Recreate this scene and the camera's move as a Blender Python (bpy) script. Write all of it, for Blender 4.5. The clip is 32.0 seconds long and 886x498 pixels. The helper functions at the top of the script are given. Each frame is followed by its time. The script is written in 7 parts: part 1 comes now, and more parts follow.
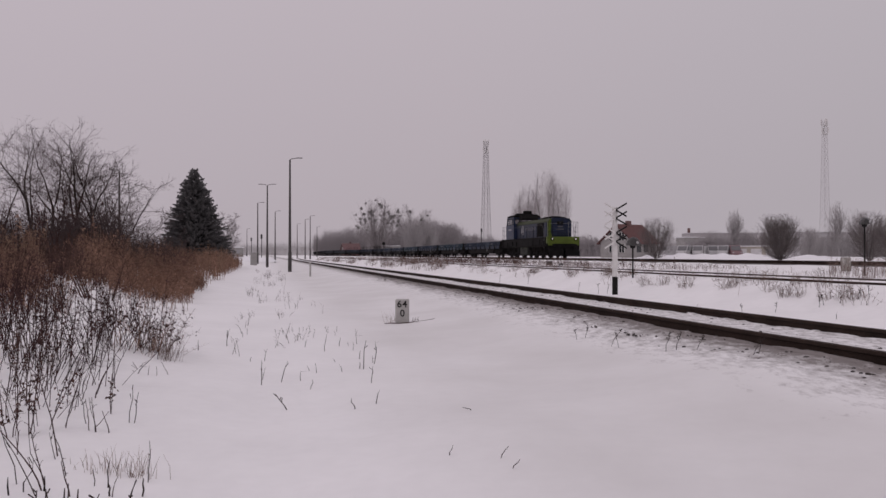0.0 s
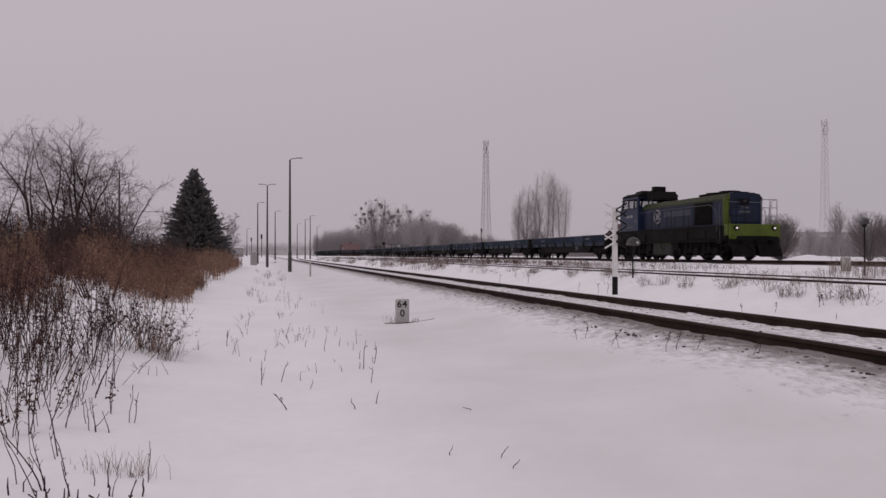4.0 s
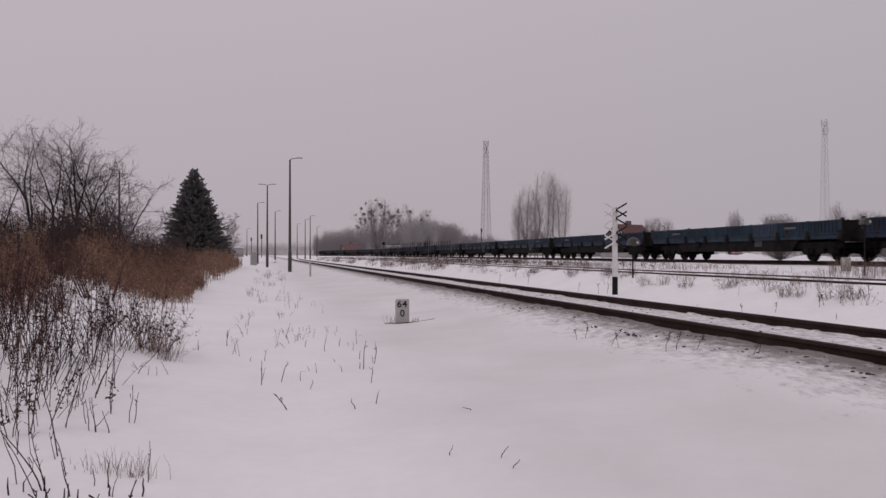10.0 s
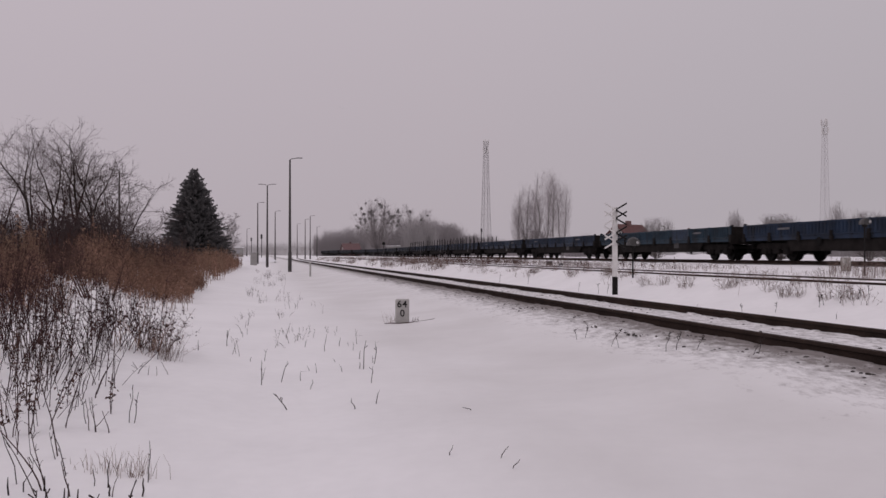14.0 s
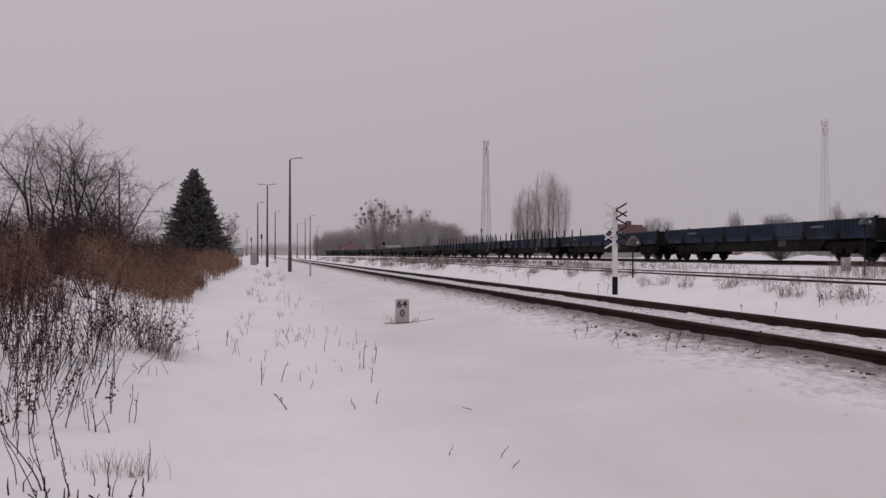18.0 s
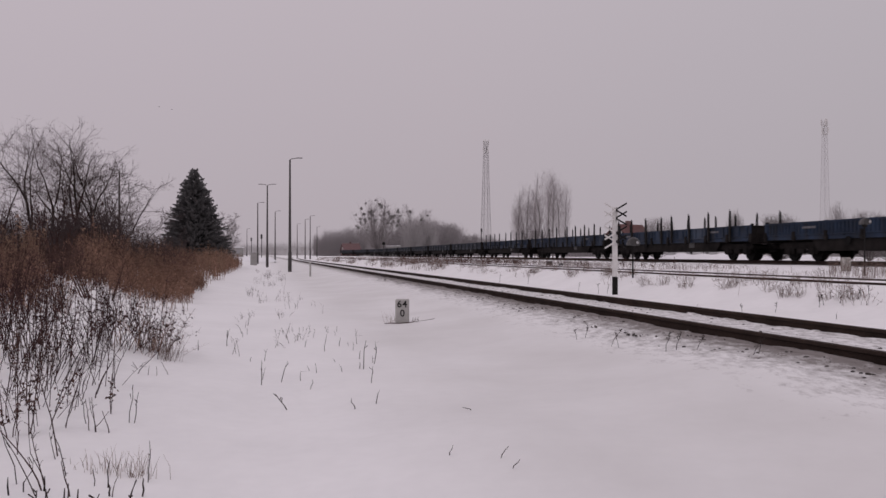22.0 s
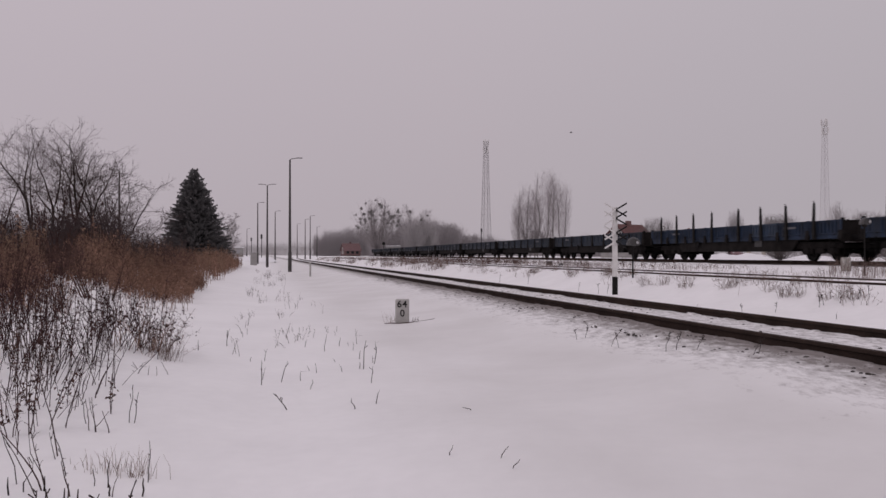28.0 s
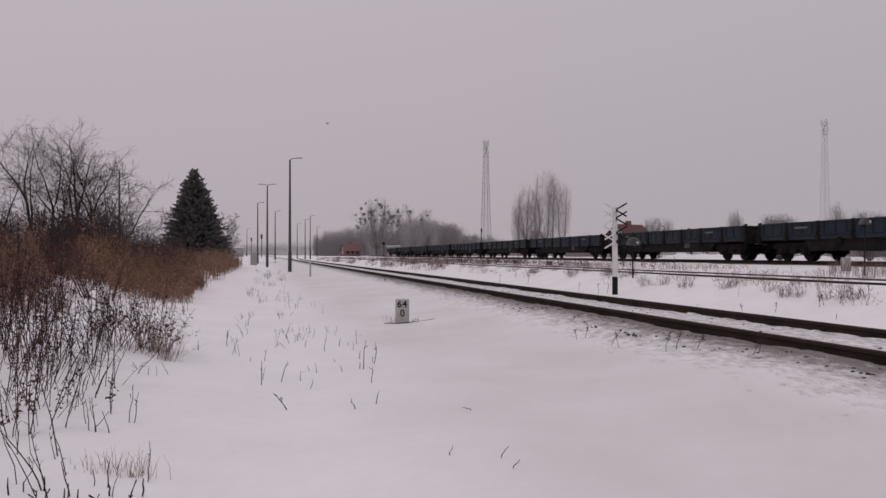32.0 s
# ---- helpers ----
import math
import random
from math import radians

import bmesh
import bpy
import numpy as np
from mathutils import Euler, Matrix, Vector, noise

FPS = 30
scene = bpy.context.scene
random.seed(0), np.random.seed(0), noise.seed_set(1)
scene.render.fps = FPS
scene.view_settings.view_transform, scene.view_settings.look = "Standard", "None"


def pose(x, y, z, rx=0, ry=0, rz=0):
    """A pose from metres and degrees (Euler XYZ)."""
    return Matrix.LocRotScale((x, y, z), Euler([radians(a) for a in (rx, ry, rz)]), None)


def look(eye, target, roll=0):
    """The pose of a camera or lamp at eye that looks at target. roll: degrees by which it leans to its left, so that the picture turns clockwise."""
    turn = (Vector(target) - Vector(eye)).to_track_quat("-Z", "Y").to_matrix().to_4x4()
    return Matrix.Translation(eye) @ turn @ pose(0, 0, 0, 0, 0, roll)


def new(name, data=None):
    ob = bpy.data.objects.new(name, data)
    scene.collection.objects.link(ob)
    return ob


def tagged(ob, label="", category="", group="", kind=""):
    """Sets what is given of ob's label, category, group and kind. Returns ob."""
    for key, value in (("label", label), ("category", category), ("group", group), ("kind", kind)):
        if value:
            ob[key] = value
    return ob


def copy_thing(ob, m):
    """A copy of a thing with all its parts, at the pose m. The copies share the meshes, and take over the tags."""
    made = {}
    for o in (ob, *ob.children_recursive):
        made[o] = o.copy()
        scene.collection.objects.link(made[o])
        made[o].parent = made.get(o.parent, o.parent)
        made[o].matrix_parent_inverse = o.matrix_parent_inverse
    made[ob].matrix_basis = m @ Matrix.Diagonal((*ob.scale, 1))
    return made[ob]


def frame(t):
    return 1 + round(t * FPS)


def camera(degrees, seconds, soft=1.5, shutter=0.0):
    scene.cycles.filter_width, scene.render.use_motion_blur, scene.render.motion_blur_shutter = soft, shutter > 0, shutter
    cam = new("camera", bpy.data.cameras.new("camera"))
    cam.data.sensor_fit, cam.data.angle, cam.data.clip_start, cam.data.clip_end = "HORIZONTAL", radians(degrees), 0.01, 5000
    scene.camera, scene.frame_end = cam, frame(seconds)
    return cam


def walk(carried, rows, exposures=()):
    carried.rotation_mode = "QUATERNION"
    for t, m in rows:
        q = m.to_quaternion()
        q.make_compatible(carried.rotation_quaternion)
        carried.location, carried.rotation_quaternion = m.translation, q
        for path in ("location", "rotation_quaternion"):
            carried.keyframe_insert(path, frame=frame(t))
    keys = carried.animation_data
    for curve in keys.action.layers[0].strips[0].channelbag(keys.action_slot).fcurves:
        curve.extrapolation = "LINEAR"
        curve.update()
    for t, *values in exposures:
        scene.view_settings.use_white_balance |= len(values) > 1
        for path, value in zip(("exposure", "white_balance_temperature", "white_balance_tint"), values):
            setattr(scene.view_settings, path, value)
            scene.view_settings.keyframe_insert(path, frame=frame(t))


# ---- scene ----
HFOV = 57.13
cam = camera(HFOV, 32.0, shutter=0.5)
EYE_Z = 0.82
walk(cam, [(0.0, pose(0, 0, EYE_Z, 90.4, 0, 0)), (32.0, pose(0, 0, EYE_Z, 90.4, 0, 0))],
     ((0.0, -0.09, 6600, 27), (32.0, -0.09, 6600, 27)))

# ---------- plan: three tracks, bearings from the eye ----------
TH1, TH3 = math.atan(0.2229), math.atan(0.1889)
D1, N1 = Vector((-math.sin(TH1), math.cos(TH1))), Vector((math.cos(TH1), math.sin(TH1)))
D3, N3 = Vector((-math.sin(TH3), math.cos(TH3))), Vector((math.cos(TH3), math.sin(TH3)))
T1, T2, T3 = 5.89, 10.60, 24.70          # lateral distance of the track centres
Z1, Z2, Z3 = 0.0, 0.36, 0.52             # rail heads

PROFILE = ((-400, 0.9), (-60, 0.75), (-14, 0.35), (-4, 0.02), (-1.6, -0.26), (0, -0.40), (2.4, -0.35), (3.9, -0.20),
           (4.8, -0.14), (5.1, -0.118), (6.7, -0.118), (7.3, -0.13), (8.2, -0.10), (9.2, 0.23), (9.8, 0.330), (11.4, 0.330),
           (12.4, 0.24), (17, 0.26), (22, 0.32), (24, 0.34), (900, 0.34))
PN, PZ = np.array([p[0] for p in PROFILE]), np.array([p[1] for p in PROFILE])


MOUNDS = ((-2.2, 8.9, 0.13, 0.9), (-2.6, 11.5, 0.12, 1.0), (-1.9, 6.3, 0.07, 0.6), (0.3, 6.4, -0.04, 0.5), (1.4, 5.2, 0.04, 0.7), (2.7, 7.2, -0.05, 0.9), (2.2, 14.6, -0.05, 0.5))


def ground_z(x, y):
    """Height of the snow."""
    n = x * N1.x + y * N1.y
    z = float(np.interp(n, PN, PZ))
    near = max(0.0, 1 - math.hypot(x, y) / 120)
    rough = 0.02 if 4.4 < n < 7.2 or 9.2 < n < 12 else 0.10
    for bn, ba, bh, br in MOUNDS:
        a = y * D1.y + x * D1.x
        z += bh * math.exp(-((n - bn) ** 2 + ((a - ba) * 0.7) ** 2) / (br * br))
    return z + near * rough * noise.noise((x * 0.35, y * 0.35, 3)) + near * 0.35 * rough * noise.noise((x * 1.7, y * 1.7, 9))


def bearing(tangent, depth):
    """A place by its bearing from the eye (tangent, positive to the right) and its depth."""
    return tangent * depth, depth


def shift3(s):
    q = min(1.0, max(0.0, (s - 215) / 105))
    return -10.5 * q * q * (3 - 2 * q)


def rail3(s, across=0.0):
    """A point of the far track's centre line, s metres up the line."""
    p = N3 * (T3 + shift3(s) + across) + D3 * s
    return Vector((p.x, p.y, Z3))


# ---------- world and light ----------
world = bpy.data.worlds.new("overcast")
scene.world = world
world.use_nodes = True
wn, wl = world.node_tree.nodes, world.node_tree.links
wn.clear()
w_out = wn.new("ShaderNodeOutputWorld")
w_bg = wn.new("ShaderNodeBackground")
w_co = wn.new("ShaderNodeTexCoord")
w_xyz = wn.new("ShaderNodeSeparateXYZ")
w_ramp = wn.new("ShaderNodeValToRGB")
wl.new(w_co.outputs["Generated"], w_xyz.inputs[0])
w_lean = wn.new("ShaderNodeMath")
w_lean.operation, w_lean.inputs[1].default_value = "MULTIPLY_ADD", -0.16   # the veiled sun stands to the left
wl.new(w_xyz.outputs["X"], w_lean.inputs[0])
wl.new(w_xyz.outputs["Z"], w_lean.inputs[2])
wl.new(w_lean.outputs[0], w_ramp.inputs[0])
w_side = wn.new("ShaderNodeValToRGB")              # warmer towards the veiled sun, neutral away from it
w_half = wn.new("ShaderNodeMath")
w_half.operation, w_half.inputs[1].default_value, w_half.inputs[2].default_value = "MULTIPLY_ADD", 0.5, 0.5
wl.new(w_xyz.outputs["X"], w_half.inputs[0])
wl.new(w_half.outputs[0], w_side.inputs[0])
for p, c in ((0.24, (1.05, 0.990, 1.03)), (0.54, (1.01, 0.997, 1.005)), (0.80, (0.945, 1.012, 0.985))):
    e = w_side.color_ramp.elements[0] if p < 0.3 else (w_side.color_ramp.elements[1] if p > 0.7 else w_side.color_ramp.elements.new(p))
    e.position, e.color = p, (*c, 1)
w_side.color_ramp.interpolation = "B_SPLINE"
w_mul = wn.new("ShaderNodeMix")
w_mul.data_type, w_mul.blend_type = "RGBA", "MULTIPLY"
w_mul.inputs[0].default_value = 1.0
wl.new(w_ramp.outputs[0], w_mul.inputs[6])
wl.new(w_side.outputs[0], w_mul.inputs[7])
wl.new(w_mul.outputs[2], w_bg.inputs[0])
wl.new(w_bg.outputs[0], w_out.inputs[0])
for p, c in ((0.0, (0.425, 0.420, 0.425)), (0.30, (0.49, 0.485, 0.49)), (1.0, (0.62, 0.62, 0.63))):
    e = w_ramp.color_ramp.elements[0] if p == 0 else (w_ramp.color_ramp.elements[1] if p == 1.0 else w_ramp.color_ramp.elements.new(p))
    e.position, e.color = p, (*c, 1)
w_bg.inputs["Strength"].default_value = 1.0
sun = new("sun", bpy.data.lights.new("sun", "SUN"))
sun.data.energy, sun.data.angle, sun.data.color = 0.35, radians(40), (1.0, 0.985, 0.97)
sun.matrix_world = look((-30, -20, 60), (0, 20, 0))

# ---------- materials ----------


def mat(name, base, rough=0.7, metal=0.0, vary=0.25, scale=6.0, fine=60.0, bump=0.15, tint=None, island=False, dist=0.01, spec=0.5):
    """A surface with stains at one scale and grain at another."""
    m = bpy.data.materials.new(name)
    m.use_nodes = True
    n, l = m.node_tree.nodes, m.node_tree.links
    b = n["Principled BSDF"]
    b.inputs["Roughness"].default_value, b.inputs["Metallic"].default_value = rough, metal
    b.inputs["Specular IOR Level"].default_value = spec
    co = n.new("ShaderNodeTexCoord")
    big, small = n.new("ShaderNodeTexNoise"), n.new("ShaderNodeTexNoise")
    big.inputs["Scale"].default_value, small.inputs["Scale"].default_value = scale, fine
    big.inputs["Detail"].default_value, small.inputs["Detail"].default_value = 5, 3
    for k in (big, small):
        l.new(co.outputs["Object"], k.inputs["Vector"])
    ramp = n.new("ShaderNodeValToRGB")
    lo = [c * (1 - vary) for c in base] if tint is None else tint
    ramp.color_ramp.elements[0].position, ramp.color_ramp.elements[0].color = 0.32, (*lo, 1)
    ramp.color_ramp.elements[1].position, ramp.color_ramp.elements[1].color = 0.68, (*[min(1, c * (1 + vary * 0.5)) for c in base], 1)
    add = n.new("ShaderNodeMath")
    add.operation = "MULTIPLY_ADD"
    add.inputs[1].default_value = 0.35
    l.new(small.outputs[0], add.inputs[0])
    mul = n.new("ShaderNodeMath")
    mul.operation, mul.inputs[1].default_value = "MULTIPLY", 0.65
    l.new(big.outputs[0], mul.inputs[0])
    l.new(mul.outputs[0], add.inputs[2])
    l.new(add.outputs[0], ramp.inputs[0])
    colour = ramp.outputs[0]
    if island:
        geo = n.new("ShaderNodeNewGeometry")
        hsv = n.new("ShaderNodeHueSaturation")
        mr = n.new("ShaderNodeMapRange")
        k = 1.0 if island is True else island
        mr.inputs["To Min"].default_value, mr.inputs["To Max"].default_value = 1 - 0.45 * k, 1 + 0.5 * k
        l.new(geo.outputs["Random Per Island"], mr.inputs[0])
        l.new(mr.outputs[0], hsv.inputs["Value"])
        l.new(colour, hsv.inputs["Color"])
        colour = hsv.outputs[0]
    l.new(colour, b.inputs["Base Color"])
    if bump:
        bp = n.new("ShaderNodeBump")
        bp.inputs["Strength"].default_value, bp.inputs["Distance"].default_value = bump, dist
        l.new(add.outputs[0], bp.inputs["Height"])
        l.new(bp.outputs[0], b.inputs["Normal"])
    return m


SNOW = mat("snow", (0.860, 0.860, 0.862), 0.75, vary=0.06, scale=0.9, fine=7, bump=0.38, dist=0.05, spec=0.2)


def add_trackside_dirt(m):
    """Grit and thawed patches in the snow along the near track, by the ground's own coordinates."""
    n, l = m.node_tree.nodes, m.node_tree.links
    b = n["Principled BSDF"]
    clean = b.inputs["Base Color"].links[0].from_socket
    co, dot = n.new("ShaderNodeTexCoord"), n.new("ShaderNodeVectorMath")
    dot.operation, dot.inputs[1].default_value = "DOT_PRODUCT", (N1.x, N1.y, 0)
    l.new(co.outputs["Object"], dot.inputs[0])
    ramp = n.new("ShaderNodeValToRGB")
    ramp.color_ramp.elements[0].position, ramp.color_ramp.elements[0].color = 0.0, (0, 0, 0, 1)
    ramp.color_ramp.elements[1].position, ramp.color_ramp.elements[1].color = 1.0, (0, 0, 0, 1)
    for p, v in ((0.26, 0.0), (0.36, 0.38), (0.42, 0.52), (0.47, 0.68), (0.508, 0.88), (0.535, 0.58), (0.63, 0.57), (0.67, 0.60), (0.75, 0.0)):
        e = ramp.color_ramp.elements.new(p)
        e.color = (v, v, v, 1)
    scl = n.new("ShaderNodeMath")
    scl.operation, scl.inputs[1].default_value = "MULTIPLY", 0.1
    l.new(dot.outputs["Value"], scl.inputs[0])
    l.new(scl.outputs[0], ramp.inputs[0])
    turn = n.new("ShaderNodeMapping")            # stains run along the track
    turn.inputs["Rotation"].default_value = (0, 0, -TH1)
    turn.inputs["Scale"].default_value = (1.0, 0.55, 1.0)
    l.new(co.outputs["Object"], turn.inputs[0])
    ns = n.new("ShaderNodeTexNoise")
    ns.inputs["Scale"].default_value, ns.inputs["Detail"].default_value, ns.inputs["Roughness"].default_value = 8.0, 10, 0.76
    l.new(turn.outputs[0], ns.inputs["Vector"])
    add = n.new("ShaderNodeMath")
    add.operation = "ADD"
    l.new(ns.outputs[0], add.inputs[0])
    l.new(ramp.outputs[0], add.inputs[1])
    mr = n.new("ShaderNodeMapRange")
    mr.inputs["From Min"].default_value, mr.inputs["From Max"].default_value = 0.97, 1.30
    mr.inputs["To Max"].default_value = 0.9
    l.new(add.outputs[0], mr.inputs[0])
    mix = n.new("ShaderNodeMix")
    mix.data_type = "RGBA"
    # an old trodden strip of greyer snow beside the track
    strip = n.new("ShaderNodeValToRGB")
    strip.color_ramp.elements[0].position, strip.color_ramp.elements[0].color = 0.06, (0, 0, 0, 1)
    strip.color_ramp.elements[1].position, strip.color_ramp.elements[1].color = 0.46, (0, 0, 0, 1)
    for p, v in ((0.19, 1.0), (0.36, 1.0)):
        e = strip.color_ramp.elements.new(p)
        e.color = (v, v, v, 1)
    l.new(scl.outputs[0], strip.inputs[0])
    wide = n.new("ShaderNodeTexNoise")
    wide.inputs["Scale"].default_value, wide.inputs["Detail"].default_value = 0.6, 4
    l.new(co.outputs["Object"], wide.inputs["Vector"])
    tread = n.new("ShaderNodeMath")
    tread.operation = "MULTIPLY"
    l.new(strip.outputs[0], tread.inputs[0])
    l.new(wide.outputs[0], tread.inputs[1])
    old = n.new("ShaderNodeMix")
    old.data_type = "RGBA"
    l.new(tread.outputs[0], old.inputs[0])
    l.new(clean, old.inputs[6])
    old.inputs[7].default_value = (0.630, 0.622, 0.610, 1)
    clean = old.outputs[2]
    l.new(mr.outputs[0], mix.inputs[0])
    l.new(clean, mix.inputs[6])
    mix.inputs[7].default_value = (0.15, 0.128, 0.118, 1)
    l.new(mix.outputs[2], b.inputs["Base Color"])


add_trackside_dirt(SNOW)
BANK_SNOW = mat("snow_heap", (0.82, 0.82, 0.84), 0.8, vary=0.06, scale=0.5, fine=5, bump=0.4, dist=0.06)
RAIL = mat("rusty_rail", (0.042, 0.028, 0.023), 0.75, 0.0, vary=0.5, scale=3, fine=40, spec=0.1)
SLEEPER = mat("tarred_sleeper", (0.05, 0.042, 0.036), 0.9, vary=0.5, scale=5, fine=50, bump=0.4, spec=0.1)
STONE = mat("ballast", (0.10, 0.09, 0.085), 0.95, vary=0.6, scale=12, fine=80, bump=0.6, island=True)
BLUE = mat("blue_paint", (0.0095, 0.0165, 0.042), 0.5, vary=0.5, scale=1.2, fine=25, bump=0.05, spec=0.2)
CABBLUE = mat("cab_blue_paint", (0.0095, 0.020, 0.055), 0.45, vary=0.35, scale=1.4, fine=25, bump=0.05, spec=0.3)
WBLUE = mat("wagon_blue", (0.0135, 0.027, 0.054), 0.6, vary=0.65, scale=1.1, fine=22, bump=0.12, spec=0.22)
WTEAL = mat("wagon_teal", (0.014, 0.037, 0.059), 0.6, vary=0.6, scale=1.0, fine=20, bump=0.12, spec=0.25)
WDARK = mat("wagon_dirty_blue", (0.013, 0.023, 0.039), 0.65, vary=0.6, scale=0.9, fine=20, bump=0.12, spec=0.25)
PATCH = mat("faded_patch", (0.018, 0.038, 0.072), 0.6, vary=0.4, scale=3, fine=30)
LIME = mat("lime_paint", (0.082, 0.118, 0.013), 0.5, vary=0.35, scale=3, fine=30, bump=0.04, spec=0.25)
SOOTLIME = mat("sooty_lime_paint", (0.036, 0.045, 0.018), 0.6, vary=0.4, scale=2, fine=20, bump=0.04, spec=0.2)
BLACK = mat("grimy_black", (0.0122, 0.0112, 0.0112), 0.85, vary=0.65, scale=1.6, fine=22, bump=0.25, spec=0.09)
UNDER = mat("underframe_dirt", (0.0205, 0.0178, 0.0170), 0.9, vary=0.7, scale=2.0, fine=24, bump=0.3, spec=0.08)
WHEEL = mat("wheel_steel", (0.013, 0.0118, 0.011), 0.65, 0.3, vary=0.5, scale=8, fine=60, spec=0.1)
TANK = mat("grey_green_tank", (0.030, 0.033, 0.026), 0.7, vary=0.5, scale=4, fine=30, spec=0.2)
GREY = mat("grey_paint", (0.15, 0.15, 0.155), 0.6, vary=0.3, scale=4, fine=40)
WHITE = mat("white_paint", (0.70, 0.69, 0.67), 0.6, vary=0.18, scale=5, fine=50, bump=0.08)
DIRTYWHITE = mat("dull_white", (0.42, 0.42, 0.42), 0.7, vary=0.3, scale=6, fine=40)
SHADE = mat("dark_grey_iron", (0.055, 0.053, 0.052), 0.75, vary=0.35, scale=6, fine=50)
HOODGREY = mat("grey_enamel", (0.11, 0.107, 0.105), 0.7, vary=0.25, scale=9, fine=60, spec=0.2)
MARKGREY = mat("pale_lettering", (0.27, 0.27, 0.28), 0.6, vary=0.3, scale=6, fine=50)
DULLMARK = mat("dull_pale_lettering", (0.16, 0.16, 0.17), 0.6, vary=0.4, scale=5, fine=50)
# depot wall colour raised towards the sky tone for haze
DEPOT = mat("grey_depot_wall", (0.42, 0.40, 0.405), 0.8, vary=0.15, scale=0.5, fine=6)
LEAF = mat("withered_leaves", (0.105, 0.062, 0.052), 0.9, vary=0.4, scale=1.5, fine=12, bump=0, island=True, spec=0.1)
PALEGRASS = mat("pale_dry_grass", (0.27, 0.195, 0.165), 0.9, vary=0.3, scale=2, fine=14, bump=0, island=True, spec=0.1)
ROOFFAR = mat("far_red_roof", (0.165, 0.095, 0.095), 0.85, vary=0.2, scale=1, fine=10)
LETTER = mat("worn_lettering", (0.12, 0.12, 0.13), 0.6, vary=0.6, scale=5, fine=40, spec=0.2)
# far panes greyed lighter, haze put into their colour
FARGLASS = mat("far_window", (0.33, 0.325, 0.33), 0.3, vary=0.2, bump=0)
CONCRETE = mat("concrete", (0.42, 0.41, 0.39), 0.85, vary=0.25, scale=7, fine=60, bump=0.25)
OLDSTONE = mat("lichened_concrete", (0.40, 0.385, 0.36), 0.95, vary=0.6, scale=11, fine=70, bump=0.5, tint=(0.13, 0.12, 0.105))
POLE = mat("weathered_pole", (0.068, 0.062, 0.059), 0.85, vary=0.3, scale=3, fine=30)
# steel made paler than it is: haze put into the base colour
GALV = mat("hazed_lattice_steel", (0.56, 0.55, 0.555), 0.7, vary=0.15, scale=2, fine=20)
GALVDARK = mat("darker_lattice_steel", (0.33, 0.32, 0.325), 0.7, vary=0.15, scale=2, fine=20)
INK = mat("black_paint", (0.015, 0.0135, 0.013), 0.7, vary=0.3, scale=8, fine=60, spec=0.15)
BARK = mat("bark", (0.046, 0.035, 0.031), 0.9, vary=0.4, scale=4, fine=40, bump=0.3, spec=0.1)
TWIG = mat("twigs", (0.085, 0.065, 0.064), 0.9, vary=0.3, scale=2, fine=20, bump=0, spec=0.1)
# pale twig tones: distance haze put into the base colour
HAZETWIG = mat("hazed_twigs", (0.31, 0.285, 0.285), 0.9, vary=0.2, scale=2, fine=20, bump=0, spec=0.1)
HAZETWIG2 = mat("pale_hazed_twigs", (0.42, 0.40, 0.40), 0.9, vary=0.15, scale=2, fine=20, bump=0, spec=0.1)
GREYTWIG = mat("grey_brown_twigs", (0.17, 0.15, 0.145), 0.9, vary=0.25, scale=2, fine=20, bump=0, spec=0.1)
PALETWIG = mat("pale_grey_twigs", (0.36, 0.33, 0.33), 0.9, vary=0.2, scale=2, fine=20, bump=0, spec=0.1)
MIDTWIG = mat("grey_twigs", (0.24, 0.22, 0.222), 0.9, vary=0.2, scale=2, fine=20, bump=0, spec=0.1)
# far woods and mistletoe, lightened in base colour for the haze
HAZEWOOD = mat("hazed_grey_wood", (0.365, 0.34, 0.345), 0.9, vary=0.15, scale=0.1, fine=2, bump=0, spec=0.1)
MISTLE = mat("mistletoe", (0.29, 0.28, 0.27), 0.8, vary=0.3, scale=4, fine=30, bump=0, spec=0.1)
# needle colour greyed and lightened, with haze put into it
NEEDLE = mat("spruce_needles", (0.128, 0.125, 0.125), 0.9, vary=0.12, scale=1, fine=9, bump=0, island=0.1, spec=0.05)
TANREED = mat("tan_reeds", (0.25, 0.168, 0.120), 0.9, vary=0.4, scale=0.5, fine=5, bump=0, tint=(0.13, 0.078, 0.052), island=0.5, spec=0.1)
STRAW = mat("dry_stalks", (0.29, 0.175, 0.125), 0.9, vary=0.45, scale=0.35, fine=5, bump=0, tint=(0.12, 0.070, 0.054), island=0.65, spec=0.1)
WEED = mat("dark_weed_stems", (0.068, 0.038, 0.036), 0.9, vary=0.4, scale=1.2, fine=12, bump=0, island=True, spec=0.1)
GRASS = mat("bleached_grass", (0.20, 0.142, 0.122), 0.9, vary=0.35, scale=1.5, fine=14, bump=0, island=True, spec=0.1)
ROOFRED = mat("red_roof_tiles", (0.115, 0.045, 0.042), 0.8, vary=0.3, scale=2, fine=14, bump=0.2)
BRICKRED = mat("red_brick", (0.17, 0.10, 0.095), 0.85, vary=0.3, scale=3, fine=30)
PLASTER = mat("grey_plaster", (0.33, 0.32, 0.31), 0.9, vary=0.2, scale=1.5, fine=20)
PLASTER2 = mat("pale_plaster", (0.42, 0.38, 0.33), 0.9, vary=0.2, scale=1.5, fine=20)
# sheet metal lightened in base colour to carry the haze
SHEET = mat("hazed_sheet_metal", (0.60, 0.59, 0.595), 0.7, vary=0.15, scale=1, fine=10)
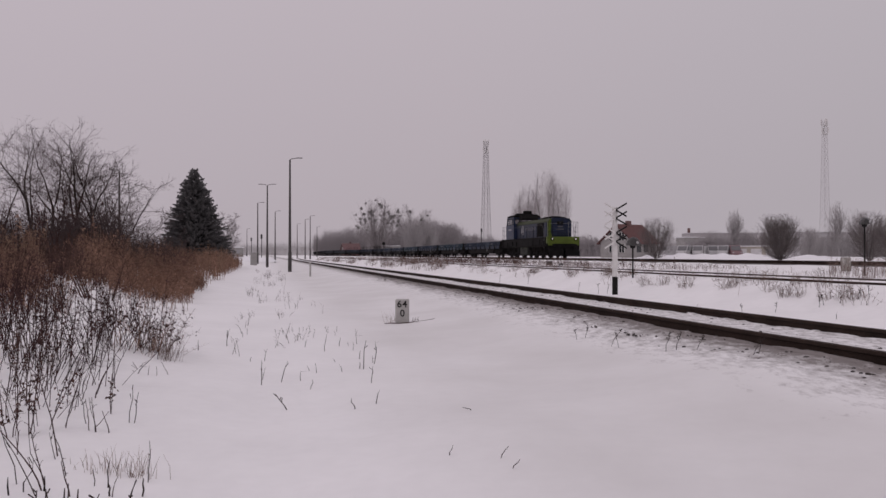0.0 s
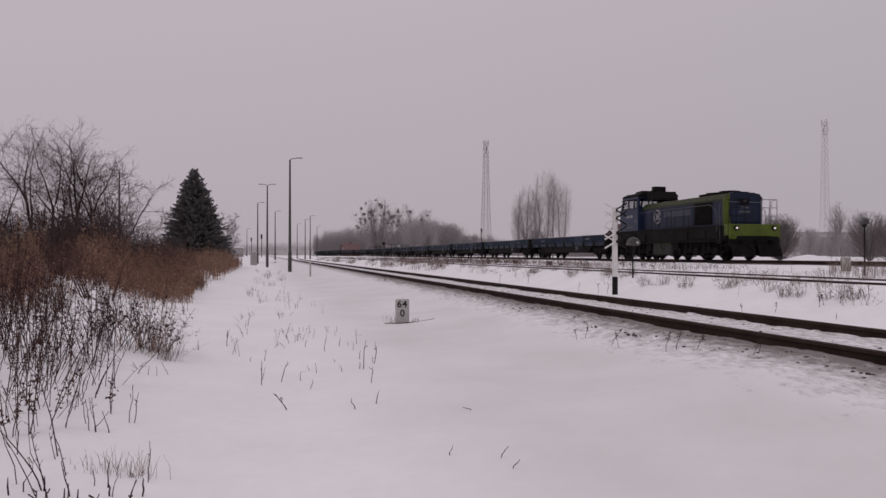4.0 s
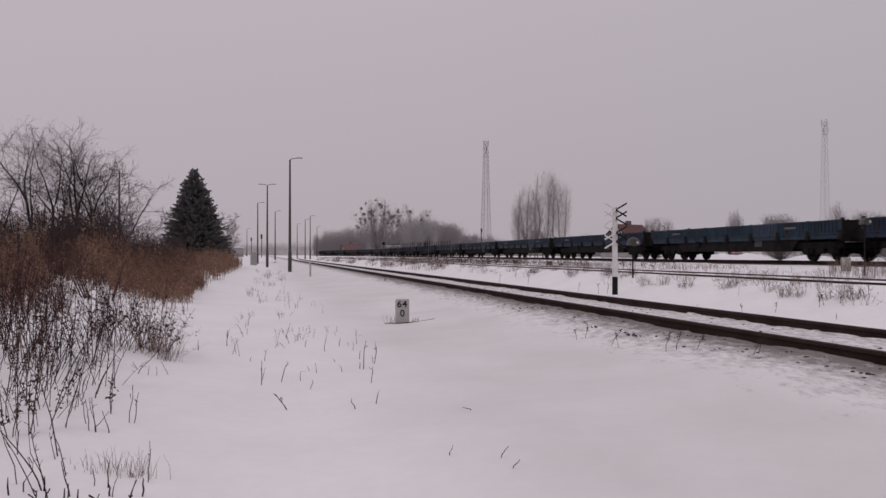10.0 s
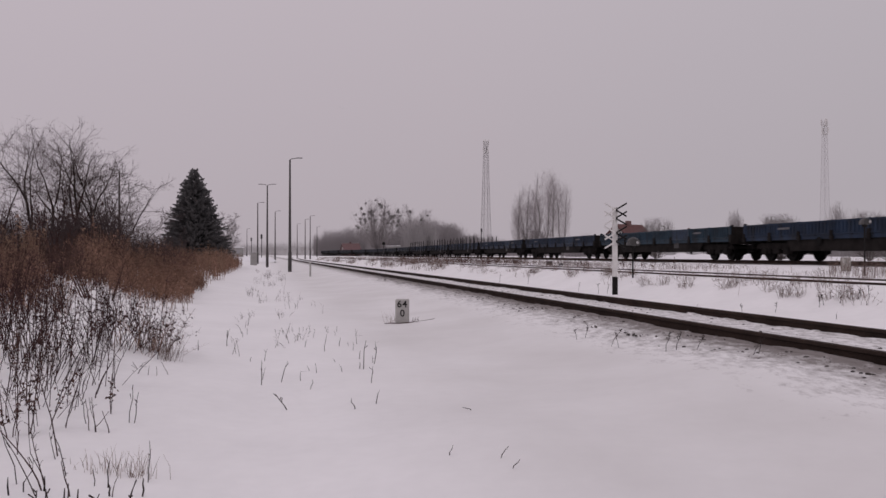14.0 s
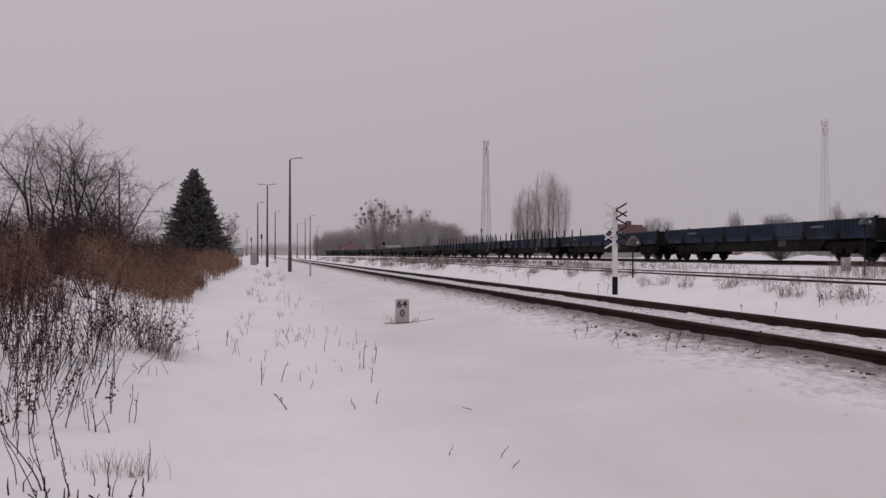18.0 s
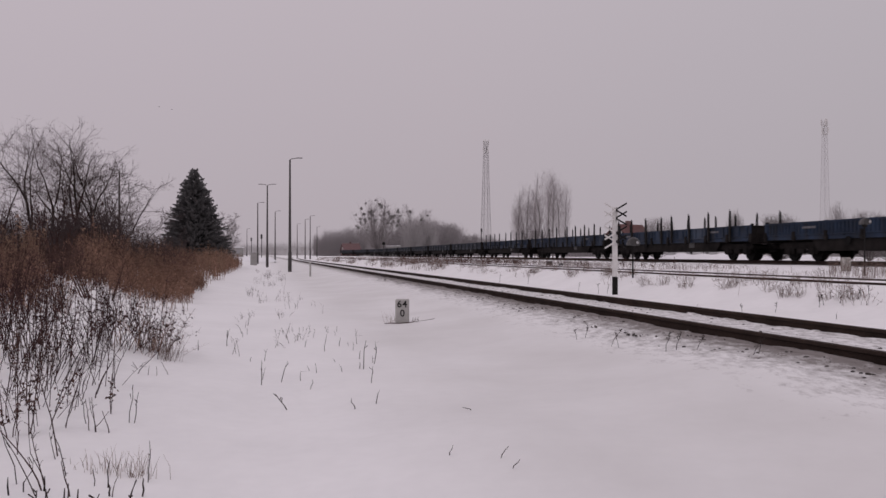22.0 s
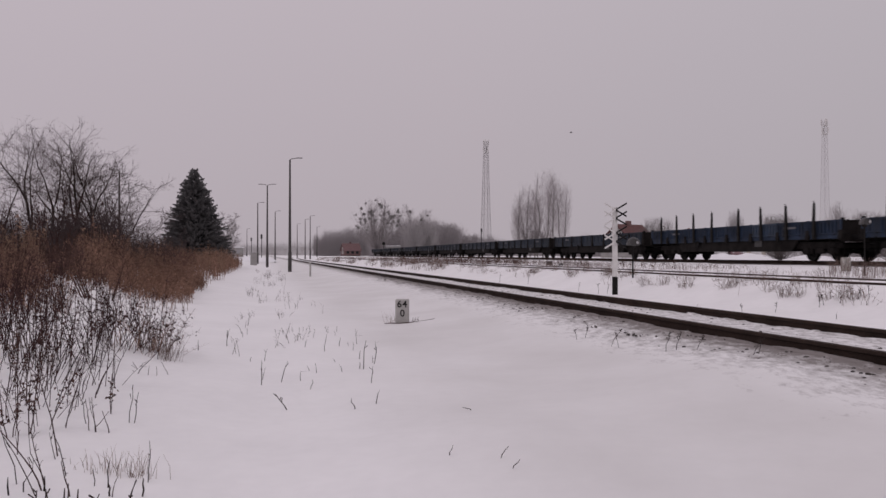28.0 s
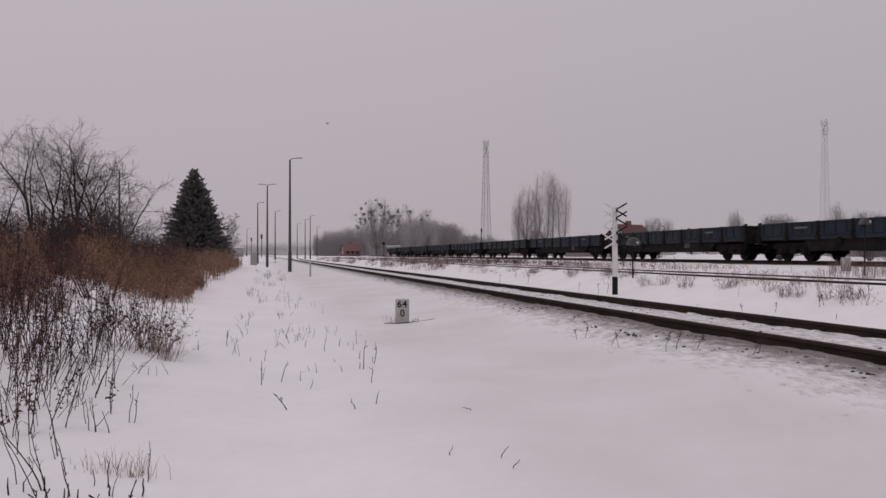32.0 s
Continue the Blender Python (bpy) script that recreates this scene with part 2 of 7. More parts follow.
FARRED = mat("far_dark_red_paint", (0.22, 0.13, 0.14), 0.5, vary=0.2, scale=2, fine=20, bump=0)
# van glass greyed in base colour for the haze
VANGLASS = mat("hazed_van_window", (0.13, 0.13, 0.135), 0.3, vary=0.2, bump=0)
VAN = mat("dirty_white_van_paint", (0.46, 0.455, 0.46), 0.4, vary=0.12, scale=2, fine=20, bump=0)


def add_streaks(m, dirt, low, high, tall=(2.6, 2.6, 0.35)):
    """Vertical runs of rust and brake dust over a paint."""
    n, l = m.node_tree.nodes, m.node_tree.links
    b = n["Principled BSDF"]
    paint = b.inputs["Base Color"].links[0].from_socket
    co, mp = n.new("ShaderNodeTexCoord"), n.new("ShaderNodeMapping")
    mp.inputs["Scale"].default_value = tall
    l.new(co.outputs["Object"], mp.inputs[0])
    ns = n.new("ShaderNodeTexNoise")
    ns.inputs["Scale"].default_value, ns.inputs["Detail"].default_value, ns.inputs["Roughness"].default_value = 1.0, 8, 0.7
    l.new(mp.outputs[0], ns.inputs["Vector"])
    mr = n.new("ShaderNodeMapRange")
    mr.inputs["From Min"].default_value, mr.inputs["From Max"].default_value = low, high
    mr.inputs["To Max"].default_value = 0.85
    l.new(ns.outputs[0], mr.inputs[0])
    mix = n.new("ShaderNodeMix")
    mix.data_type = "RGBA"
    l.new(mr.outputs[0], mix.inputs[0])
    l.new(paint, mix.inputs[6])
    mix.inputs[7].default_value = (*dirt, 1)
    l.new(mix.outputs[2], b.inputs["Base Color"])


for m in (WBLUE, WTEAL, WDARK, PATCH):
    add_streaks(m, (0.012, 0.012, 0.013), 0.48, 0.66)
for m in (BLUE, CABBLUE):
    add_streaks(m, (0.009, 0.011, 0.016), 0.50, 0.72)


def glass(name, base, rough=0.05):
    m = bpy.data.materials.new(name)
    m.use_nodes = True
    b = m.node_tree.nodes["Principled BSDF"]
    b.inputs["Base Color"].default_value, b.inputs["Roughness"].default_value = (*base, 1), rough
    b.inputs["Transmission Weight"].default_value, b.inputs["IOR"].default_value = 1.0, 1.05
    return m


GLASS = glass("clear_glass", (0.66, 0.66, 0.67))
DARKGLASS = mat("dark_window", (0.03, 0.033, 0.036), 0.12, vary=0.2, bump=0)


def glow(name, c, s):
    m = bpy.data.materials.new(name)
    m.use_nodes = True
    b = m.node_tree.nodes["Principled BSDF"]
    b.inputs["Emission Color"].default_value, b.inputs["Emission Strength"].default_value = (*c, 1), s
    return m


LAMP = glow("lit_headlight", (1.0, 0.95, 0.85), 0.55)

# ---------- mesh tools ----------


class Shape:
    """Collects vertices and faces for one mesh."""

    def __init__(self):
        self.v, self.f = [], []

    def box(self, x0, y0, z0, x1, y1, z1, c=0.0, m=None):
        """A box between two corners, its edges cut off by c."""
        k, mid, half = len(self.v), Vector(((x0 + x1) / 2, (y0 + y1) / 2, (z0 + z1) / 2)), ((x1 - x0) / 2, (y1 - y0) / 2, (z1 - z0) / 2)
        c = min(c, 0.45 * min(abs(h) for h in half))
        if c <= 0:
            pts = [Vector((sx * half[0], sy * half[1], sz * half[2])) for sz in (-1, 1) for sx, sy in ((-1, -1), (1, -1), (1, 1), (-1, 1))]
            fs = [(3, 2, 1, 0), (4, 5, 6, 7), (0, 1, 5, 4), (1, 2, 6, 5), (2, 3, 7, 6), (3, 0, 4, 7)]
        else:
            pts, ix = [], {}
            for sx in (-1, 1):
                for sy in (-1, 1):
                    for sz in (-1, 1):
                        for a in range(3):
                            s = (sx, sy, sz)
                            ix[s, a] = len(pts)
                            pts.append(Vector([s[i] * (half[i] - (0 if i == a else c)) for i in range(3)]))
            fs = []
            for a in range(3):
                b, d = (a + 1) % 3, (a + 2) % 3
                for sg in (-1, 1):
                    ring = []
                    for sb, sd in ((-1, -1), (1, -1), (1, 1), (-1, 1)):
                        s = [0, 0, 0]
                        s[a], s[b], s[d] = sg, sb, sd
                        ring.append(ix[tuple(s), a])
                    fs.append(tuple(ring) if sg > 0 else tuple(ring[::-1]))
                for sb in (-1, 1):
                    for sd in (-1, 1):
                        s0, s1 = [0, 0, 0], [0, 0, 0]
                        s0[a], s1[a] = -1, 1
                        s0[b] = s1[b] = sb
                        s0[d] = s1[d] = sd
                        q = (ix[tuple(s0), b], ix[tuple(s1), b], ix[tuple(s1), d], ix[tuple(s0), d])
                        fs.append(q if sb * sd < 0 else q[::-1])
            for sx in (-1, 1):
                for sy in (-1, 1):
                    for sz in (-1, 1):
                        t = tuple(ix[(sx, sy, sz), a] for a in range(3))
                        fs.append(t if sx * sy * sz > 0 else t[::-1])
        for p in pts:
            q = p + mid
            self.v.append(tuple(m @ q) if m else tuple(q))
        self.f += [tuple(i + k for i in q) for q in fs]
        return self

    def tube(self, pts, radii, n=6, caps=True):
        """A round bar through points, with a radius at each."""
        k, pts = len(self.v), [Vector(p) for p in pts]
        for i, p in enumerate(pts):
            d = (pts[min(i + 1, len(pts) - 1)] - pts[max(i - 1, 0)])
            d = d.normalized() if d.length > 1e-9 else Vector((0, 0, 1))
            a = d.cross(Vector((0, 0, 1)) if abs(d.z) < 0.95 else Vector((1, 0, 0))).normalized()
            b = d.cross(a)
            r = radii[i] if isinstance(radii, (list, tuple)) else radii
            for j in range(n):
                w = 2 * math.pi * j / n
                q = p + a * (r * math.cos(w)) + b * (r * math.sin(w))
                self.v.append((q.x, q.y, q.z))
        for i in range(len(pts) - 1):
            for j in range(n):
                j2 = (j + 1) % n
                self.f.append((k + i * n + j, k + i * n + j2, k + (i + 1) * n + j2, k + (i + 1) * n + j))
        if caps:
            self.f.append(tuple(k + j for j in range(n))[::-1])
            self.f.append(tuple(k + (len(pts) - 1) * n + j for j in range(n)))
        return self

    def prism(self, outline, y0, y1, axis="y"):
        """An outline in the x-z plane drawn out from y0 to y1 (or y-z along x)."""
        k, n = len(self.v), len(outline)
        for y in (y0, y1):
            for a, b in outline:
                self.v.append((a, y, b) if axis == "y" else ((y, a, b) if axis == "x" else (a, b, y)))
        self.f += [(k + j, k + (j + 1) % n, k + n + (j + 1) % n, k + n + j) for j in range(n)]
        self.f += [tuple(k + j for j in range(n))[::-1], tuple(k + n + j for j in range(n))]
        return self

    def lathe(self, profile, origin, axis="y", n=20):
        """A turned body: (radius, along) pairs about an axis."""
        k, o = len(self.v), Vector(origin)
        for r, a in profile:
            for j in range(n):
                w = 2 * math.pi * j / n
                c, s = r * math.cos(w), r * math.sin(w)
                q = {"y": (c, a, s), "x": (a, c, s), "z": (c, s, a)}[axis]
                self.v.append(tuple(o + Vector(q)))
        for i in range(len(profile) - 1):
            for j in range(n):
                self.f.append((k + i * n + j, k + i * n + (j + 1) % n, k + (i + 1) * n + (j + 1) % n, k + (i + 1) * n + j))
        self.f += [tuple(k + j for j in range(n))[::-1], tuple(k + (len(profile) - 1) * n + j for j in range(n))]
        return self

    def mesh(self, name, material, smooth=False, fix=True):
        me = bpy.data.meshes.new(name)
        me.from_pydata(self.v, [], self.f)
        if fix and len(self.f) < 4000:
            bm = bmesh.new()
            bm.from_mesh(me)
            bmesh.ops.recalc_face_normals(bm, faces=bm.faces)
            bm.to_mesh(me)
            bm.free()
        me.materials.append(material)
        if smooth:
            me.polygons.foreach_set("use_smooth", [True] * len(me.polygons))
        return me


def part(name, shape, material, parent=None, label="", at=None, smooth=False):
    ob = new(name, shape.mesh(name, material, smooth))
    if parent is not None:
        ob.parent = parent
    if at is not None:
        ob.matrix_basis = at
    if label:
        ob["label"] = label
    return ob


def thing(name, label, category, at, group="", kind=""):
    ob = new(name)
    ob.matrix_basis = at
    return tagged(ob, label, category, group, kind)


def single(name, shape, material, label, category, group="", kind="", at=None, smooth=False):
    return tagged(part(name, shape, material, None, "", at, smooth), label, category, group, kind)


def many_stems(points, heights, leans, radius, twigs=0, twig_len=0.12, seed=1, leaves=0, leaf=0.035):
    """Thin three-sided stalks as arrays: verts and quads. Each stalk may carry short side twigs near its top."""
    rng = np.random.default_rng(seed)
    P = np.asarray(points, float)
    n = len(P)
    H = np.asarray(heights, float)[:, None]
    L = np.asarray(leans, float)
    base, tip = P, P + np.concatenate([L * H, H * np.sqrt(np.clip(1 - (L ** 2).sum(1, keepdims=True), 0.05, 1))], 1)
    bend = np.concatenate([rng.normal(0, 0.03, (n, 2)) * H, np.zeros((n, 1))], 1)
    midp = (base + tip) / 2 + bend
    R = np.asarray(radius, float) if np.ndim(radius) else np.full(n, radius)
    ang = rng.uniform(0, 6.28, n)
    rings = []
    for c, f in ((base - [0, 0, 0.05], 1.0), (midp, 0.8), (tip, 0.3)):
        for j in range(3):
            w = ang + j * 2.0944
            rings.append(c + np.stack([np.cos(w), np.sin(w), np.zeros(n)], 1) * (R * f)[:, None])
    V = [np.stack(rings, 1).reshape(-1, 3)]
    q = []
    for i in range(2):
        for j in range(3):
            q.append((i * 3 + j, i * 3 + (j + 1) % 3, i * 3 + 3 + (j + 1) % 3, i * 3 + 3 + j))
    F = [(np.arange(n)[:, None, None] * 9 + np.array(q)[None]).reshape(-1, 4)]
    off = n * 9
    for k in range(twigs):
        f = rng.uniform(0.45, 1.0, n)[:, None]
        a = midp + (tip - midp) * ((f - 0.5) * 2)
        a = np.where(f < 0.5, base + (midp - base) * f * 2, a)
        w = rng.uniform(0, 6.28, n)
        up = rng.uniform(-0.2, 1.1, n)
        d = np.stack([np.cos(w), np.sin(w), up], 1)
        d = d / np.linalg.norm(d, axis=1, keepdims=True) * (twig_len * rng.uniform(0.4, 1.3, n))[:, None]
        rr = []
        for c, g in ((a, 0.65), (a + d, 0.4)):
            for j in range(3):
                v = ang + j * 2.0944
                rr.append(c + np.stack([np.cos(v), np.sin(v), 0.5 * np.sin(v + 1)], 1) * (R * g)[:, None])
        V.append(np.stack(rr, 1).reshape(-1, 3))
        q2 = np.array([(j, (j + 1) % 3, 3 + (j + 1) % 3, 3 + j) for j in range(3)])
        F.append((np.arange(n)[:, None, None] * 6 + q2[None]).reshape(-1, 4) + off)
        off += n * 6
    for k in range(leaves):
        f = rng.uniform(0.30, 1.0, n)[:, None] ** 0.7
        c = base + (tip - base) * f + rng.normal(0, leaf * 0.8, (n, 3))
        a = rng.normal(0, 1, (n, 3))
        b = rng.normal(0, 1, (n, 3))
        a *= (leaf * rng.uniform(0.4, 1.3, n) / np.linalg.norm(a, axis=1))[:, None]
        b *= (leaf * rng.uniform(0.3, 0.7, n) / np.linalg.norm(b, axis=1))[:, None]
        V.append(np.stack([c - a, c + b, c + a * 0.9, c - b], 1).reshape(-1, 3))
        F.append((np.arange(n)[:, None, None] * 4 + np.array([[0, 1, 2, 3]])[None]).reshape(-1, 4) + off)
        off += n * 4
    return np.concatenate(V), np.concatenate(F)


def array_mesh(name, V, F, material):
    me = bpy.data.meshes.new(name)
    me.vertices.add(len(V))
    me.vertices.foreach_set("co", V.astype(np.float32).ravel())
    me.loops.add(F.size)
    me.loops.foreach_set("vertex_index", F.astype(np.int32).ravel())
    me.polygons.add(len(F))
    me.polygons.foreach_set("loop_start", np.arange(0, F.size, 4, dtype=np.int32))
    me.update(calc_edges=True)
    me.validate()
    me.materials.append(material)
    return me

# ---------- ground ----------


def build_ground():
    """One sheet of snow: fine near the eye, coarse towards the horizon, in the near track's directions."""
    def steps(spans):
        out = []
        for a, b, d in spans:
            out += list(np.arange(a, b, d))
        return out + [spans[-1][1]]
    ns = steps(((-1500, -200, 130), (-200, -40, 16), (-40, -8, 2), (-8, -4, 0.8), (-4, 12.6, 0.28), (12.6, 40, 2), (40, 200, 16), (200, 2000, 150)))
    al = steps(((-300, -20, 40), (-20, 2, 2), (2, 30, 0.4), (30, 70, 1.5), (70, 200, 8), (200, 2600, 150)))
    V = []
    for a in al:
        for n in ns:
            p = N1 * float(n) + D1 * float(a)
            V.append((p.x, p.y, ground_z(p.x, p.y)))
    w = len(ns)
    F = [(i * w + j, i * w + j + 1, (i + 1) * w + j + 1, (i + 1) * w + j) for i in range(len(al) - 1) for j in range(w - 1)]
    me = bpy.data.meshes.new("ground")
    me.from_pydata(V, [], F)
    me.materials.append(SNOW)
    me.polygons.foreach_set("use_smooth", [True] * len(me.polygons))
    return tagged(new("ground", me), "snow-covered open ground beside the railway tracks", "ground", kind="structure")


build_ground()

# ---------- tracks ----------
RAIL_SHAPE = ((-0.075, -0.16), (0.075, -0.16), (0.075, -0.145), (0.012, -0.125), (0.010, -0.045), (0.036, -0.035), (0.036, -0.006),
              (0.028, 0.0), (-0.028, 0.0), (-0.036, -0.006), (-0.036, -0.035), (-0.010, -0.045), (-0.012, -0.125), (-0.075, -0.145))


def rail(track, line, material=RAIL):
    """A rail swept along points (x, y, z of the rail head)."""
    s, n = Shape(), len(RAIL_SHAPE)
    for i, p in enumerate(line):
        d = (line[min(i + 1, len(line) - 1)] - line[max(i - 1, 0)])
        side = Vector((d.y, -d.x, 0)).normalized()
        for a, b in RAIL_SHAPE:
            q = p + side * a
            s.v.append((q.x, q.y, p.z + b))
    for i in range(len(line) - 1):
        for j in range(n):
            s.f.append((i * n + j, i * n + (j + 1) % n, (i + 1) * n + (j + 1) % n, (i + 1) * n + j))
    return part("rail", s, material, track, "dark rusty steel rail")


def straight(lateral, z, a0, a1, step=5.0, bend=0.0):
    out, a = [], a0
    while a <= a1 + 1e-6:
        over = max(0.0, a - 110)
        p = N1 * (lateral + bend * over * over) + D1 * a
        out.append(Vector((p.x, p.y, z)))
        a += step
    return out


def build_tracks():
    flat = Matrix.Identity(4)
    t1 = thing("railway_track", "single rusty railway track half buried in snow", "railway track", flat, kind="structure")
    for o in (-0.75, 0.75):
        rail(t1, straight(T1 + o, Z1, -8, 420, 4.0, 0.00025))
    t2 = thing("siding_track", "snowed-in rusty siding with dry weeds beside it", "railway track", flat, kind="structure")
    for o in (-0.75, 0.75):
        rail(t2, straight(T2 + o, Z2, -8, 150, 4.0))
    t3 = thing("main_track", "main railway track on a low snowy embankment under a freight train", "railway track", flat, kind="structure")
    for o in (-0.75, 0.75):
        rail(t3, [rail3(s, o) for s in range(-60, 620, 5)])
    bed = Shape()
    line = [rail3(s) for s in range(-60, 620, 8)]
    for i, p in enumerate(line):
        for a, z in ((-2.1, -0.26), (-1.30, -0.155), (1.30, -0.155), (2.1, -0.26)):
            q = p + Vector((N3.x, N3.y, 0)) * a
            bed.v.append((q.x, q.y, p.z + z))
    for i in range(len(line) - 1):
        for j in range(3):
            bed.f.append((i * 4 + j, i * 4 + j + 1, (i + 1) * 4 + j + 1, (i + 1) * 4 + j))
    part("ballast_bed", bed, STONE, t3, "dark ballast shoulder showing under the snow")
    return t1, t2, t3


TRACK1, TRACK2, TRACK3 = build_tracks()

# ---------- train ----------


def wheelset(parent, x, r, name="wheelset"):
    s = Shape()
    for sg in (-1, 1):
        s.lathe([(r * 0.2, -0.03), (r * 0.85, -0.045), (r, -0.065), (r, 0.05), (r + 0.028, 0.055), (r + 0.028, 0.075), (r * 0.85, 0.08), (r * 0.2, 0.07)], (0, sg * 0.75, 0), "y", 24) if sg < 0 else \
            s.lathe([(r * 0.2, -0.07), (r * 0.85, -0.08), (r + 0.028, -0.075), (r + 0.028, -0.055), (r, -0.05), (r, 0.065), (r * 0.85, 0.045), (r * 0.2, 0.03)], (0, sg * 0.75, 0), "y", 24)
        for k in range(6):
            w = k * math.pi / 3
            s.box(r * 0.52 * math.cos(w) - 0.035, sg * 0.80 - 0.02, r * 0.52 * math.sin(w) - 0.035, r * 0.52 * math.cos(w) + 0.035, sg * 0.80 + 0.02, r * 0.52 * math.sin(w) + 0.035)
    s.lathe([(0.085, -0.98), (0.085, 0.98)], (0, 0, 0), "y", 10)
    return part(name, s, WHEEL, parent, "", pose(x, 0, r))


def bogie(parent, x, axles, r, frame_z, half, material=UNDER):
    """A bogie: side frames with axle boxes and springs, and its wheelsets."""
    span = max(axles) + 0.75
    s = Shape()
    for sg in (-1, 1):
        y0, y1 = sg * (half - 0.07), sg * (half + 0.07)
        out = [(-span, frame_z - 0.10), (-span, frame_z + 0.08), (-span + 0.3, frame_z + 0.20), (span - 0.3, frame_z + 0.20), (span, frame_z + 0.08), (span, frame_z - 0.10)]
        inner = []
        for a in sorted(axles, reverse=True):
            inner += [(a + 0.24, frame_z - 0.10), (a + 0.20, frame_z - 0.30), (a - 0.20, frame_z - 0.30), (a - 0.24, frame_z - 0.10)]
        s.prism(out + inner, y0, y1)
        mids = [(a + b) / 2 for a, b in zip(axles, axles[1:])]
        for m in mids:
            s.box(m - 0.28, sg * half - 0.10, frame_z - 0.34, m + 0.28, sg * half + 0.10, frame_z - 0.06, 0.03)
    s.box(-0.3, -half, frame_z - 0.12, 0.3, half, frame_z + 0.12, 0.02)
    for e in (-span + 0.12, span - 0.12):
        s.box(e - 0.08, -half, frame_z - 0.08, e + 0.08, half, frame_z + 0.06)
    base = part("bogie_frame", s, material, parent, "grimy cast steel bogie frame", pose(x, 0, 0))
    for sg in (-1, 1):
        for a in axles:
            part("axle_box", Shape().box(a - 0.17, sg * half - 0.13, r - 0.16, a + 0.17, sg * half + 0.13, r + 0.17, 0.03), material, base)
            for o in (-0.30, 0.30):
                part("coil_spring", Shape().lathe([(0.085, r - 0.12), (0.085, frame_z - 0.04)], (a + o, sg * half, 0), "z", 8), material, base)
    return [wheelset(parent, x + a, r) for a in axles]


def buffers(parent, x, sg, z=1.06):
    """Two buffers and a screw coupling at one end."""
    for y in (-0.875, 0.875):
        s = Shape()
        prof = [(0.10, 0.0), (0.10, 0.30), (0.065, 0.31), (0.065, 0.52), (0.20, 0.53), (0.225, 0.58), (0.21, 0.615)]
        if sg < 0:
            prof = [(a, -b) for a, b in prof]
        s.lathe(prof, (x, y, z), "x", 14)
        part("buffer", s, BLACK, parent, "black side buffer")
    s = Shape()
    s.box(x, -0.06, z - 0.09, x + sg * 0.22, 0.06, z + 0.05, 0.02)
    s.tube([(x + sg * 0.2, 0, z - 0.02), (x + sg * 0.45, 0, z - 0.12), (x + sg * 0.6, 0, z - 0.05)], 0.03, 6)
    for y in (-0.45, 0.45):
        s.tube([(x, y, z - 0.15), (x + sg * 0.18, y, z - 0.3), (x + sg * 0.25, y * 0.7, z - 0.52), (x + sg * 0.35, y * 0.4, z - 0.4)], 0.028, 6)
    part("coupling", s, BLACK, parent, "black screw coupling with hoses")


BODY, OVER = 9.33, 9.95


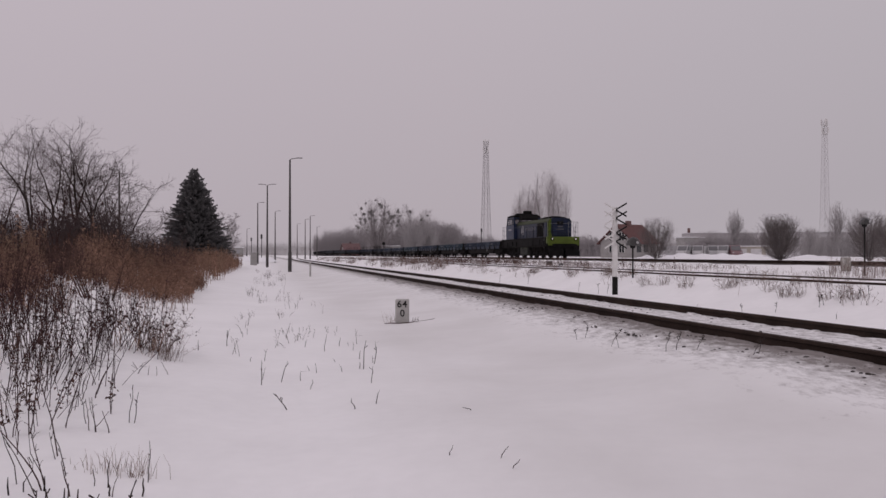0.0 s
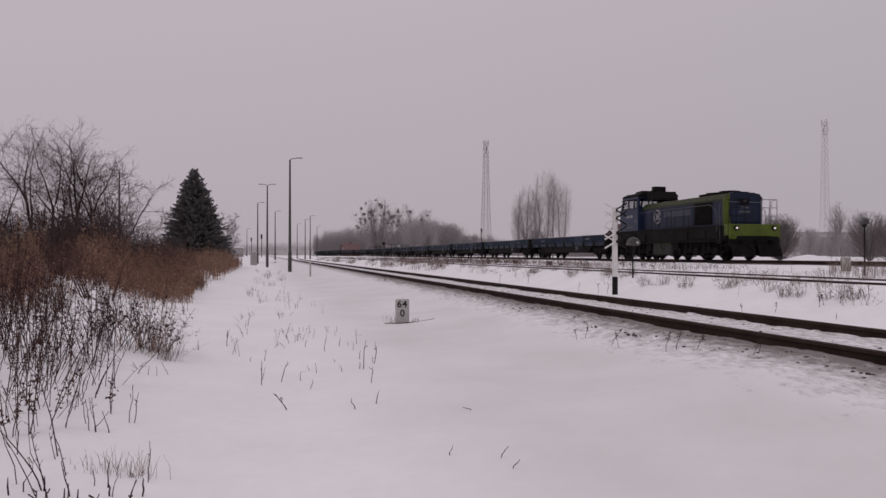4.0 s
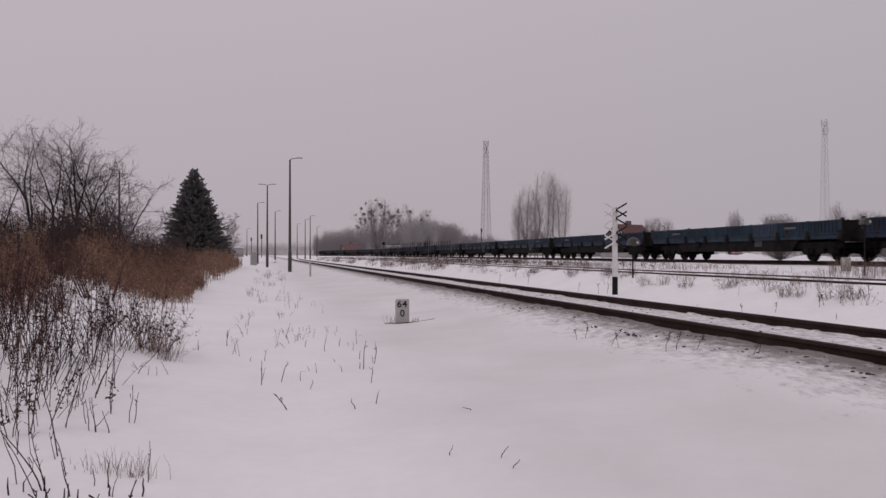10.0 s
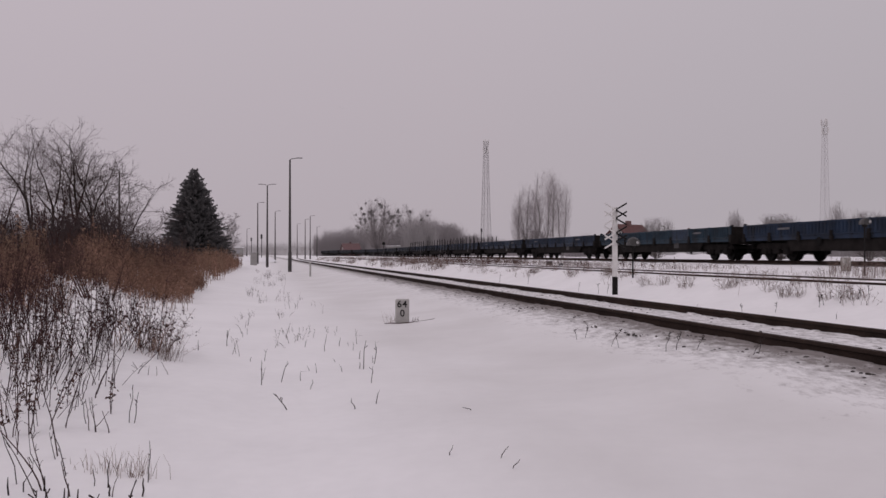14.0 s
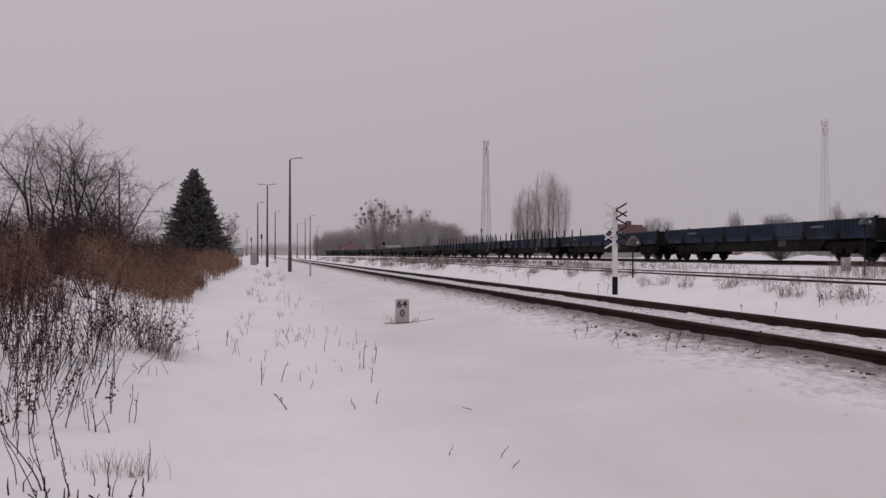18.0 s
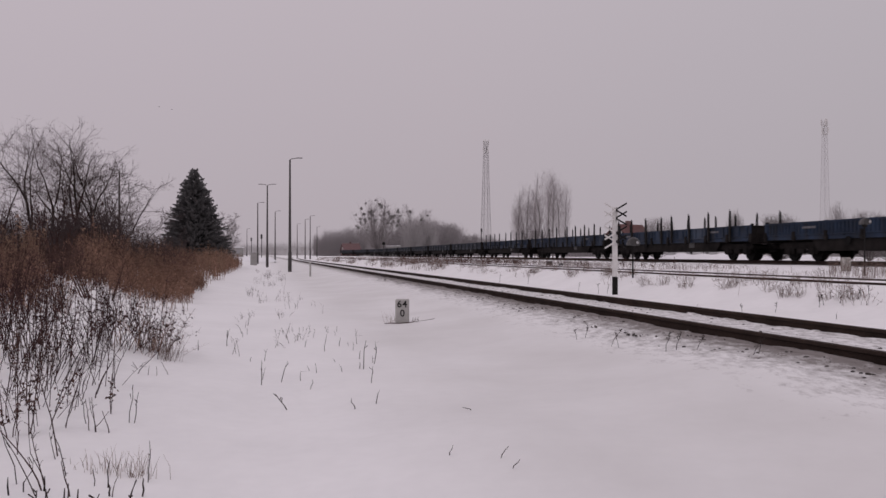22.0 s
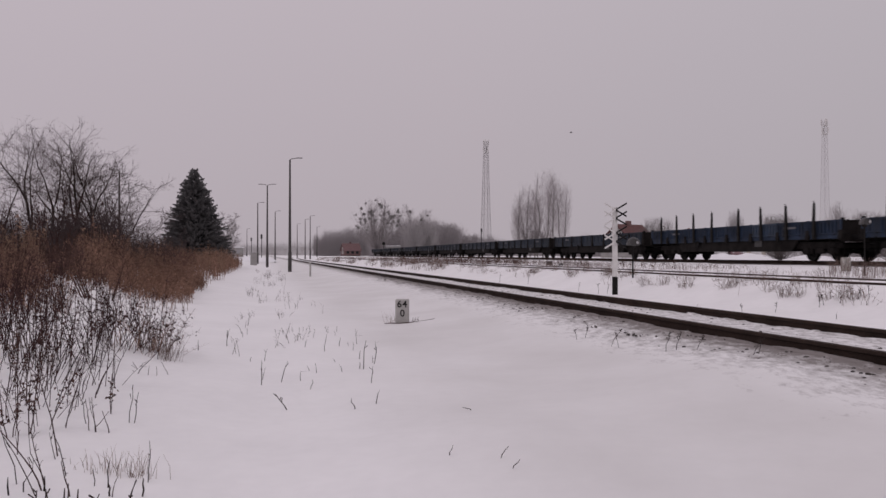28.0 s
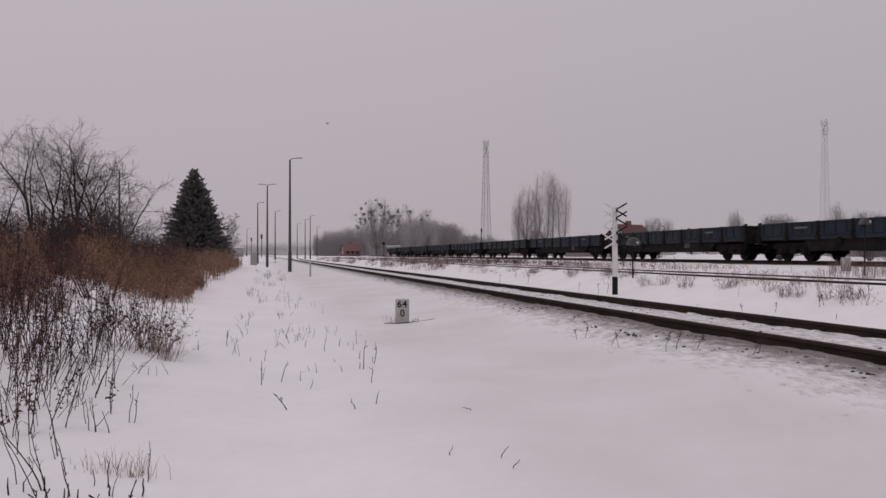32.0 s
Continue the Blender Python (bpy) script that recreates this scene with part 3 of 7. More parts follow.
def build_wagon(paint, style, label):
    w = thing("flat_wagon", label, "freight wagon", Matrix.Identity(4), "wagons of the freight train")
    # underframe with fish-bellied sills
    s = Shape()
    for sg in (-1, 1):
        s.prism([(-BODY, 0.98), (-BODY, 1.20), (BODY, 1.20), (BODY, 0.98), (6.0, 0.96), (5.6, 0.47), (-5.4, 0.47), (-5.8, 0.96)], sg * 1.24 - 0.05, sg * 1.24 + 0.05)
    s.box(-BODY, -0.25, 0.90, BODY, 0.25, 1.18)
    for x in np.arange(-8.4, 8.5, 1.4):
        s.box(x - 0.05, -1.2, 1.0, x + 0.05, 1.2, 1.18)
    for x in (-BODY, BODY - 0.12):
        s.box(x, -1.38, 0.86, x + 0.12, 1.38, 1.24, 0.01)
    part("underframe", s, UNDER, w, "grimy dark steel underframe")
    s = Shape()
    for k in range(26):
        x = -BODY + 0.02 + k * (2 * BODY - 0.04) / 26
        s.box(x + 0.008, -1.32, 1.20, x + 2 * BODY / 26 - 0.012, 1.32, 1.245)
    part("deck", s, SLEEPER, w, "worn timber deck")
    # drop sides, eight flaps a side
    npan, gap = 8, 0.10
    wid = 2 * BODY / npan
    for sg in (-1, 1):
        for k in range(npan):
            x0, x1 = -BODY + k * wid + gap / 2, -BODY + (k + 1) * wid - gap / 2
            s = Shape()
            y0, y1 = (sg * 1.36, sg * 1.40)
            s.box(x0, min(y0, y1), 1.20, x1, max(y0, y1), 1.80, 0.008)
            yo = sg * 1.42
            s.box(x0, yo - 0.025, 1.74, x1, yo + 0.025, 1.82, 0.012)
            s.box(x0, yo - 0.02, 1.20, x1, yo + 0.02, 1.26, 0.01)
            ribs = 9 if style in ("ribbed", "half_staked") else 3
            for r in range(ribs):
                xr = x0 + (r + 0.5) * (x1 - x0) / ribs
                hw = 0.05 if ribs == 9 else 0.03
                s.box(xr - hw, yo - 0.018, 1.27, xr + hw, yo + 0.018, 1.74, 0.01)
            part("side_flap", s, PATCH if style != "dark" and (k * 7 + (sg > 0) * 3) % 11 == 2 else paint, w)
        for k in range(npan + 1):
            x = min(max(-BODY + k * wid, -BODY + 0.06), BODY - 0.06)
            hw = 0.09 if style == "dark" else 0.06
            s = Shape()
            s.box(x - hw, sg * 1.40 - 0.05, 1.36, x + hw, sg * 1.40 + 0.05, 1.84, 0.012)
            post = part("side_post", s, UNDER if style == "dark" else paint, w)
            s = Shape()
            s.box(x - 0.10, sg * 1.42 - 0.06, 0.94, x + 0.10, sg * 1.42 + 0.06, 1.38, 0.015)
            s.box(x - 0.14, sg * 1.42 - 0.07, 1.04, x + 0.14, sg * 1.42 + 0.08, 1.12, 0.015)
            part("stake_pocket", s, UNDER, post, "grimy black stake pocket")
        s = Shape()
        s.box(-BODY + 0.1, sg * 1.37 - 0.03, 1.00, BODY - 0.1, sg * 1.37 + 0.03, 1.195, 0.008)
        part("side_sill", s, paint, w, "painted side sill streaked with grime")
        s = Shape()
        for k in range(15):
            x = -BODY + 0.9 + k * 1.235
            s.box(x - 0.03, sg * 1.415 - 0.02, 1.16, x + 0.03, sg * 1.415 + 0.02, 1.24, 0.006)
        part("flap_hinges", s, UNDER, w)
    for sg in (-1, 1):
        s = Shape()
        x = sg * (BODY - 0.04)
        s.box(x - 0.035, -1.34, 1.22, x + 0.035, 1.34, 1.80, 0.01)
        for y in np.arange(-1.1, 1.2, 0.44):
            s.box(x + sg * 0.02 - 0.04, y - 0.04, 1.20, x + sg * 0.02 + 0.04, y + 0.04, 1.82, 0.01)
        part("end_flap", s, UNDER, w, "grimy blackened end flap")
        for y in (-1.34, 1.34):
            part("corner_post", Shape().box(x - 0.07, y - 0.06, 1.2, x + 0.07, y + 0.06, 1.90, 0.015), UNDER, w)
        s = Shape()
        for z in (0.45, 0.75):
            s.box(x - sg * 0.55 - 0.2, -1.45, z, x - sg * 0.55 + 0.2, -1.25, z + 0.03)
        for d in (-0.2, 0.2):
            s.tube([(x - sg * 0.55 + d, -1.44, 0.45), (x - sg * 0.55 + d, -1.40, 1.05)], 0.015, 5)
        part("step", s, BLACK, w)
        buffers(w, sg * BODY, sg)
    # stakes
    rows = {"staked": (-1, 1), "close_staked": (-1, 1), "half_staked": (-1,)}.get(style, ())
    gaps = (0.70, 2.96, 5.22, 7.50) if style == "close_staked" else (1.37, 3.45, 5.55, 7.64)
    for sg in rows:
        for x in [-g - 0.1 for g in gaps] + [g - 0.1 for g in gaps]:
            lean = 0.035 * math.sin(x * 37.0 + sg)
            s = Shape()
            s.prism([(x - 0.075, 1.00), (x + 0.075, 1.00), (x + 0.066, 1.84), (x + lean + 0.030, 2.62), (x + lean - 0.030, 2.62), (x - 0.066, 1.84)], sg * 1.50 - 0.045, sg * 1.50 + 0.045)
            s.tube([(x + lean, sg * 1.50, 2.58), (x + lean, sg * 1.50, 2.66), (x + lean - 0.04, sg * 1.50, 2.71), (x + lean - 0.09, sg * 1.50, 2.69)], [0.026, 0.022, 0.018, 0.014], 5)
            part("stake", s, INK, w, "tapering dark steel stake with a bent tip")
    # brake gear and plates
    s = Shape()
    s.lathe([(0.05, -0.45), (0.19, -0.40), (0.19, 0.40), (0.05, 0.45)], (1.2, -0.7, 0.80), "x", 12)
    s.box(-1.3, -0.95, 0.55, -0.7, -0.5, 0.95, 0.03)
    s.tube([(-5.8, -0.3, 0.55), (-1.0, -0.4, 0.62), (1.0, -0.4, 0.62), (5.8, -0.3, 0.55)], 0.03, 5)
    part("brake_gear", s, UNDER, w)
    s = Shape()
    s.box(2.5, -1.315, 0.70, 3.15, -1.295, 1.0, 0.006)
    part("data_plate", s, SHADE, w, "small grey lettered plate")
    for x in (-6.3, 5.2):
        s = Shape()
        s.box(x, -1.455, 1.50, x + 0.95, -1.447, 1.60)
        part("lettering_bar", s, LETTER, w, "dull white bar of illegible lettering")
    s = Shape()
    for q, r in ((0.02, 0.19), (-0.015, 0.05)):
        s.lathe([(r, -1.44 - q), (r, -1.40 - q)], (-3.2, 0, 0.90), "y", 14)
    part("hand_brake_wheel", s, BLACK, w)
    for x in (-7.02, 7.34):
        bogie(w, x, (-0.9, 0.9), 0.46, 0.68, 1.0)
    return w


def build_loco():
    """Diesel shunter, x forward from the rear headstock at 0 to the front headstock at 16."""
    L = thing("diesel_locomotive", "dark blue diesel locomotive with lime green front and stripe", "locomotive", Matrix.Identity(4))
    L1 = 15.9
    s = Shape()
    s.box(0.15, -1.40, 1.02, L1 - 0.15, 1.40, 1.80, 0.02)
    for sg in (-1, 1):
        s.box(0.2, sg * 1.45 - 0.05, 1.10, L1 - 0.2, sg * 1.45 + 0.05, 1.86, 0.01)
    part("main_frame", s, BLACK, L, "sooty black main frame")
    part("walkway", Shape().box(0.0, -1.52, 1.86, L1, 1.52, 1.92, 0.01), UNDER, L)
    for x, sg, m in ((0.0, -1, BLACK), (L1, 1, LIME)):
        s = Shape()
        s.box(min(x, x + sg * 0.12), -1.50, 0.80, max(x, x + sg * 0.12), 1.50, 1.30, 0.02)
        part("headstock", s, BLACK, L)
        s = Shape()
        s.box(min(x, x + sg * 0.14), -1.50, 1.30, max(x, x + sg * 0.14), 1.50, 1.95, 0.02)
        for y in (-1.5, 1.1):
            s.box(min(x, x + sg * 0.135), y, 1.14, max(x, x + sg * 0.135), y + 0.4, 1.31, 0.02)
        part("front_apron", s, m, L, "lime green front apron" if sg > 0 else "")
        buffers(L, x + sg * 0.12, sg)
    for y in (-1.54, 1.50):
        part("green_apron", Shape().box(L1 - 0.34, y, 1.34, L1 - 0.02, y + 0.04, 1.96, 0.008), LIME, L, "lime green corner apron")
    # snow plough
    s = Shape()
    for y0, y1 in ((-1.45, -0.1), (0.1, 1.45)):
        s.prism([(L1 + 0.14, 0.85), (L1 + 0.34, 0.55), (L1 + 0.40, 0.18), (L1 + 0.34, 0.18), (L1 + 0.26, 0.55), (L1 + 0.06, 0.85)], y0, y1)
    part("snow_plough", s, BLACK, L, "black snow plough")
    # long bonnet
    hx0, hx1, hw, ht = 4.55, 14.95, 1.12, 3.68
    s = Shape()
    s.prism([(-hw, 1.92), (hw, 1.92), (hw, ht - 0.28), (hw - 0.22, ht - 0.02), (hw - 0.5, ht + 0.06), (-hw + 0.5, ht + 0.06), (-hw + 0.22, ht - 0.02), (-hw, ht - 0.28)], hx0, hx1, "x")
    part("bonnet", s, BLUE, L, "dark blue long bonnet")
    s = Shape()
    for sg in (-1, 1):
        s.prism([(sg * (hw + 0.012), ht - 0.36), (sg * (hw + 0.012), ht - 0.26), (sg * (hw - 0.20), ht + 0.015), (sg * (hw - 0.22), ht - 0.02), (sg * hw, ht - 0.30)], hx0, hx1 + 0.02, "x")
    part("roof_stripe", s, SOOTLIME, L, "sooty green stripe along the roof edge")
    # bonnet doors, grilles
    for sg in (-1, 1):
        for k, (a, b) in enumerate(((4.9, 5.9), (6.0, 7.0), (7.1, 8.1), (8.2, 9.2), (9.3, 10.3), (10.4, 11.4))):
            s = Shape()
            s.box(a, sg * (hw + 0.012) - 0.014, 2.0, b, sg * (hw + 0.012) + 0.014, 3.14, 0.01)
            part("bonnet_door", s, BLUE, L)
        s = Shape()
        s.box(11.6, sg * (hw + 0.01) - 0.012, 2.02, 13.6, sg * (hw + 0.01) + 0.012, 3.30)
        for k in range(19):
            z = 2.06 + k * 0.064
            s.box(11.66, sg * (hw + 0.04) - 0.02, z, 13.54, sg * (hw + 0.04) + 0.02, z + 0.03)
        part("radiator_grille", s, BLACK, L, "black slatted radiator grille")
        if sg > 0:
            continue
        s = Shape()
        s.box(14.72, sg * (hw + 0.012) - 0.012, 1.94, 14.96, sg * (hw + 0.012) + 0.012, ht - 0.27)
        part("corner_stripe", s, LIME, L, "lime green corner stripe")
    # nose
    s = Shape()
    s.prism([(-hw, 1.94), (-hw + 0.34, 1.94), (-hw + 0.24, 2.5), (-hw + 0.28, ht - 0.02), (-hw + 0.16, ht - 0.06), (-hw, ht - 0.30)], hx1 + 0.002, hx1 + 0.022, "x")
    part("nose_stripe", s, LIME, L, "lime green nose stripe")
    s = Shape()
    s.box(hx1, -0.72, 2.1, hx1 + 0.03, 0.80, 3.0, 0.01)
    for k in range(11):
        s.box(hx1 + 0.02, -0.68, 2.15 + k * 0.073, hx1 + 0.05, 0.76, 2.18 + k * 0.073)
    part("nose_grille", s, CABBLUE, L)
    for z, w in ((2.86, 0.26), (2.62, 0.34)):
        part("nose_bar", Shape().box(hx1 + 0.05, -w, z, hx1 + 0.062, w, z + 0.10), LETTER, L, "pale bar where a mark stands")
    part("nose_rail", Shape().tube([(hx1 + 0.08, -1.0, 3.20), (hx1 + 0.08, 1.0, 3.20)], 0.016, 5), GREY, L)
    s = Shape()
    s.box(hx1 + 0.005, -0.30, 3.12, hx1 + 0.10, 0.30, 3.40, 0.03)
    part("top_headlight_box", s, BLACK, L)
    part("top_headlight", Shape().lathe([(0.10, 0.10), (0.09, 0.125)], (hx1, 0, 3.26), "x", 14), DARKGLASS, L)
    # roof gear
    s = Shape()
    s.box(11.4, -0.75, ht + 0.05, 14.3, 0.75, ht + 0.17, 0.03)
    for x in (12.1, 13.5):
        s.lathe([(0.58, ht + 0.17), (0.58, ht + 0.24), (0.5, ht + 0.25)], (x, 0, 0), "z", 20)
    part("cooling_fan_deck", s, BLACK, L)
    # cab: walls round window openings, tapering a little towards the roof
    c0, c1, cw, sill, head, roof = 1.62, 4.55, 1.46, 3.44, 4.10, 4.24
    LEAN = 0.44
    for sg in (-1, 1):
        s = Shape()
        y0, y1 = sorted((sg * (cw - 0.05), sg * cw))
        s.box(c0, y0, 1.92, c1, y1, sill, 0.01)
        s.box(c0 + LEAN, y0, head, c1, y1, roof)
        s.prism([(c0 + 0.14, sill), (c0 + 0.30, sill), (c0 + LEAN + 0.16, head), (c0 + LEAN, head)], y0, y1)
        s.box(3.02, y0, sill, 3.12, y1, head)
        s.box(3.92, y0, sill, 4.04, y1, head)
        s.box(4.40, y0, sill, c1, y1, head)
        side = part("cab_side", s, CABBLUE, L, "dark blue cab side with two windows")
        for a, b in ((c0 + 0.30, 3.02), (3.12, 3.92), (4.04, 4.40)):
            s = Shape()
            g = sg * (cw - 0.035)
            s.prism([(a + 0.01, sill), (b, sill), (b, head), (a + (LEAN - 0.14 if a < 2.5 else 0.01), head)], g - 0.004, g + 0.004)
            p = part("cab_window", s, GLASS, side, "clear cab window pane")
            p.visible_shadow = False
            s = Shape()
            for z in (sill, head - 0.05):
                s.box(a, sg * cw - 0.012, z, b, sg * cw + 0.012, z + 0.05)
            s.box(b - 0.05, sg * cw - 0.012, sill, b, sg * cw + 0.012, head)
            part("window_frame", s, BLACK, side)
    for x, sx in ((c0, -1), (c1, 1)):
        s = Shape()
        x0, x1 = sorted((x, x - sx * 0.05))
        s.box(x0, -cw + 0.05, 1.92, x1, cw - 0.05, sill if sx < 0 else 3.55)
        dx = LEAN if sx < 0 else 0
        s.box(x0 + dx, -cw + 0.05, head, x1 + dx, cw - 0.05, roof)
        for y in (-cw + 0.05, -0.06, cw - 0.17):
            s.prism([(x0 + dx * 0.32, sill), (x1 + dx * 0.32, sill), (x1 + dx, head), (x0 + dx, head)], y, y + 0.12)
        if sx < 0:
            s.box(x0, -cw + 0.05, sill - 0.04, x1 + 0.16, cw - 0.05, sill)
        part("cab_end_wall", s, CABBLUE, L)
        s = Shape()
        s.prism([((x0 + x1) / 2 + dx * 0.32 - 0.005, max(sill, 3.55 if sx > 0 else 0)), ((x0 + x1) / 2 + dx * 0.32 + 0.005, max(sill, 3.55 if sx > 0 else 0)), ((x0 + x1) / 2 + dx + 0.005, head), ((x0 + x1) / 2 + dx - 0.005, head)], -cw + 0.06, cw - 0.06)
        p = part("cab_end_window", s, GLASS, L, "clear cab window pane")
        p.visible_shadow = False
    s = Shape()
    s.prism([(-cw - 0.01, roof), (cw + 0.01, roof), (cw - 0.05, roof + 0.14), (cw - 0.35, roof + 0.28), (0.5, roof + 0.36), (-0.5, roof + 0.36), (-cw + 0.35, roof + 0.28), (-cw + 0.05, roof + 0.14)], c0 + LEAN - 0.06, c1 + 0.10, "x")
    part("cab_roof", s, BLACK, L, "sooty black cab roof")
    s = Shape()
    s.prism([(2.6, roof + 0.30), (2.9, roof + 0.44), (3.9, roof + 0.46), (4.2, roof + 0.30)], -0.80, 0.80)
    for k in range(3):
        s.lathe([(0.10, roof + 0.46), (0.10, roof + 0.53), (0.05, roof + 0.56)], (3.3 + k * 0.36, 0.2, 0), "z", 8)
    part("air_conditioner", s, BLACK, L, "black rooftop air-conditioning unit")
    part("roof_box", Shape().box(4.45, -0.42, roof + 0.20, 4.90, 0.42, roof + 0.68, 0.03), BLACK, L)
    s = Shape()
    s.prism([(4.75, ht + 0.26), (4.75, roof + 0.32), (5.35, roof + 0.30), (5.62, ht + 0.42), (5.62, ht + 0.26)], -0.90, 0.90)
    for x in (4.9, 5.5):
        for y in (-0.85, 0.85):
            s.tube([(x, y, ht - 0.08), (x, y, ht + 0.28)], 0.05, 6)
    part("exhaust_silencer", s, BLACK, L, "sooty black silencer box over the bonnet")
    part("control_desk", Shape().box(1.8, -1.1, 1.95, 2.3, 1.1, 2.6, 0.03), BLACK, L)
    part("control_desk", Shape().box(4.0, -1.1, 1.95, 4.45, 1.1, 2.7, 0.03), BLACK, L)
    # marks on the sides
    for sg in (-1, 1):
        y = sg * (hw + 0.034)
        s = Shape()
        for a0 in (0.3, 2.4, 4.5):
            pts = [(6.85 + 0.42 * math.cos(a0 + k * 0.26), y, 2.76 + 0.42 * math.sin(a0 + k * 0.26)) for k in range(7)]
            s.tube(pts, 0.055, 5)
        s.lathe([(0.10, -0.01), (0.10, 0.01)], (6.85, y, 2.76), "y", 12)
        for w in (-0.16, 0.02, 0.18):
            s.tube([(6.85 + w, y, 2.56), (6.85 + w + 0.06, y, 2.99)], 0.03, 4)
        part("emblem", s, MARKGREY, L, "pale grey ring-shaped emblem")
        for k in range(8):
            x0, wd = 7.80 + k * 0.43, (0.27, 0.25, 0.26, 0.24)[k % 4]
            bar = Shape().box(x0, y - 0.008, 2.68, x0 + 0.06, y + 0.008, 3.02, 0.004).box(x0 + wd - 0.05, y - 0.008, 2.68, x0 + wd, y + 0.008, 3.02, 0.004)
            part("lettering_bar", bar, DULLMARK, L, "pale bars in place of lettering")
        y = sg * (cw + 0.008)
        for k in range(8):
            x0 = 2.62 + k * 0.135 + (0.05 if k > 3 else 0)
            part("number_bar", Shape().box(x0, y - 0.006, 2.84, x0 + 0.085, y + 0.006, 3.02), MARKGREY, L, "pale bar where the number stands")
        for x0, x1, z0, z1 in ((4.0, 4.42, 2.50, 2.68), (2.75, 3.7, 2.16, 2.21)):
            part("data_plate", Shape().box(x0, y - 0.006, z0, x1, y + 0.006, z1), LETTER, L, "small dull plate of illegible lettering")
        # handrails along the walkway
        s = Shape()
        pts = [(5.0, sg * 1.50, 3.10), (14.0, sg * 1.50, 3.10), (14.65, sg * 1.50, 2.75), (14.75, sg * 1.50, 1.0)]
        s.tube(pts, 0.017, 6)
        s.tube([(15.1, sg * 1.50, 3.2), (14.98, sg * 1.50, 2.6), (15.05, sg * 1.50, 0.95), (14.76, sg * 1.50, 0.95)], 0.017, 6)
        part("side_handrail", s, HOODGREY, L, "thin grey handrail")
        for x in np.arange(5.0, 14.2, 2.2):
            part("handrail_post", Shape().tube([(x, sg * 1.50, 1.90), (x, sg * 1.50, 3.10)], 0.014, 5), BLACK, L)
        # steps and end handrails
        for x in (0.45, L1 - 0.45):
            s = Shape()
            for z in (0.45, 0.80, 1.15):
                s.box(x - 0.28, sg * 1.42 - 0.14, z, x + 0.28, sg * 1.42 + 0.10, z + 0.035)
            for d in (-0.28, 0.28):
                s.box(x + d - 0.02, sg * 1.42 - 0.12, 0.45, x + d + 0.02, sg * 1.42 + 0.08, 1.86)
            part("cab_steps", s, BLACK, L)
    for x in (0.12, L1 - 0.05):
        for sg in (-1, 1):
            s = Shape()
            for y in (0.5, 1.0, 1.42):
                s.tube([(x, sg * y, 1.92), (x, sg * y, 3.3)], 0.02, 5)
            for z in (2.4, 2.85, 3.3):
                s.tube([(x, sg * 0.5, z), (x, sg * 1.42, z)], 0.018, 5)
            s.tube([(x, sg * 1.42, 3.3), (x + (0.5 if x < 1 else -0.5), sg * 1.42, 3.25), (x + (0.6 if x < 1 else -0.6), sg * 1.42, 1.92)], 0.02, 5)
            part("end_handrail", s, GREY if x < 1 or sg > 0 else BLACK, L, "tubular end handrail")
    for y in (-1.12, 1.12):
        s = Shape()
        s.lathe([(0.14, 0.0), (0.14, 0.10), (0.10, 0.12)], (L1 + 0.10, y, 1.74), "x", 14)
        lamp = part("headlight_housing", s, BLACK, L)
        part("headlight", Shape().lathe([(0.055, 0.12), (0.05, 0.135)], (L1 + 0.10, y, 1.74), "x", 14), LAMP, lamp, "lit white headlight")
    s = Shape()
    s.box(6.55, -1.36, 0.24, 9.2, 1.36, 1.12, 0.10)
    part("fuel_tank", s, TANK, L, "grey-green fuel tank")
    for sg in (-1, 1):
        s = Shape()
        s.box(6.72, sg * 1.363 - 0.004, 0.92, 9.05, sg * 1.363 + 0.004, 1.05)
        for k in range(10):
            s.prism([(6.75 + k * 0.22, 0.94), (6.87 + k * 0.22, 0.94), (6.93 + k * 0.22, 1.03), (6.81 + k * 0.22, 1.03)], sg * 1.365 - 0.006, sg * 1.365 + 0.006)
        part("tank_stripe", s, SOOTLIME, L, "dull yellow-green warning stripe")
    for sg in (-1, 1):
        for x0, x1, z0, z1 in ((1.3, 2.5, 1.16, 1.62), (2.8, 4.4, 1.22, 1.70), (5.0, 5.9, 1.14, 1.66), (10.3, 11.5, 1.16, 1.66), (11.9, 13.6, 1.24, 1.72), (13.9, 14.9, 1.14, 1.60)):
            box = part("frame_locker", Shape().box(x0, sg * 1.53 - 0.05, z0, x1, sg * 1.53 + 0.05, z1, 0.02), BLACK, L, "sooty black locker on the frame")
            part("locker_handle", Shape().box((x0 + x1) / 2 - 0.07, sg * 1.59 - 0.012, z0 + 0.2, (x0 + x1) / 2 + 0.07, sg * 1.59 + 0.012, z0 + 0.25), UNDER, box)
        pipe = Shape().tube([(0.6, sg * 1.50, 1.05), (3.0, sg * 1.52, 1.02), (6.2, sg * 1.50, 1.08), (9.4, sg * 1.52, 1.04), (12.6, sg * 1.50, 1.06), (15.3, sg * 1.52, 1.02)], 0.035, 6)
        for x in (1.0, 4.6, 8.0, 10.2, 13.8):
            pipe.tube([(x, sg * 1.50, 1.06), (x + 0.05, sg * 1.48, 0.75), (x + 0.22, sg * 1.40, 0.58)], 0.025, 5)
        part("air_pipe", pipe, UNDER, L, "grimy air pipe with hoses")
    for x0, x1, y0, y1 in ((9.35, 10.0, -1.40, -0.8), (5.7, 6.4, -1.40, -0.8), (9.35, 10.0, 0.8, 1.4)):
        part("battery_box", Shape().box(x0, y0, 0.55, x1, y1, 1.05, 0.04), BLACK, L)
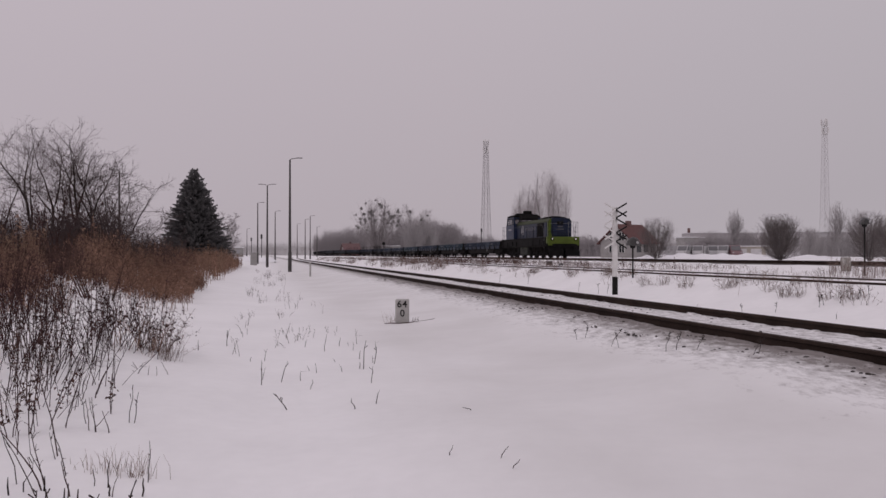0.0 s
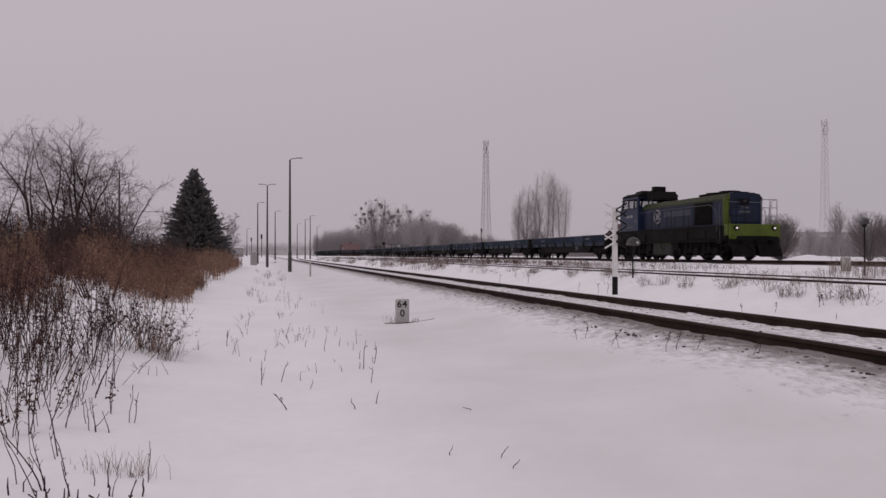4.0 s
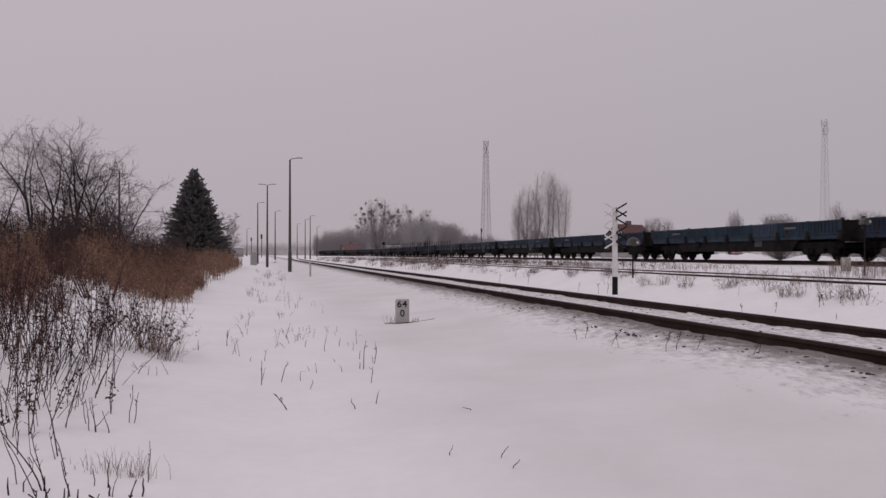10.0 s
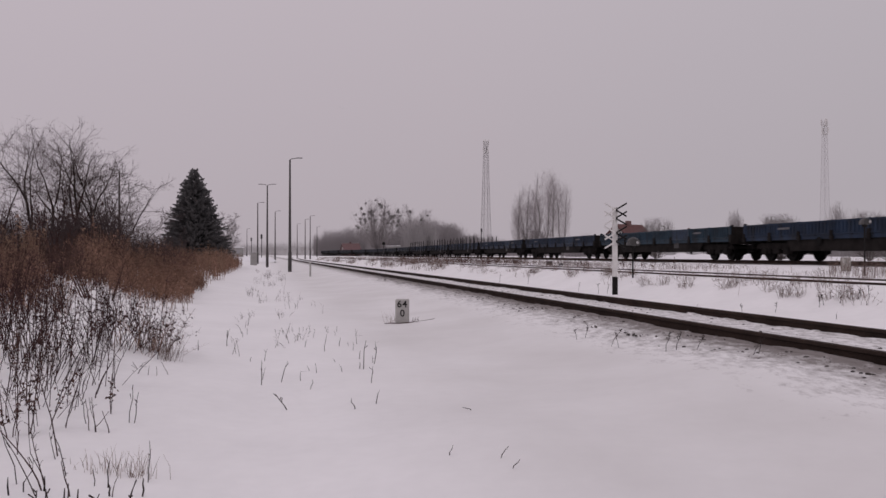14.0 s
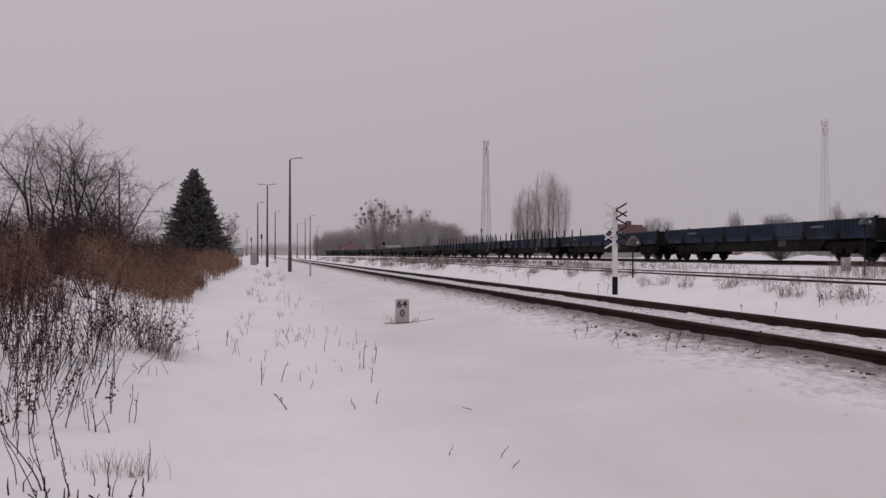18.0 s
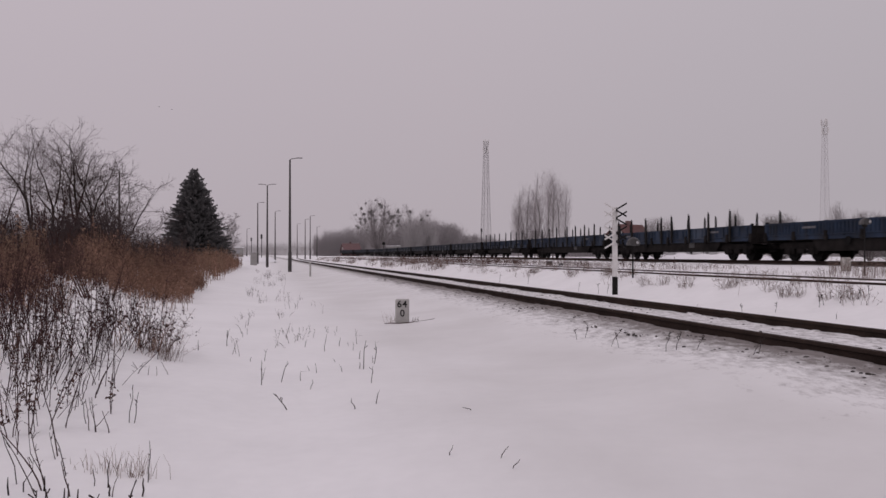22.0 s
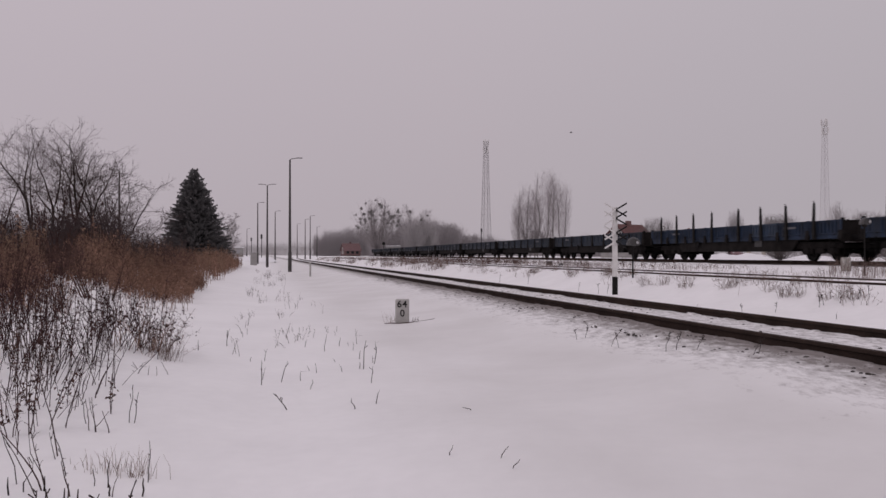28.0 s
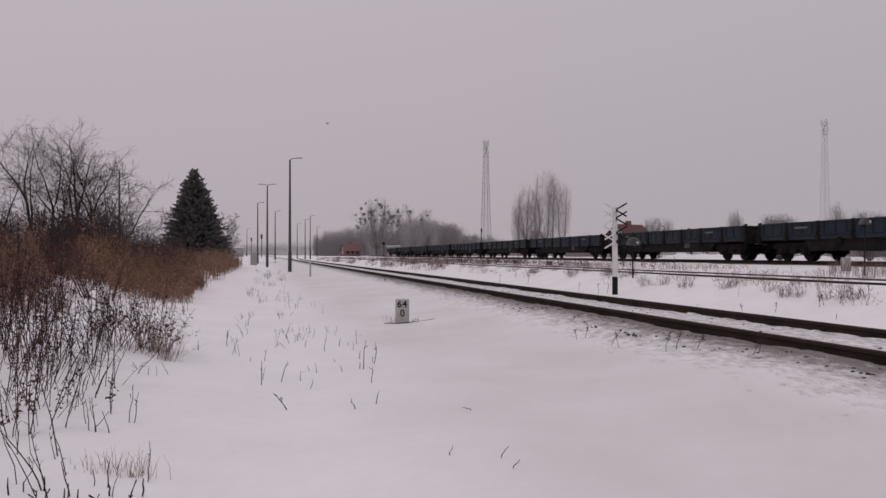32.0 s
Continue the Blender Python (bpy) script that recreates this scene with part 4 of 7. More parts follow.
    for x in (3.7, 12.2):
        bogie(L, x, (-2.1, 0, 2.1), 0.525, 0.80, 1.12, BLACK)
        for sg in (-1, 1):
            s = Shape()
            y0, y1 = sorted((sg * 1.05, sg * 1.19))
            s.prism([(x - 2.75, 0.50), (x - 2.5, 0.24), (x - 1.6, 0.24), (x - 1.45, 0.40), (x - 0.75, 0.40), (x - 0.6, 0.24), (x + 0.6, 0.24), (x + 0.75, 0.40), (x + 1.45, 0.40), (x + 1.6, 0.24), (x + 2.5, 0.24), (x + 2.75, 0.50),
                     (x + 2.75, 1.02), (x - 2.75, 1.02)], y0, y1)
            part("bogie_side_frame", s, BLACK, L)
            for d in (-2.1, 0, 2.1):
                part("axle_cover", Shape().lathe([(0.20, 0.0), (0.20, 0.16), (0.12, 0.20)] if sg > 0 else [(0.20, 0.0), (0.20, -0.16), (0.12, -0.20)], (x + d, sg * 1.15, 0.525), "y", 12), BLACK, L)
            s = Shape()
            for d in (-1.05, 1.05):
                for e in (-0.28, 0.28):
                    s.lathe([(0.10, 0.55), (0.10, 0.98)], (x + d + e, sg * 1.24, 0), "z", 8)
                s.tube([(x + d - 0.8, sg * 1.22, 0.22), (x + d + 0.8, sg * 1.22, 0.20)], 0.035, 5)
            part("spring_gear", s, UNDER, L)
    return L


LOCO = build_loco()
for ob in LOCO.children_recursive:             # full length over the headstocks
    ob.location.x *= 1.025
    if not ob.name.startswith("wheelset"):
        for v in ob.data.vertices:
            v.co.x *= 1.025
TYPES = {"ribbed": build_wagon(WBLUE, "ribbed", "blue flat wagon with ribbed drop sides, empty"),
         "teal": build_wagon(WTEAL, "ribbed", "grimy teal-blue flat wagon with ribbed drop sides, empty"),
         "staked": build_wagon(WBLUE, "staked", "blue flat wagon with upright stakes along both sides"),
         "close_staked": build_wagon(WBLUE, "close_staked", "blue flat wagon with stakes on both sides, a close pair amidships"),
         "half_staked": build_wagon(WBLUE, "half_staked", "blue flat wagon with stakes along one side only"),
         "dark": build_wagon(WDARK, "dark", "dirty dark blue flat wagon with black stake pockets")}
ORDER = ["ribbed", "teal", "ribbed", "teal", "ribbed", "ribbed", "close_staked", "staked", "half_staked"] + ["dark"] * 9
used = set()
WAGONS = []
for kind in ORDER:
    if kind in used:
        WAGONS.append(copy_thing(TYPES[kind], Matrix.Identity(4)))
    else:
        used.add(kind)
        WAGONS.append(TYPES[kind])



def coupling_s(t):
    """How far up the line the locomotive's rear headstock is at t seconds."""
    q = t / 32
    return -21.9232 * q ** 5 + 36.4809 * q ** 4 - 22.8356 * q ** 3 + 8.8617 * q ** 2 - 249.7355 * q ** 1 + 87.5601


def on_track(s, half):
    """Pose of a vehicle whose middle is s metres up the line, carried on bogies half apart."""
    a, b = rail3(s - half), rail3(s + half)
    d = a - b
    m = (a + b) / 2
    return pose(m.x, m.y, Z3, 0, 0, math.degrees(math.atan2(d.y, d.x)))


def motions():
    times = list(range(0, 33))
    pitch = 2 * OVER
    walk(LOCO, [(t, on_track(coupling_s(t) - 8.15, 4.36) @ pose(-8.15, 0, 0)) for t in times])
    for k, w in enumerate(WAGONS):
        walk(w, [(t, on_track(coupling_s(t) + 1.24 + BODY + k * pitch, 7.43)) for t in times])
    across = lambda t: (0.1201 - 0.0750 * (t - 28.5)) * 100
    walk(BIRD, [(0, pose(800, 700, 100, 0, 0, 180)), (12, pose(440, 420, 62, 0, 0, 180))] + [(t, pose(across(t), 100, 0.82 + 15.2 + 0.28 * (t - 28.5), 0, 0, 180)) for t in (26, 27, 28, 30, 32)])
    for b, lag, rise in ((FAR_BIRDS[0], 0.0, 0.0), (FAR_BIRDS[1], 3.2, -0.7)):
        walk(b, [(0, pose(-60 + lag, 1500, 273 + rise, 0, 0, 180)), (12, pose(-90 + lag, 850, 155 + rise, 0, 0, 180))] + [(t, pose((-0.4215 - 0.059 * (t - 24)) * 200 + lag, 200, 0.82 + 36.4 + rise, 0, 0, 180)) for t in (23, 24, 28, 32)])
    for wing, sg in ((WING_L, 1), (WING_R, -1)):
        walk(wing, [(i * 0.1, pose(0, 0, 0.02, sg * (28 if i % 2 else -22), 0, 0)) for i in range(321)])
    step = 2 / FPS
    count = int(32 / step)
    for thing_ in (LOCO, *WAGONS):
        for ob in thing_.children:
            if ob.name.startswith("wheelset"):
                p = ob.location.copy()
                r = p.z
                walk(ob, [(i * step, pose(*p) @ Euler((0, (coupling_s(0) - coupling_s(i * step)) / r, 0)).to_matrix().to_4x4()) for i in range(count + 1)])

# ---------- trees and shrubs ----------


def branch(shape, p, d, length, r, depth, rng, spread, up, sides=5, wob=0.16, twig_r=0.006):
    """A limb that bends in one sweep, with side limbs set off it in turn."""
    n = (3, 4, 5, 6)[min(depth, 3)]
    pts, rad, ways = [p.copy()], [r], []
    q, dd = p.copy(), d.normalized()
    sweep = Vector((rng.gauss(0, 1), rng.gauss(0, 1), rng.gauss(0.2, 0.6))) * (0.22 * spread)
    for i in range(n):
        dd = (dd + sweep * (2.0 / n) + Vector((rng.gauss(0, wob), rng.gauss(0, wob), rng.gauss(0, wob))) * 0.6 + Vector((0, 0, up))).normalized()
        q = q + dd * (length / n)
        pts.append(q.copy())
        ways.append(dd.copy())
        rad.append(max(twig_r * 0.5, r * (1 - 0.8 * (i + 1) / n)))
    shape.tube(pts, rad, sides if depth > 1 else 3, False)
    if depth <= 0:
        return
    kids = (0, 4, 5, 6)[min(depth, 3)]
    turn = rng.uniform(0, 6.28)
    for k in range(kids):
        f = 0.18 + 0.80 * (k + rng.random()) / kids
        i = min(n - 1, int(f * n))
        s = pts[i].lerp(pts[i + 1], f * n - i)
        w = ways[i]
        side = w.cross(Vector((0, 0, 1)))
        side = side.normalized() if side.length > 0.05 else Vector((1, 0, 0))
        other = w.cross(side)
        turn += 2.4 + rng.gauss(0, 0.5)
        ang = spread * rng.uniform(0.9, 1.6)
        dk = w * math.cos(ang) + (side * math.cos(turn) + other * math.sin(turn)) * math.sin(ang)
        branch(shape, s, dk + Vector((0, 0, up)), length * (0.62 - 0.34 * f) * rng.uniform(0.75, 1.25), max(twig_r, rad[i] * 0.58), depth - 1, rng, spread, up, max(3, sides - 1), wob, twig_r)


def limb(shape, p, d, length, r0, r1, rng, up, wob, n, sides):
    """One tapering limb; gives its points and directions."""
    q, dd = p.copy(), d.normalized()
    pts, ways = [q.copy()], []
    for i in range(n):
        dd = (dd + Vector((rng.gauss(0, wob), rng.gauss(0, wob), rng.gauss(0, wob * 0.7) + up))).normalized()
        q = q + dd * (length / n)
        pts.append(q.copy())
        ways.append(dd.copy())
    shape.tube(pts, [r0 + (r1 - r0) * i / n for i in range(n + 1)], sides, False)
    return pts, ways


def turned(w, ang, turn):
    """A direction at an angle off w."""
    side = w.cross(Vector((0, 0, 1)))
    side = side.normalized() if side.length > 0.05 else Vector((1, 0, 0))
    other = w.cross(side)
    return w * math.cos(ang) + (side * math.cos(turn) + other * math.sin(turn)) * math.sin(ang)


def leader_tree(name, label, x, y, height, seed, leaders=3, fork=0.4, spread=0.4, lean=0.0, boughs=13, reach=0.30, angle=0.8, twigs=8, rise=0.05, girth=0.015, twig_r=0.005, bark=BARK, twig=TWIG, group="", mistletoe=0, wob=0.09, sub=3, splay=(0.45, 1.0)):
    """A leafless tree: a stem that parts into a few tall leaders, each set with boughs and fine twigs."""
    rng = random.Random(seed)
    t = thing(name, label, "tree" if "tree" in name else "shrub", pose(x, y, ground_z(x, y) - 0.05), group)
    trunk, crown, spots = Shape(), Shape(), []
    r = girth * height
    stem, ways = limb(trunk, Vector((0, 0, 0)), Vector((lean, 0, 1)), height * fork, r * 1.25, r * 0.85, rng, 0.02, 0.05, 5, 7)
    first = rng.uniform(0, 6.28)
    for k in range(leaders):
        d = turned(ways[-1], spread * rng.uniform(0.55, 1.25), first + k * 6.283 / leaders + rng.gauss(0, 0.3))
        start = stem[-1] if k < 2 else stem[rng.randint(3, 5)]
        length = height * (1 - fork) * rng.uniform(0.82, 1.08)
        pts, dirs = limb(trunk, start, d, length, r * 0.72, max(twig_r, r * 0.12), rng, rise, wob, 8, 6)
        spots += pts[2:]
        for j in range(boughs):
            f = 0.06 + 0.93 * (j + rng.random()) / boughs
            i = min(7, int(f * 8))
            p = pts[i].lerp(pts[i + 1], f * 8 - i)
            bd = turned(dirs[i], angle * rng.uniform(0.7, 1.25), j * 2.4 + rng.gauss(0, 0.4))
            bl = height * reach * (1.05 - 0.62 * f) * rng.uniform(0.55, 1.2)
            bp, bw = limb(crown, p, bd, bl, max(twig_r * 1.7, r * 0.26 * (1 - 0.6 * f)), twig_r, rng, rise * 0.8, wob * 1.3, 5, 4)
            for q in range(twigs):
                g = 0.12 + 0.88 * (q + rng.random()) / twigs
                m = min(4, int(g * 5))
                tp = bp[m].lerp(bp[m + 1], g * 5 - m)
                tl = bl * (0.50 - 0.25 * g) * rng.uniform(0.6, 1.3)
                e, ew = limb(crown, tp, turned(bw[m], rng.uniform(*splay), rng.uniform(0, 6.28)), tl, twig_r * 0.9, twig_r * 0.55, rng, rise * 0.3, wob * 1.5, 3, 3)
                for v in range(sub):
                    o = e[v % 3].lerp(e[v % 3 + 1], rng.random())
                    limb(crown, o, turned(ew[v % 3], rng.uniform(*splay) * 0.85, rng.uniform(0, 6.28)), tl * rng.uniform(0.35, 0.7), twig_r * 0.7, twig_r * 0.4, rng, 0.0, wob, 2, 3)
    top = max(v[2] for v in crown.v + trunk.v)
    for sh in (trunk, crown):
        sh.v = [(v[0], v[1], v[2] * height / top) for v in sh.v]
    part("trunk", trunk, bark, t)
    part("crown", crown, twig, t)
    for k in range(mistletoe):
        c = rng.choice(spots)
        c = Vector((c.x + rng.gauss(0, 0.03) * height, c.y + rng.gauss(0, 0.03) * height, c.z * height / top))
        ball, R = Shape(), rng.uniform(0.016, 0.038) * height
        for i in range(90):
            d = Vector((rng.gauss(0, 1), rng.gauss(0, 1), rng.gauss(0, 1))).normalized()
            e = c + d * R * rng.uniform(0.55, 1.15)
            ball.tube([c, (c + e) / 2 + Vector((rng.gauss(0, .1), rng.gauss(0, .1), 0)) * R, e], [0.05, 0.08, 0.03], 3, False)
        part("mistletoe_clump", ball, MISTLE, t, "dark round mistletoe clump")
    return t


def bare_tree(name, label, x, y, height, width, seed, stems=1, depth=4, up=0.06, spread=0.55, bark=BARK, twig=TWIG, twig_r=0.006, limbs=9, low=0.25, group="", mistletoe=0, girth=0.016, reach=1.0, wander=0.07, wob=0.16):
    rng = random.Random(seed)
    t = thing(name, label, "tree" if "tree" in name else "shrub", pose(x, y, ground_z(x, y) - 0.05), group)
    trunk, crown = Shape(), Shape()
    for k in range(stems):
        a = rng.uniform(0, 6.28)
        lean = Vector((math.cos(a), math.sin(a), 0)) * (0.0 if stems == 1 else rng.uniform(0.1, 0.35) * width / height)
        base = Vector((lean.x * 0.8, lean.y * 0.8, 0))
        h = height * rng.uniform(0.75, 1.0) if stems > 1 else height
        r = girth * h / math.sqrt(stems) + 0.01
        pts, rad, q = [base], [r * 1.3], base.copy()
        drift = Vector((0, 0, 0))
        for i in range(6):
            drift = drift * 0.6 + Vector((rng.gauss(0, wander), rng.gauss(0, wander), 0))
            q = q + (Vector((0, 0, 1)) + lean + drift) * (h * 0.9 / 6)
            pts.append(q.copy())
            rad.append(r * (1 - 0.95 * (i + 1) / 6))
        trunk.tube(pts, rad, 7)
        for j in range(limbs):
            f = low + (0.98 - low) * (j + rng.random()) / limbs
            i = min(5, int(f * 6))
            s = pts[i].lerp(pts[i + 1], f * 6 - i)
            w = j * 2.4 + rng.uniform(-0.5, 0.5)
            d = Vector((math.cos(w), math.sin(w), 0.55 + up * 4))
            branch(crown, s, d, reach * width * 0.5 * rng.uniform(0.7, 1.05) * (1.05 - 0.38 * f), max(twig_r, rad[i] * 0.5), depth - 1, rng, spread, up, 5, wob, twig_r)
    top = max(v[2] for v in crown.v)
    for sh in (trunk, crown):
        sh.v = [(v[0], v[1], v[2] * height / top) for v in sh.v]
    part("trunk", trunk, bark, t)
    part("crown", crown, twig, t)
    for k in range(mistletoe):
        a, f = rng.uniform(0, 6.28), rng.uniform(0.5, 1.0)
        rr = width * 0.40 * math.sqrt(rng.random()) * (1.25 - 0.6 * f)
        c = Vector((math.cos(a) * rr, math.sin(a) * rr, height * f))
        s = Shape()
        R = rng.uniform(0.5, 0.95) * height / 16
        for i in range(60):
            d = Vector((rng.gauss(0, 1), rng.gauss(0, 1), rng.gauss(0, 1))).normalized()
            e = c + d * R * rng.uniform(0.7, 1)
            s.tube([c, (c + e) / 2 + Vector((rng.gauss(0, .1), rng.gauss(0, .1), 0)) * R, e], [0.05, 0.09, 0.03], 3, False)
        part("mistletoe_clump", s, MISTLE, t, "dark round mistletoe clump")
    return t


def spruce(x, y, height, width):
    rng = random.Random(5)
    t = thing("spruce_tree", "dense dark green spruce tree behind the dry shrubs", "tree", pose(x, y, ground_z(x, y) - 0.05))
    part("trunk", Shape().tube([(0, 0, 0), (0, 0, height * 0.5), (0, 0, height * 0.98)], [0.16, 0.1, 0.02], 8), BARK, t)
    crown = Shape()
    tiers = 84
    for k in range(tiers):
        f = k / tiers
        z = height * (0.05 + 0.94 * f)
        R = width * 0.5 * (1 - f) ** 0.62 * rng.uniform(0.78, 1.10) + 0.08
        n = max(7, int(20 * (1 - f) + 6))
        for j in range(n):
            w = 6.283 * (j + rng.random()) / n
            l = R * rng.uniform(0.70, 1.10)
            d = Vector((math.cos(w), math.sin(w), 0))
            a = Vector((0, 0, z + rng.uniform(-0.30, 0.25)))
            pts = [a, a + d * l * 0.5 + Vector((0, 0, -0.10 * l)), a + d * l + Vector((0, 0, -0.02 * l + rng.uniform(-0.22, 0.28)))]
            crown.tube(pts, [0.03, 0.02, 0.008], 3, False)
            side = Vector((-d.y, d.x, 0))
            m = max(5, int(l * 15))
            for i in range(m):
                g = 0.3 + 0.7 * (i + rng.random()) / m
                p = a.lerp(pts[1], g * 2) if g < 0.5 else pts[1].lerp(pts[2], g * 2 - 1)
                for sg in (-1, 1):
                    e = p + side * sg * rng.uniform(0.07, 0.17) * (1.2 - 0.5 * g) + d * rng.uniform(0.03, 0.13) + Vector((0, 0, rng.uniform(-0.18, 0.05)))
                    v = len(crown.v)
                    t0 = Vector((d.x * 0.02, d.y * 0.02, 0.022))
                    crown.v += [tuple(p - t0), tuple(p + t0), tuple(p.lerp(e, 0.6) + Vector((0, 0, 0.03))), tuple(e), tuple(p.lerp(e, 0.6) - Vector((0, 0, 0.045)))]
                    crown.f.append((v, v + 1, v + 2, v + 3))
                    crown.f.append((v, v + 3, v + 4))
    part("crown", crown, NEEDLE, t)
    return t


# trees behind the dry bank
for k, (tan, dep, h, lead, fork, spread, lean) in enumerate(((-0.524, 29, 4.9, 2, 0.36, 0.42, -0.22), (-0.499, 31, 6.1, 3, 0.44, 0.36, -0.08), (-0.482, 33, 6.0, 2, 0.48, 0.40, 0.06), (-0.446, 30, 5.8, 3, 0.42, 0.36, -0.05),
                                                             (-0.431, 31, 5.8, 3, 0.40, 0.46, 0.05), (-0.409, 32, 4.6, 3, 0.22, 0.66, 0.26), (-0.461, 36, 5.4, 3, 0.40, 0.50, 0.0), (-0.388, 35, 3.4, 4, 0.15, 0.75, 0.10), (-0.420, 34, 4.8, 4, 0.30, 0.55, 0.05))):
    x, y = bearing(tan, dep)
    leader_tree("bare_tree", "leafless dark branching tree behind the dry bank", x, y, h, 11 + k, lead, fork, spread, lean, 11 if k < 3 else 15, 0.40, 0.95, 8, 0.030, 0.0102, 0.0043, BARK, TWIG, "bare trees behind the bank", 0, 0.10, 3)
for k, (tan, dep, h) in enumerate(((-0.53, 27, 2.4), (-0.48, 28, 2.2), (-0.452, 28, 2.4), (-0.43, 27, 2.6), (-0.416, 28.5, 2.5), (-0.40, 29, 2.3), (-0.36, 34, 2.0), (-0.345, 38, 1.9))):
    x, y = bearing(tan, dep)
    bare_tree("bramble_shrub", "dark tangled leafless shrub on the bank", x, y, h, h * 1.5, 90 + k, stems=7, depth=3, group="shrubs on the bank", limbs=6, low=0.1, twig_r=0.008, spread=0.7)
rng = random.Random(33)
for k in range(16):
    n, a = rng.uniform(-9, -2.6), rng.uniform(12, 42)
    p = N1 * n + D1 * a
    h = rng.uniform(1.0, 1.7)
    bare_tree("bramble_shrub", "rust-brown tangled dry shrub among the reeds", p.x, p.y, h, h * 1.3, 120 + k, stems=6, depth=2, group="shrubs on the bank", limbs=8, low=0.15, twig_r=0.006, spread=0.7, twig=LEAF, bark=LEAF)
spruce(*bearing(-0.3055, 62), 7.3, 5.6)
x, y = bearing(-0.272, 75)
leader_tree("bare_shrub", "pale leafless shrub beside the spruce", x, y, 5.0, 21, 9, 0.10, 0.40, 0.0, 16, 0.30, 0.8, 11, 0.04, 0.006, 0.009, HAZETWIG, HAZETWIG, "", 0, 0.09, 4)
# far trees


def full_tree(name, label, x, y, height, width, seed, n, r, twig, bark, low=0.12, rise=1.2, trunks=1, stem=0.012, group="", mistletoe=0, top_heavy=0.55, twigs=5, fine=0.2):
    """A leafless tree whose limbs sweep up from the stems to fill a rounded crown."""
    rng = random.Random(seed)
    t = thing(name, label, "tree" if "tree" in name else "shrub", pose(x, y, ground_z(x, y) - 0.05), group)
    trunk, crown, lines = Shape(), Shape(), []
    for k in range(trunks):
        a = k * 6.283 / trunks + rng.random()
        off = 0 if trunks == 1 else width * rng.uniform(0.12, 0.30)
        h = height * rng.uniform(0.82, 0.93)
        tip = Vector((math.cos(a) * off, math.sin(a) * off, h))
        pts = [Vector((tip.x * 0.15, tip.y * 0.15, 0))]
        for i in range(1, 7):
            f = i / 6
            pts.append(Vector((tip.x * f ** 0.8 + rng.gauss(0, 0.012) * h, tip.y * f ** 0.8 + rng.gauss(0, 0.012) * h, h * f)))
        trunk.tube(pts, [max(r, stem * height * (1 - 0.88 * i / 6)) for i in range(7)], 6)
        lines.append(pts)
    zc = height * (low + top_heavy * (1 - low))
    up, down = height - zc, zc - height * low
    for k in range(n):
        d = Vector((rng.gauss(0, 1), rng.gauss(0, 1), rng.gauss(0, 1))).normalized() * (rng.random() ** 0.38)
        lump = 0.86 + 0.34 * noise.noise((d.x * 2.2 + seed, d.y * 2.2, d.z * 2.2))
        e = Vector((d.x * width / 2 * lump, d.y * width / 2 * lump, zc + d.z * (up if d.z > 0 else down) * min(1.0, lump + 0.1)))
        line = min(lines, key=lambda q: (q[4].xy - e.xy).length + rng.random() * width * 0.15)
        flat = math.hypot(e.x - line[3].x, e.y - line[3].y)
        zs = min(max(height * low * 0.6, e.z - flat * rise - rng.uniform(0.02, 0.2) * height), line[6].z * 0.97)
        f = zs / line[6].z * 6
        i = min(5, int(f))
        s = line[i].lerp(line[i + 1], f - i)
        m = s.lerp(e, 0.5) + Vector(((e.x - s.x) * 0.12, (e.y - s.y) * 0.12, -0.10 * (e.z - s.z))) + Vector((rng.gauss(0, 0.02), rng.gauss(0, 0.02), rng.gauss(0, 0.02))) * height
        crown.tube([s, m, e], [r * 1.6, r * 1.1, r * 0.5], 3, False)
        w = (e - m).normalized()
        for q in range(twigs):
            g = rng.uniform(-0.3, 1.0)
            p = m.lerp(e, g) if g > 0 else m.lerp(s, -g)
            dd = (w + Vector((rng.gauss(0, 0.55), rng.gauss(0, 0.55), rng.gauss(0.1, 0.5)))).normalized()
            l = fine * width * rng.uniform(0.3, 0.8)
            z = p + dd * l
            if z.z > height:
                z.z = height
            crown.tube([p, p.lerp(z, 0.55) + Vector((rng.gauss(0, 0.08), rng.gauss(0, 0.08), rng.gauss(0, 0.08))) * l, z], [r * 0.6, r * 0.5, r * 0.3], 3, False)
    part("trunk", trunk, bark, t)
    part("crown", crown, twig, t)
    for k in range(mistletoe):
        d = Vector((rng.gauss(0, 1), rng.gauss(0, 1), rng.gauss(0.3, 0.8))).normalized() * (rng.random() ** 0.5)
        c = Vector((d.x * width * 0.42, d.y * width * 0.42, zc + d.z * up * 0.9))
        s = Shape()
        R = rng.uniform(0.28, 0.58) * height / 16
        for i in range(60):
            d = Vector((rng.gauss(0, 1), rng.gauss(0, 1), rng.gauss(0, 1))).normalized()
            e = c + d * R * rng.uniform(0.6, 1.2)
            s.tube([c, (c + e) / 2 + Vector((rng.gauss(0, .1), rng.gauss(0, .1), 0)) * R, e], [0.05, 0.08, 0.03], 3, False)
        part("mistletoe_clump", s, MISTLE, t, "dark round mistletoe clump")
    return t


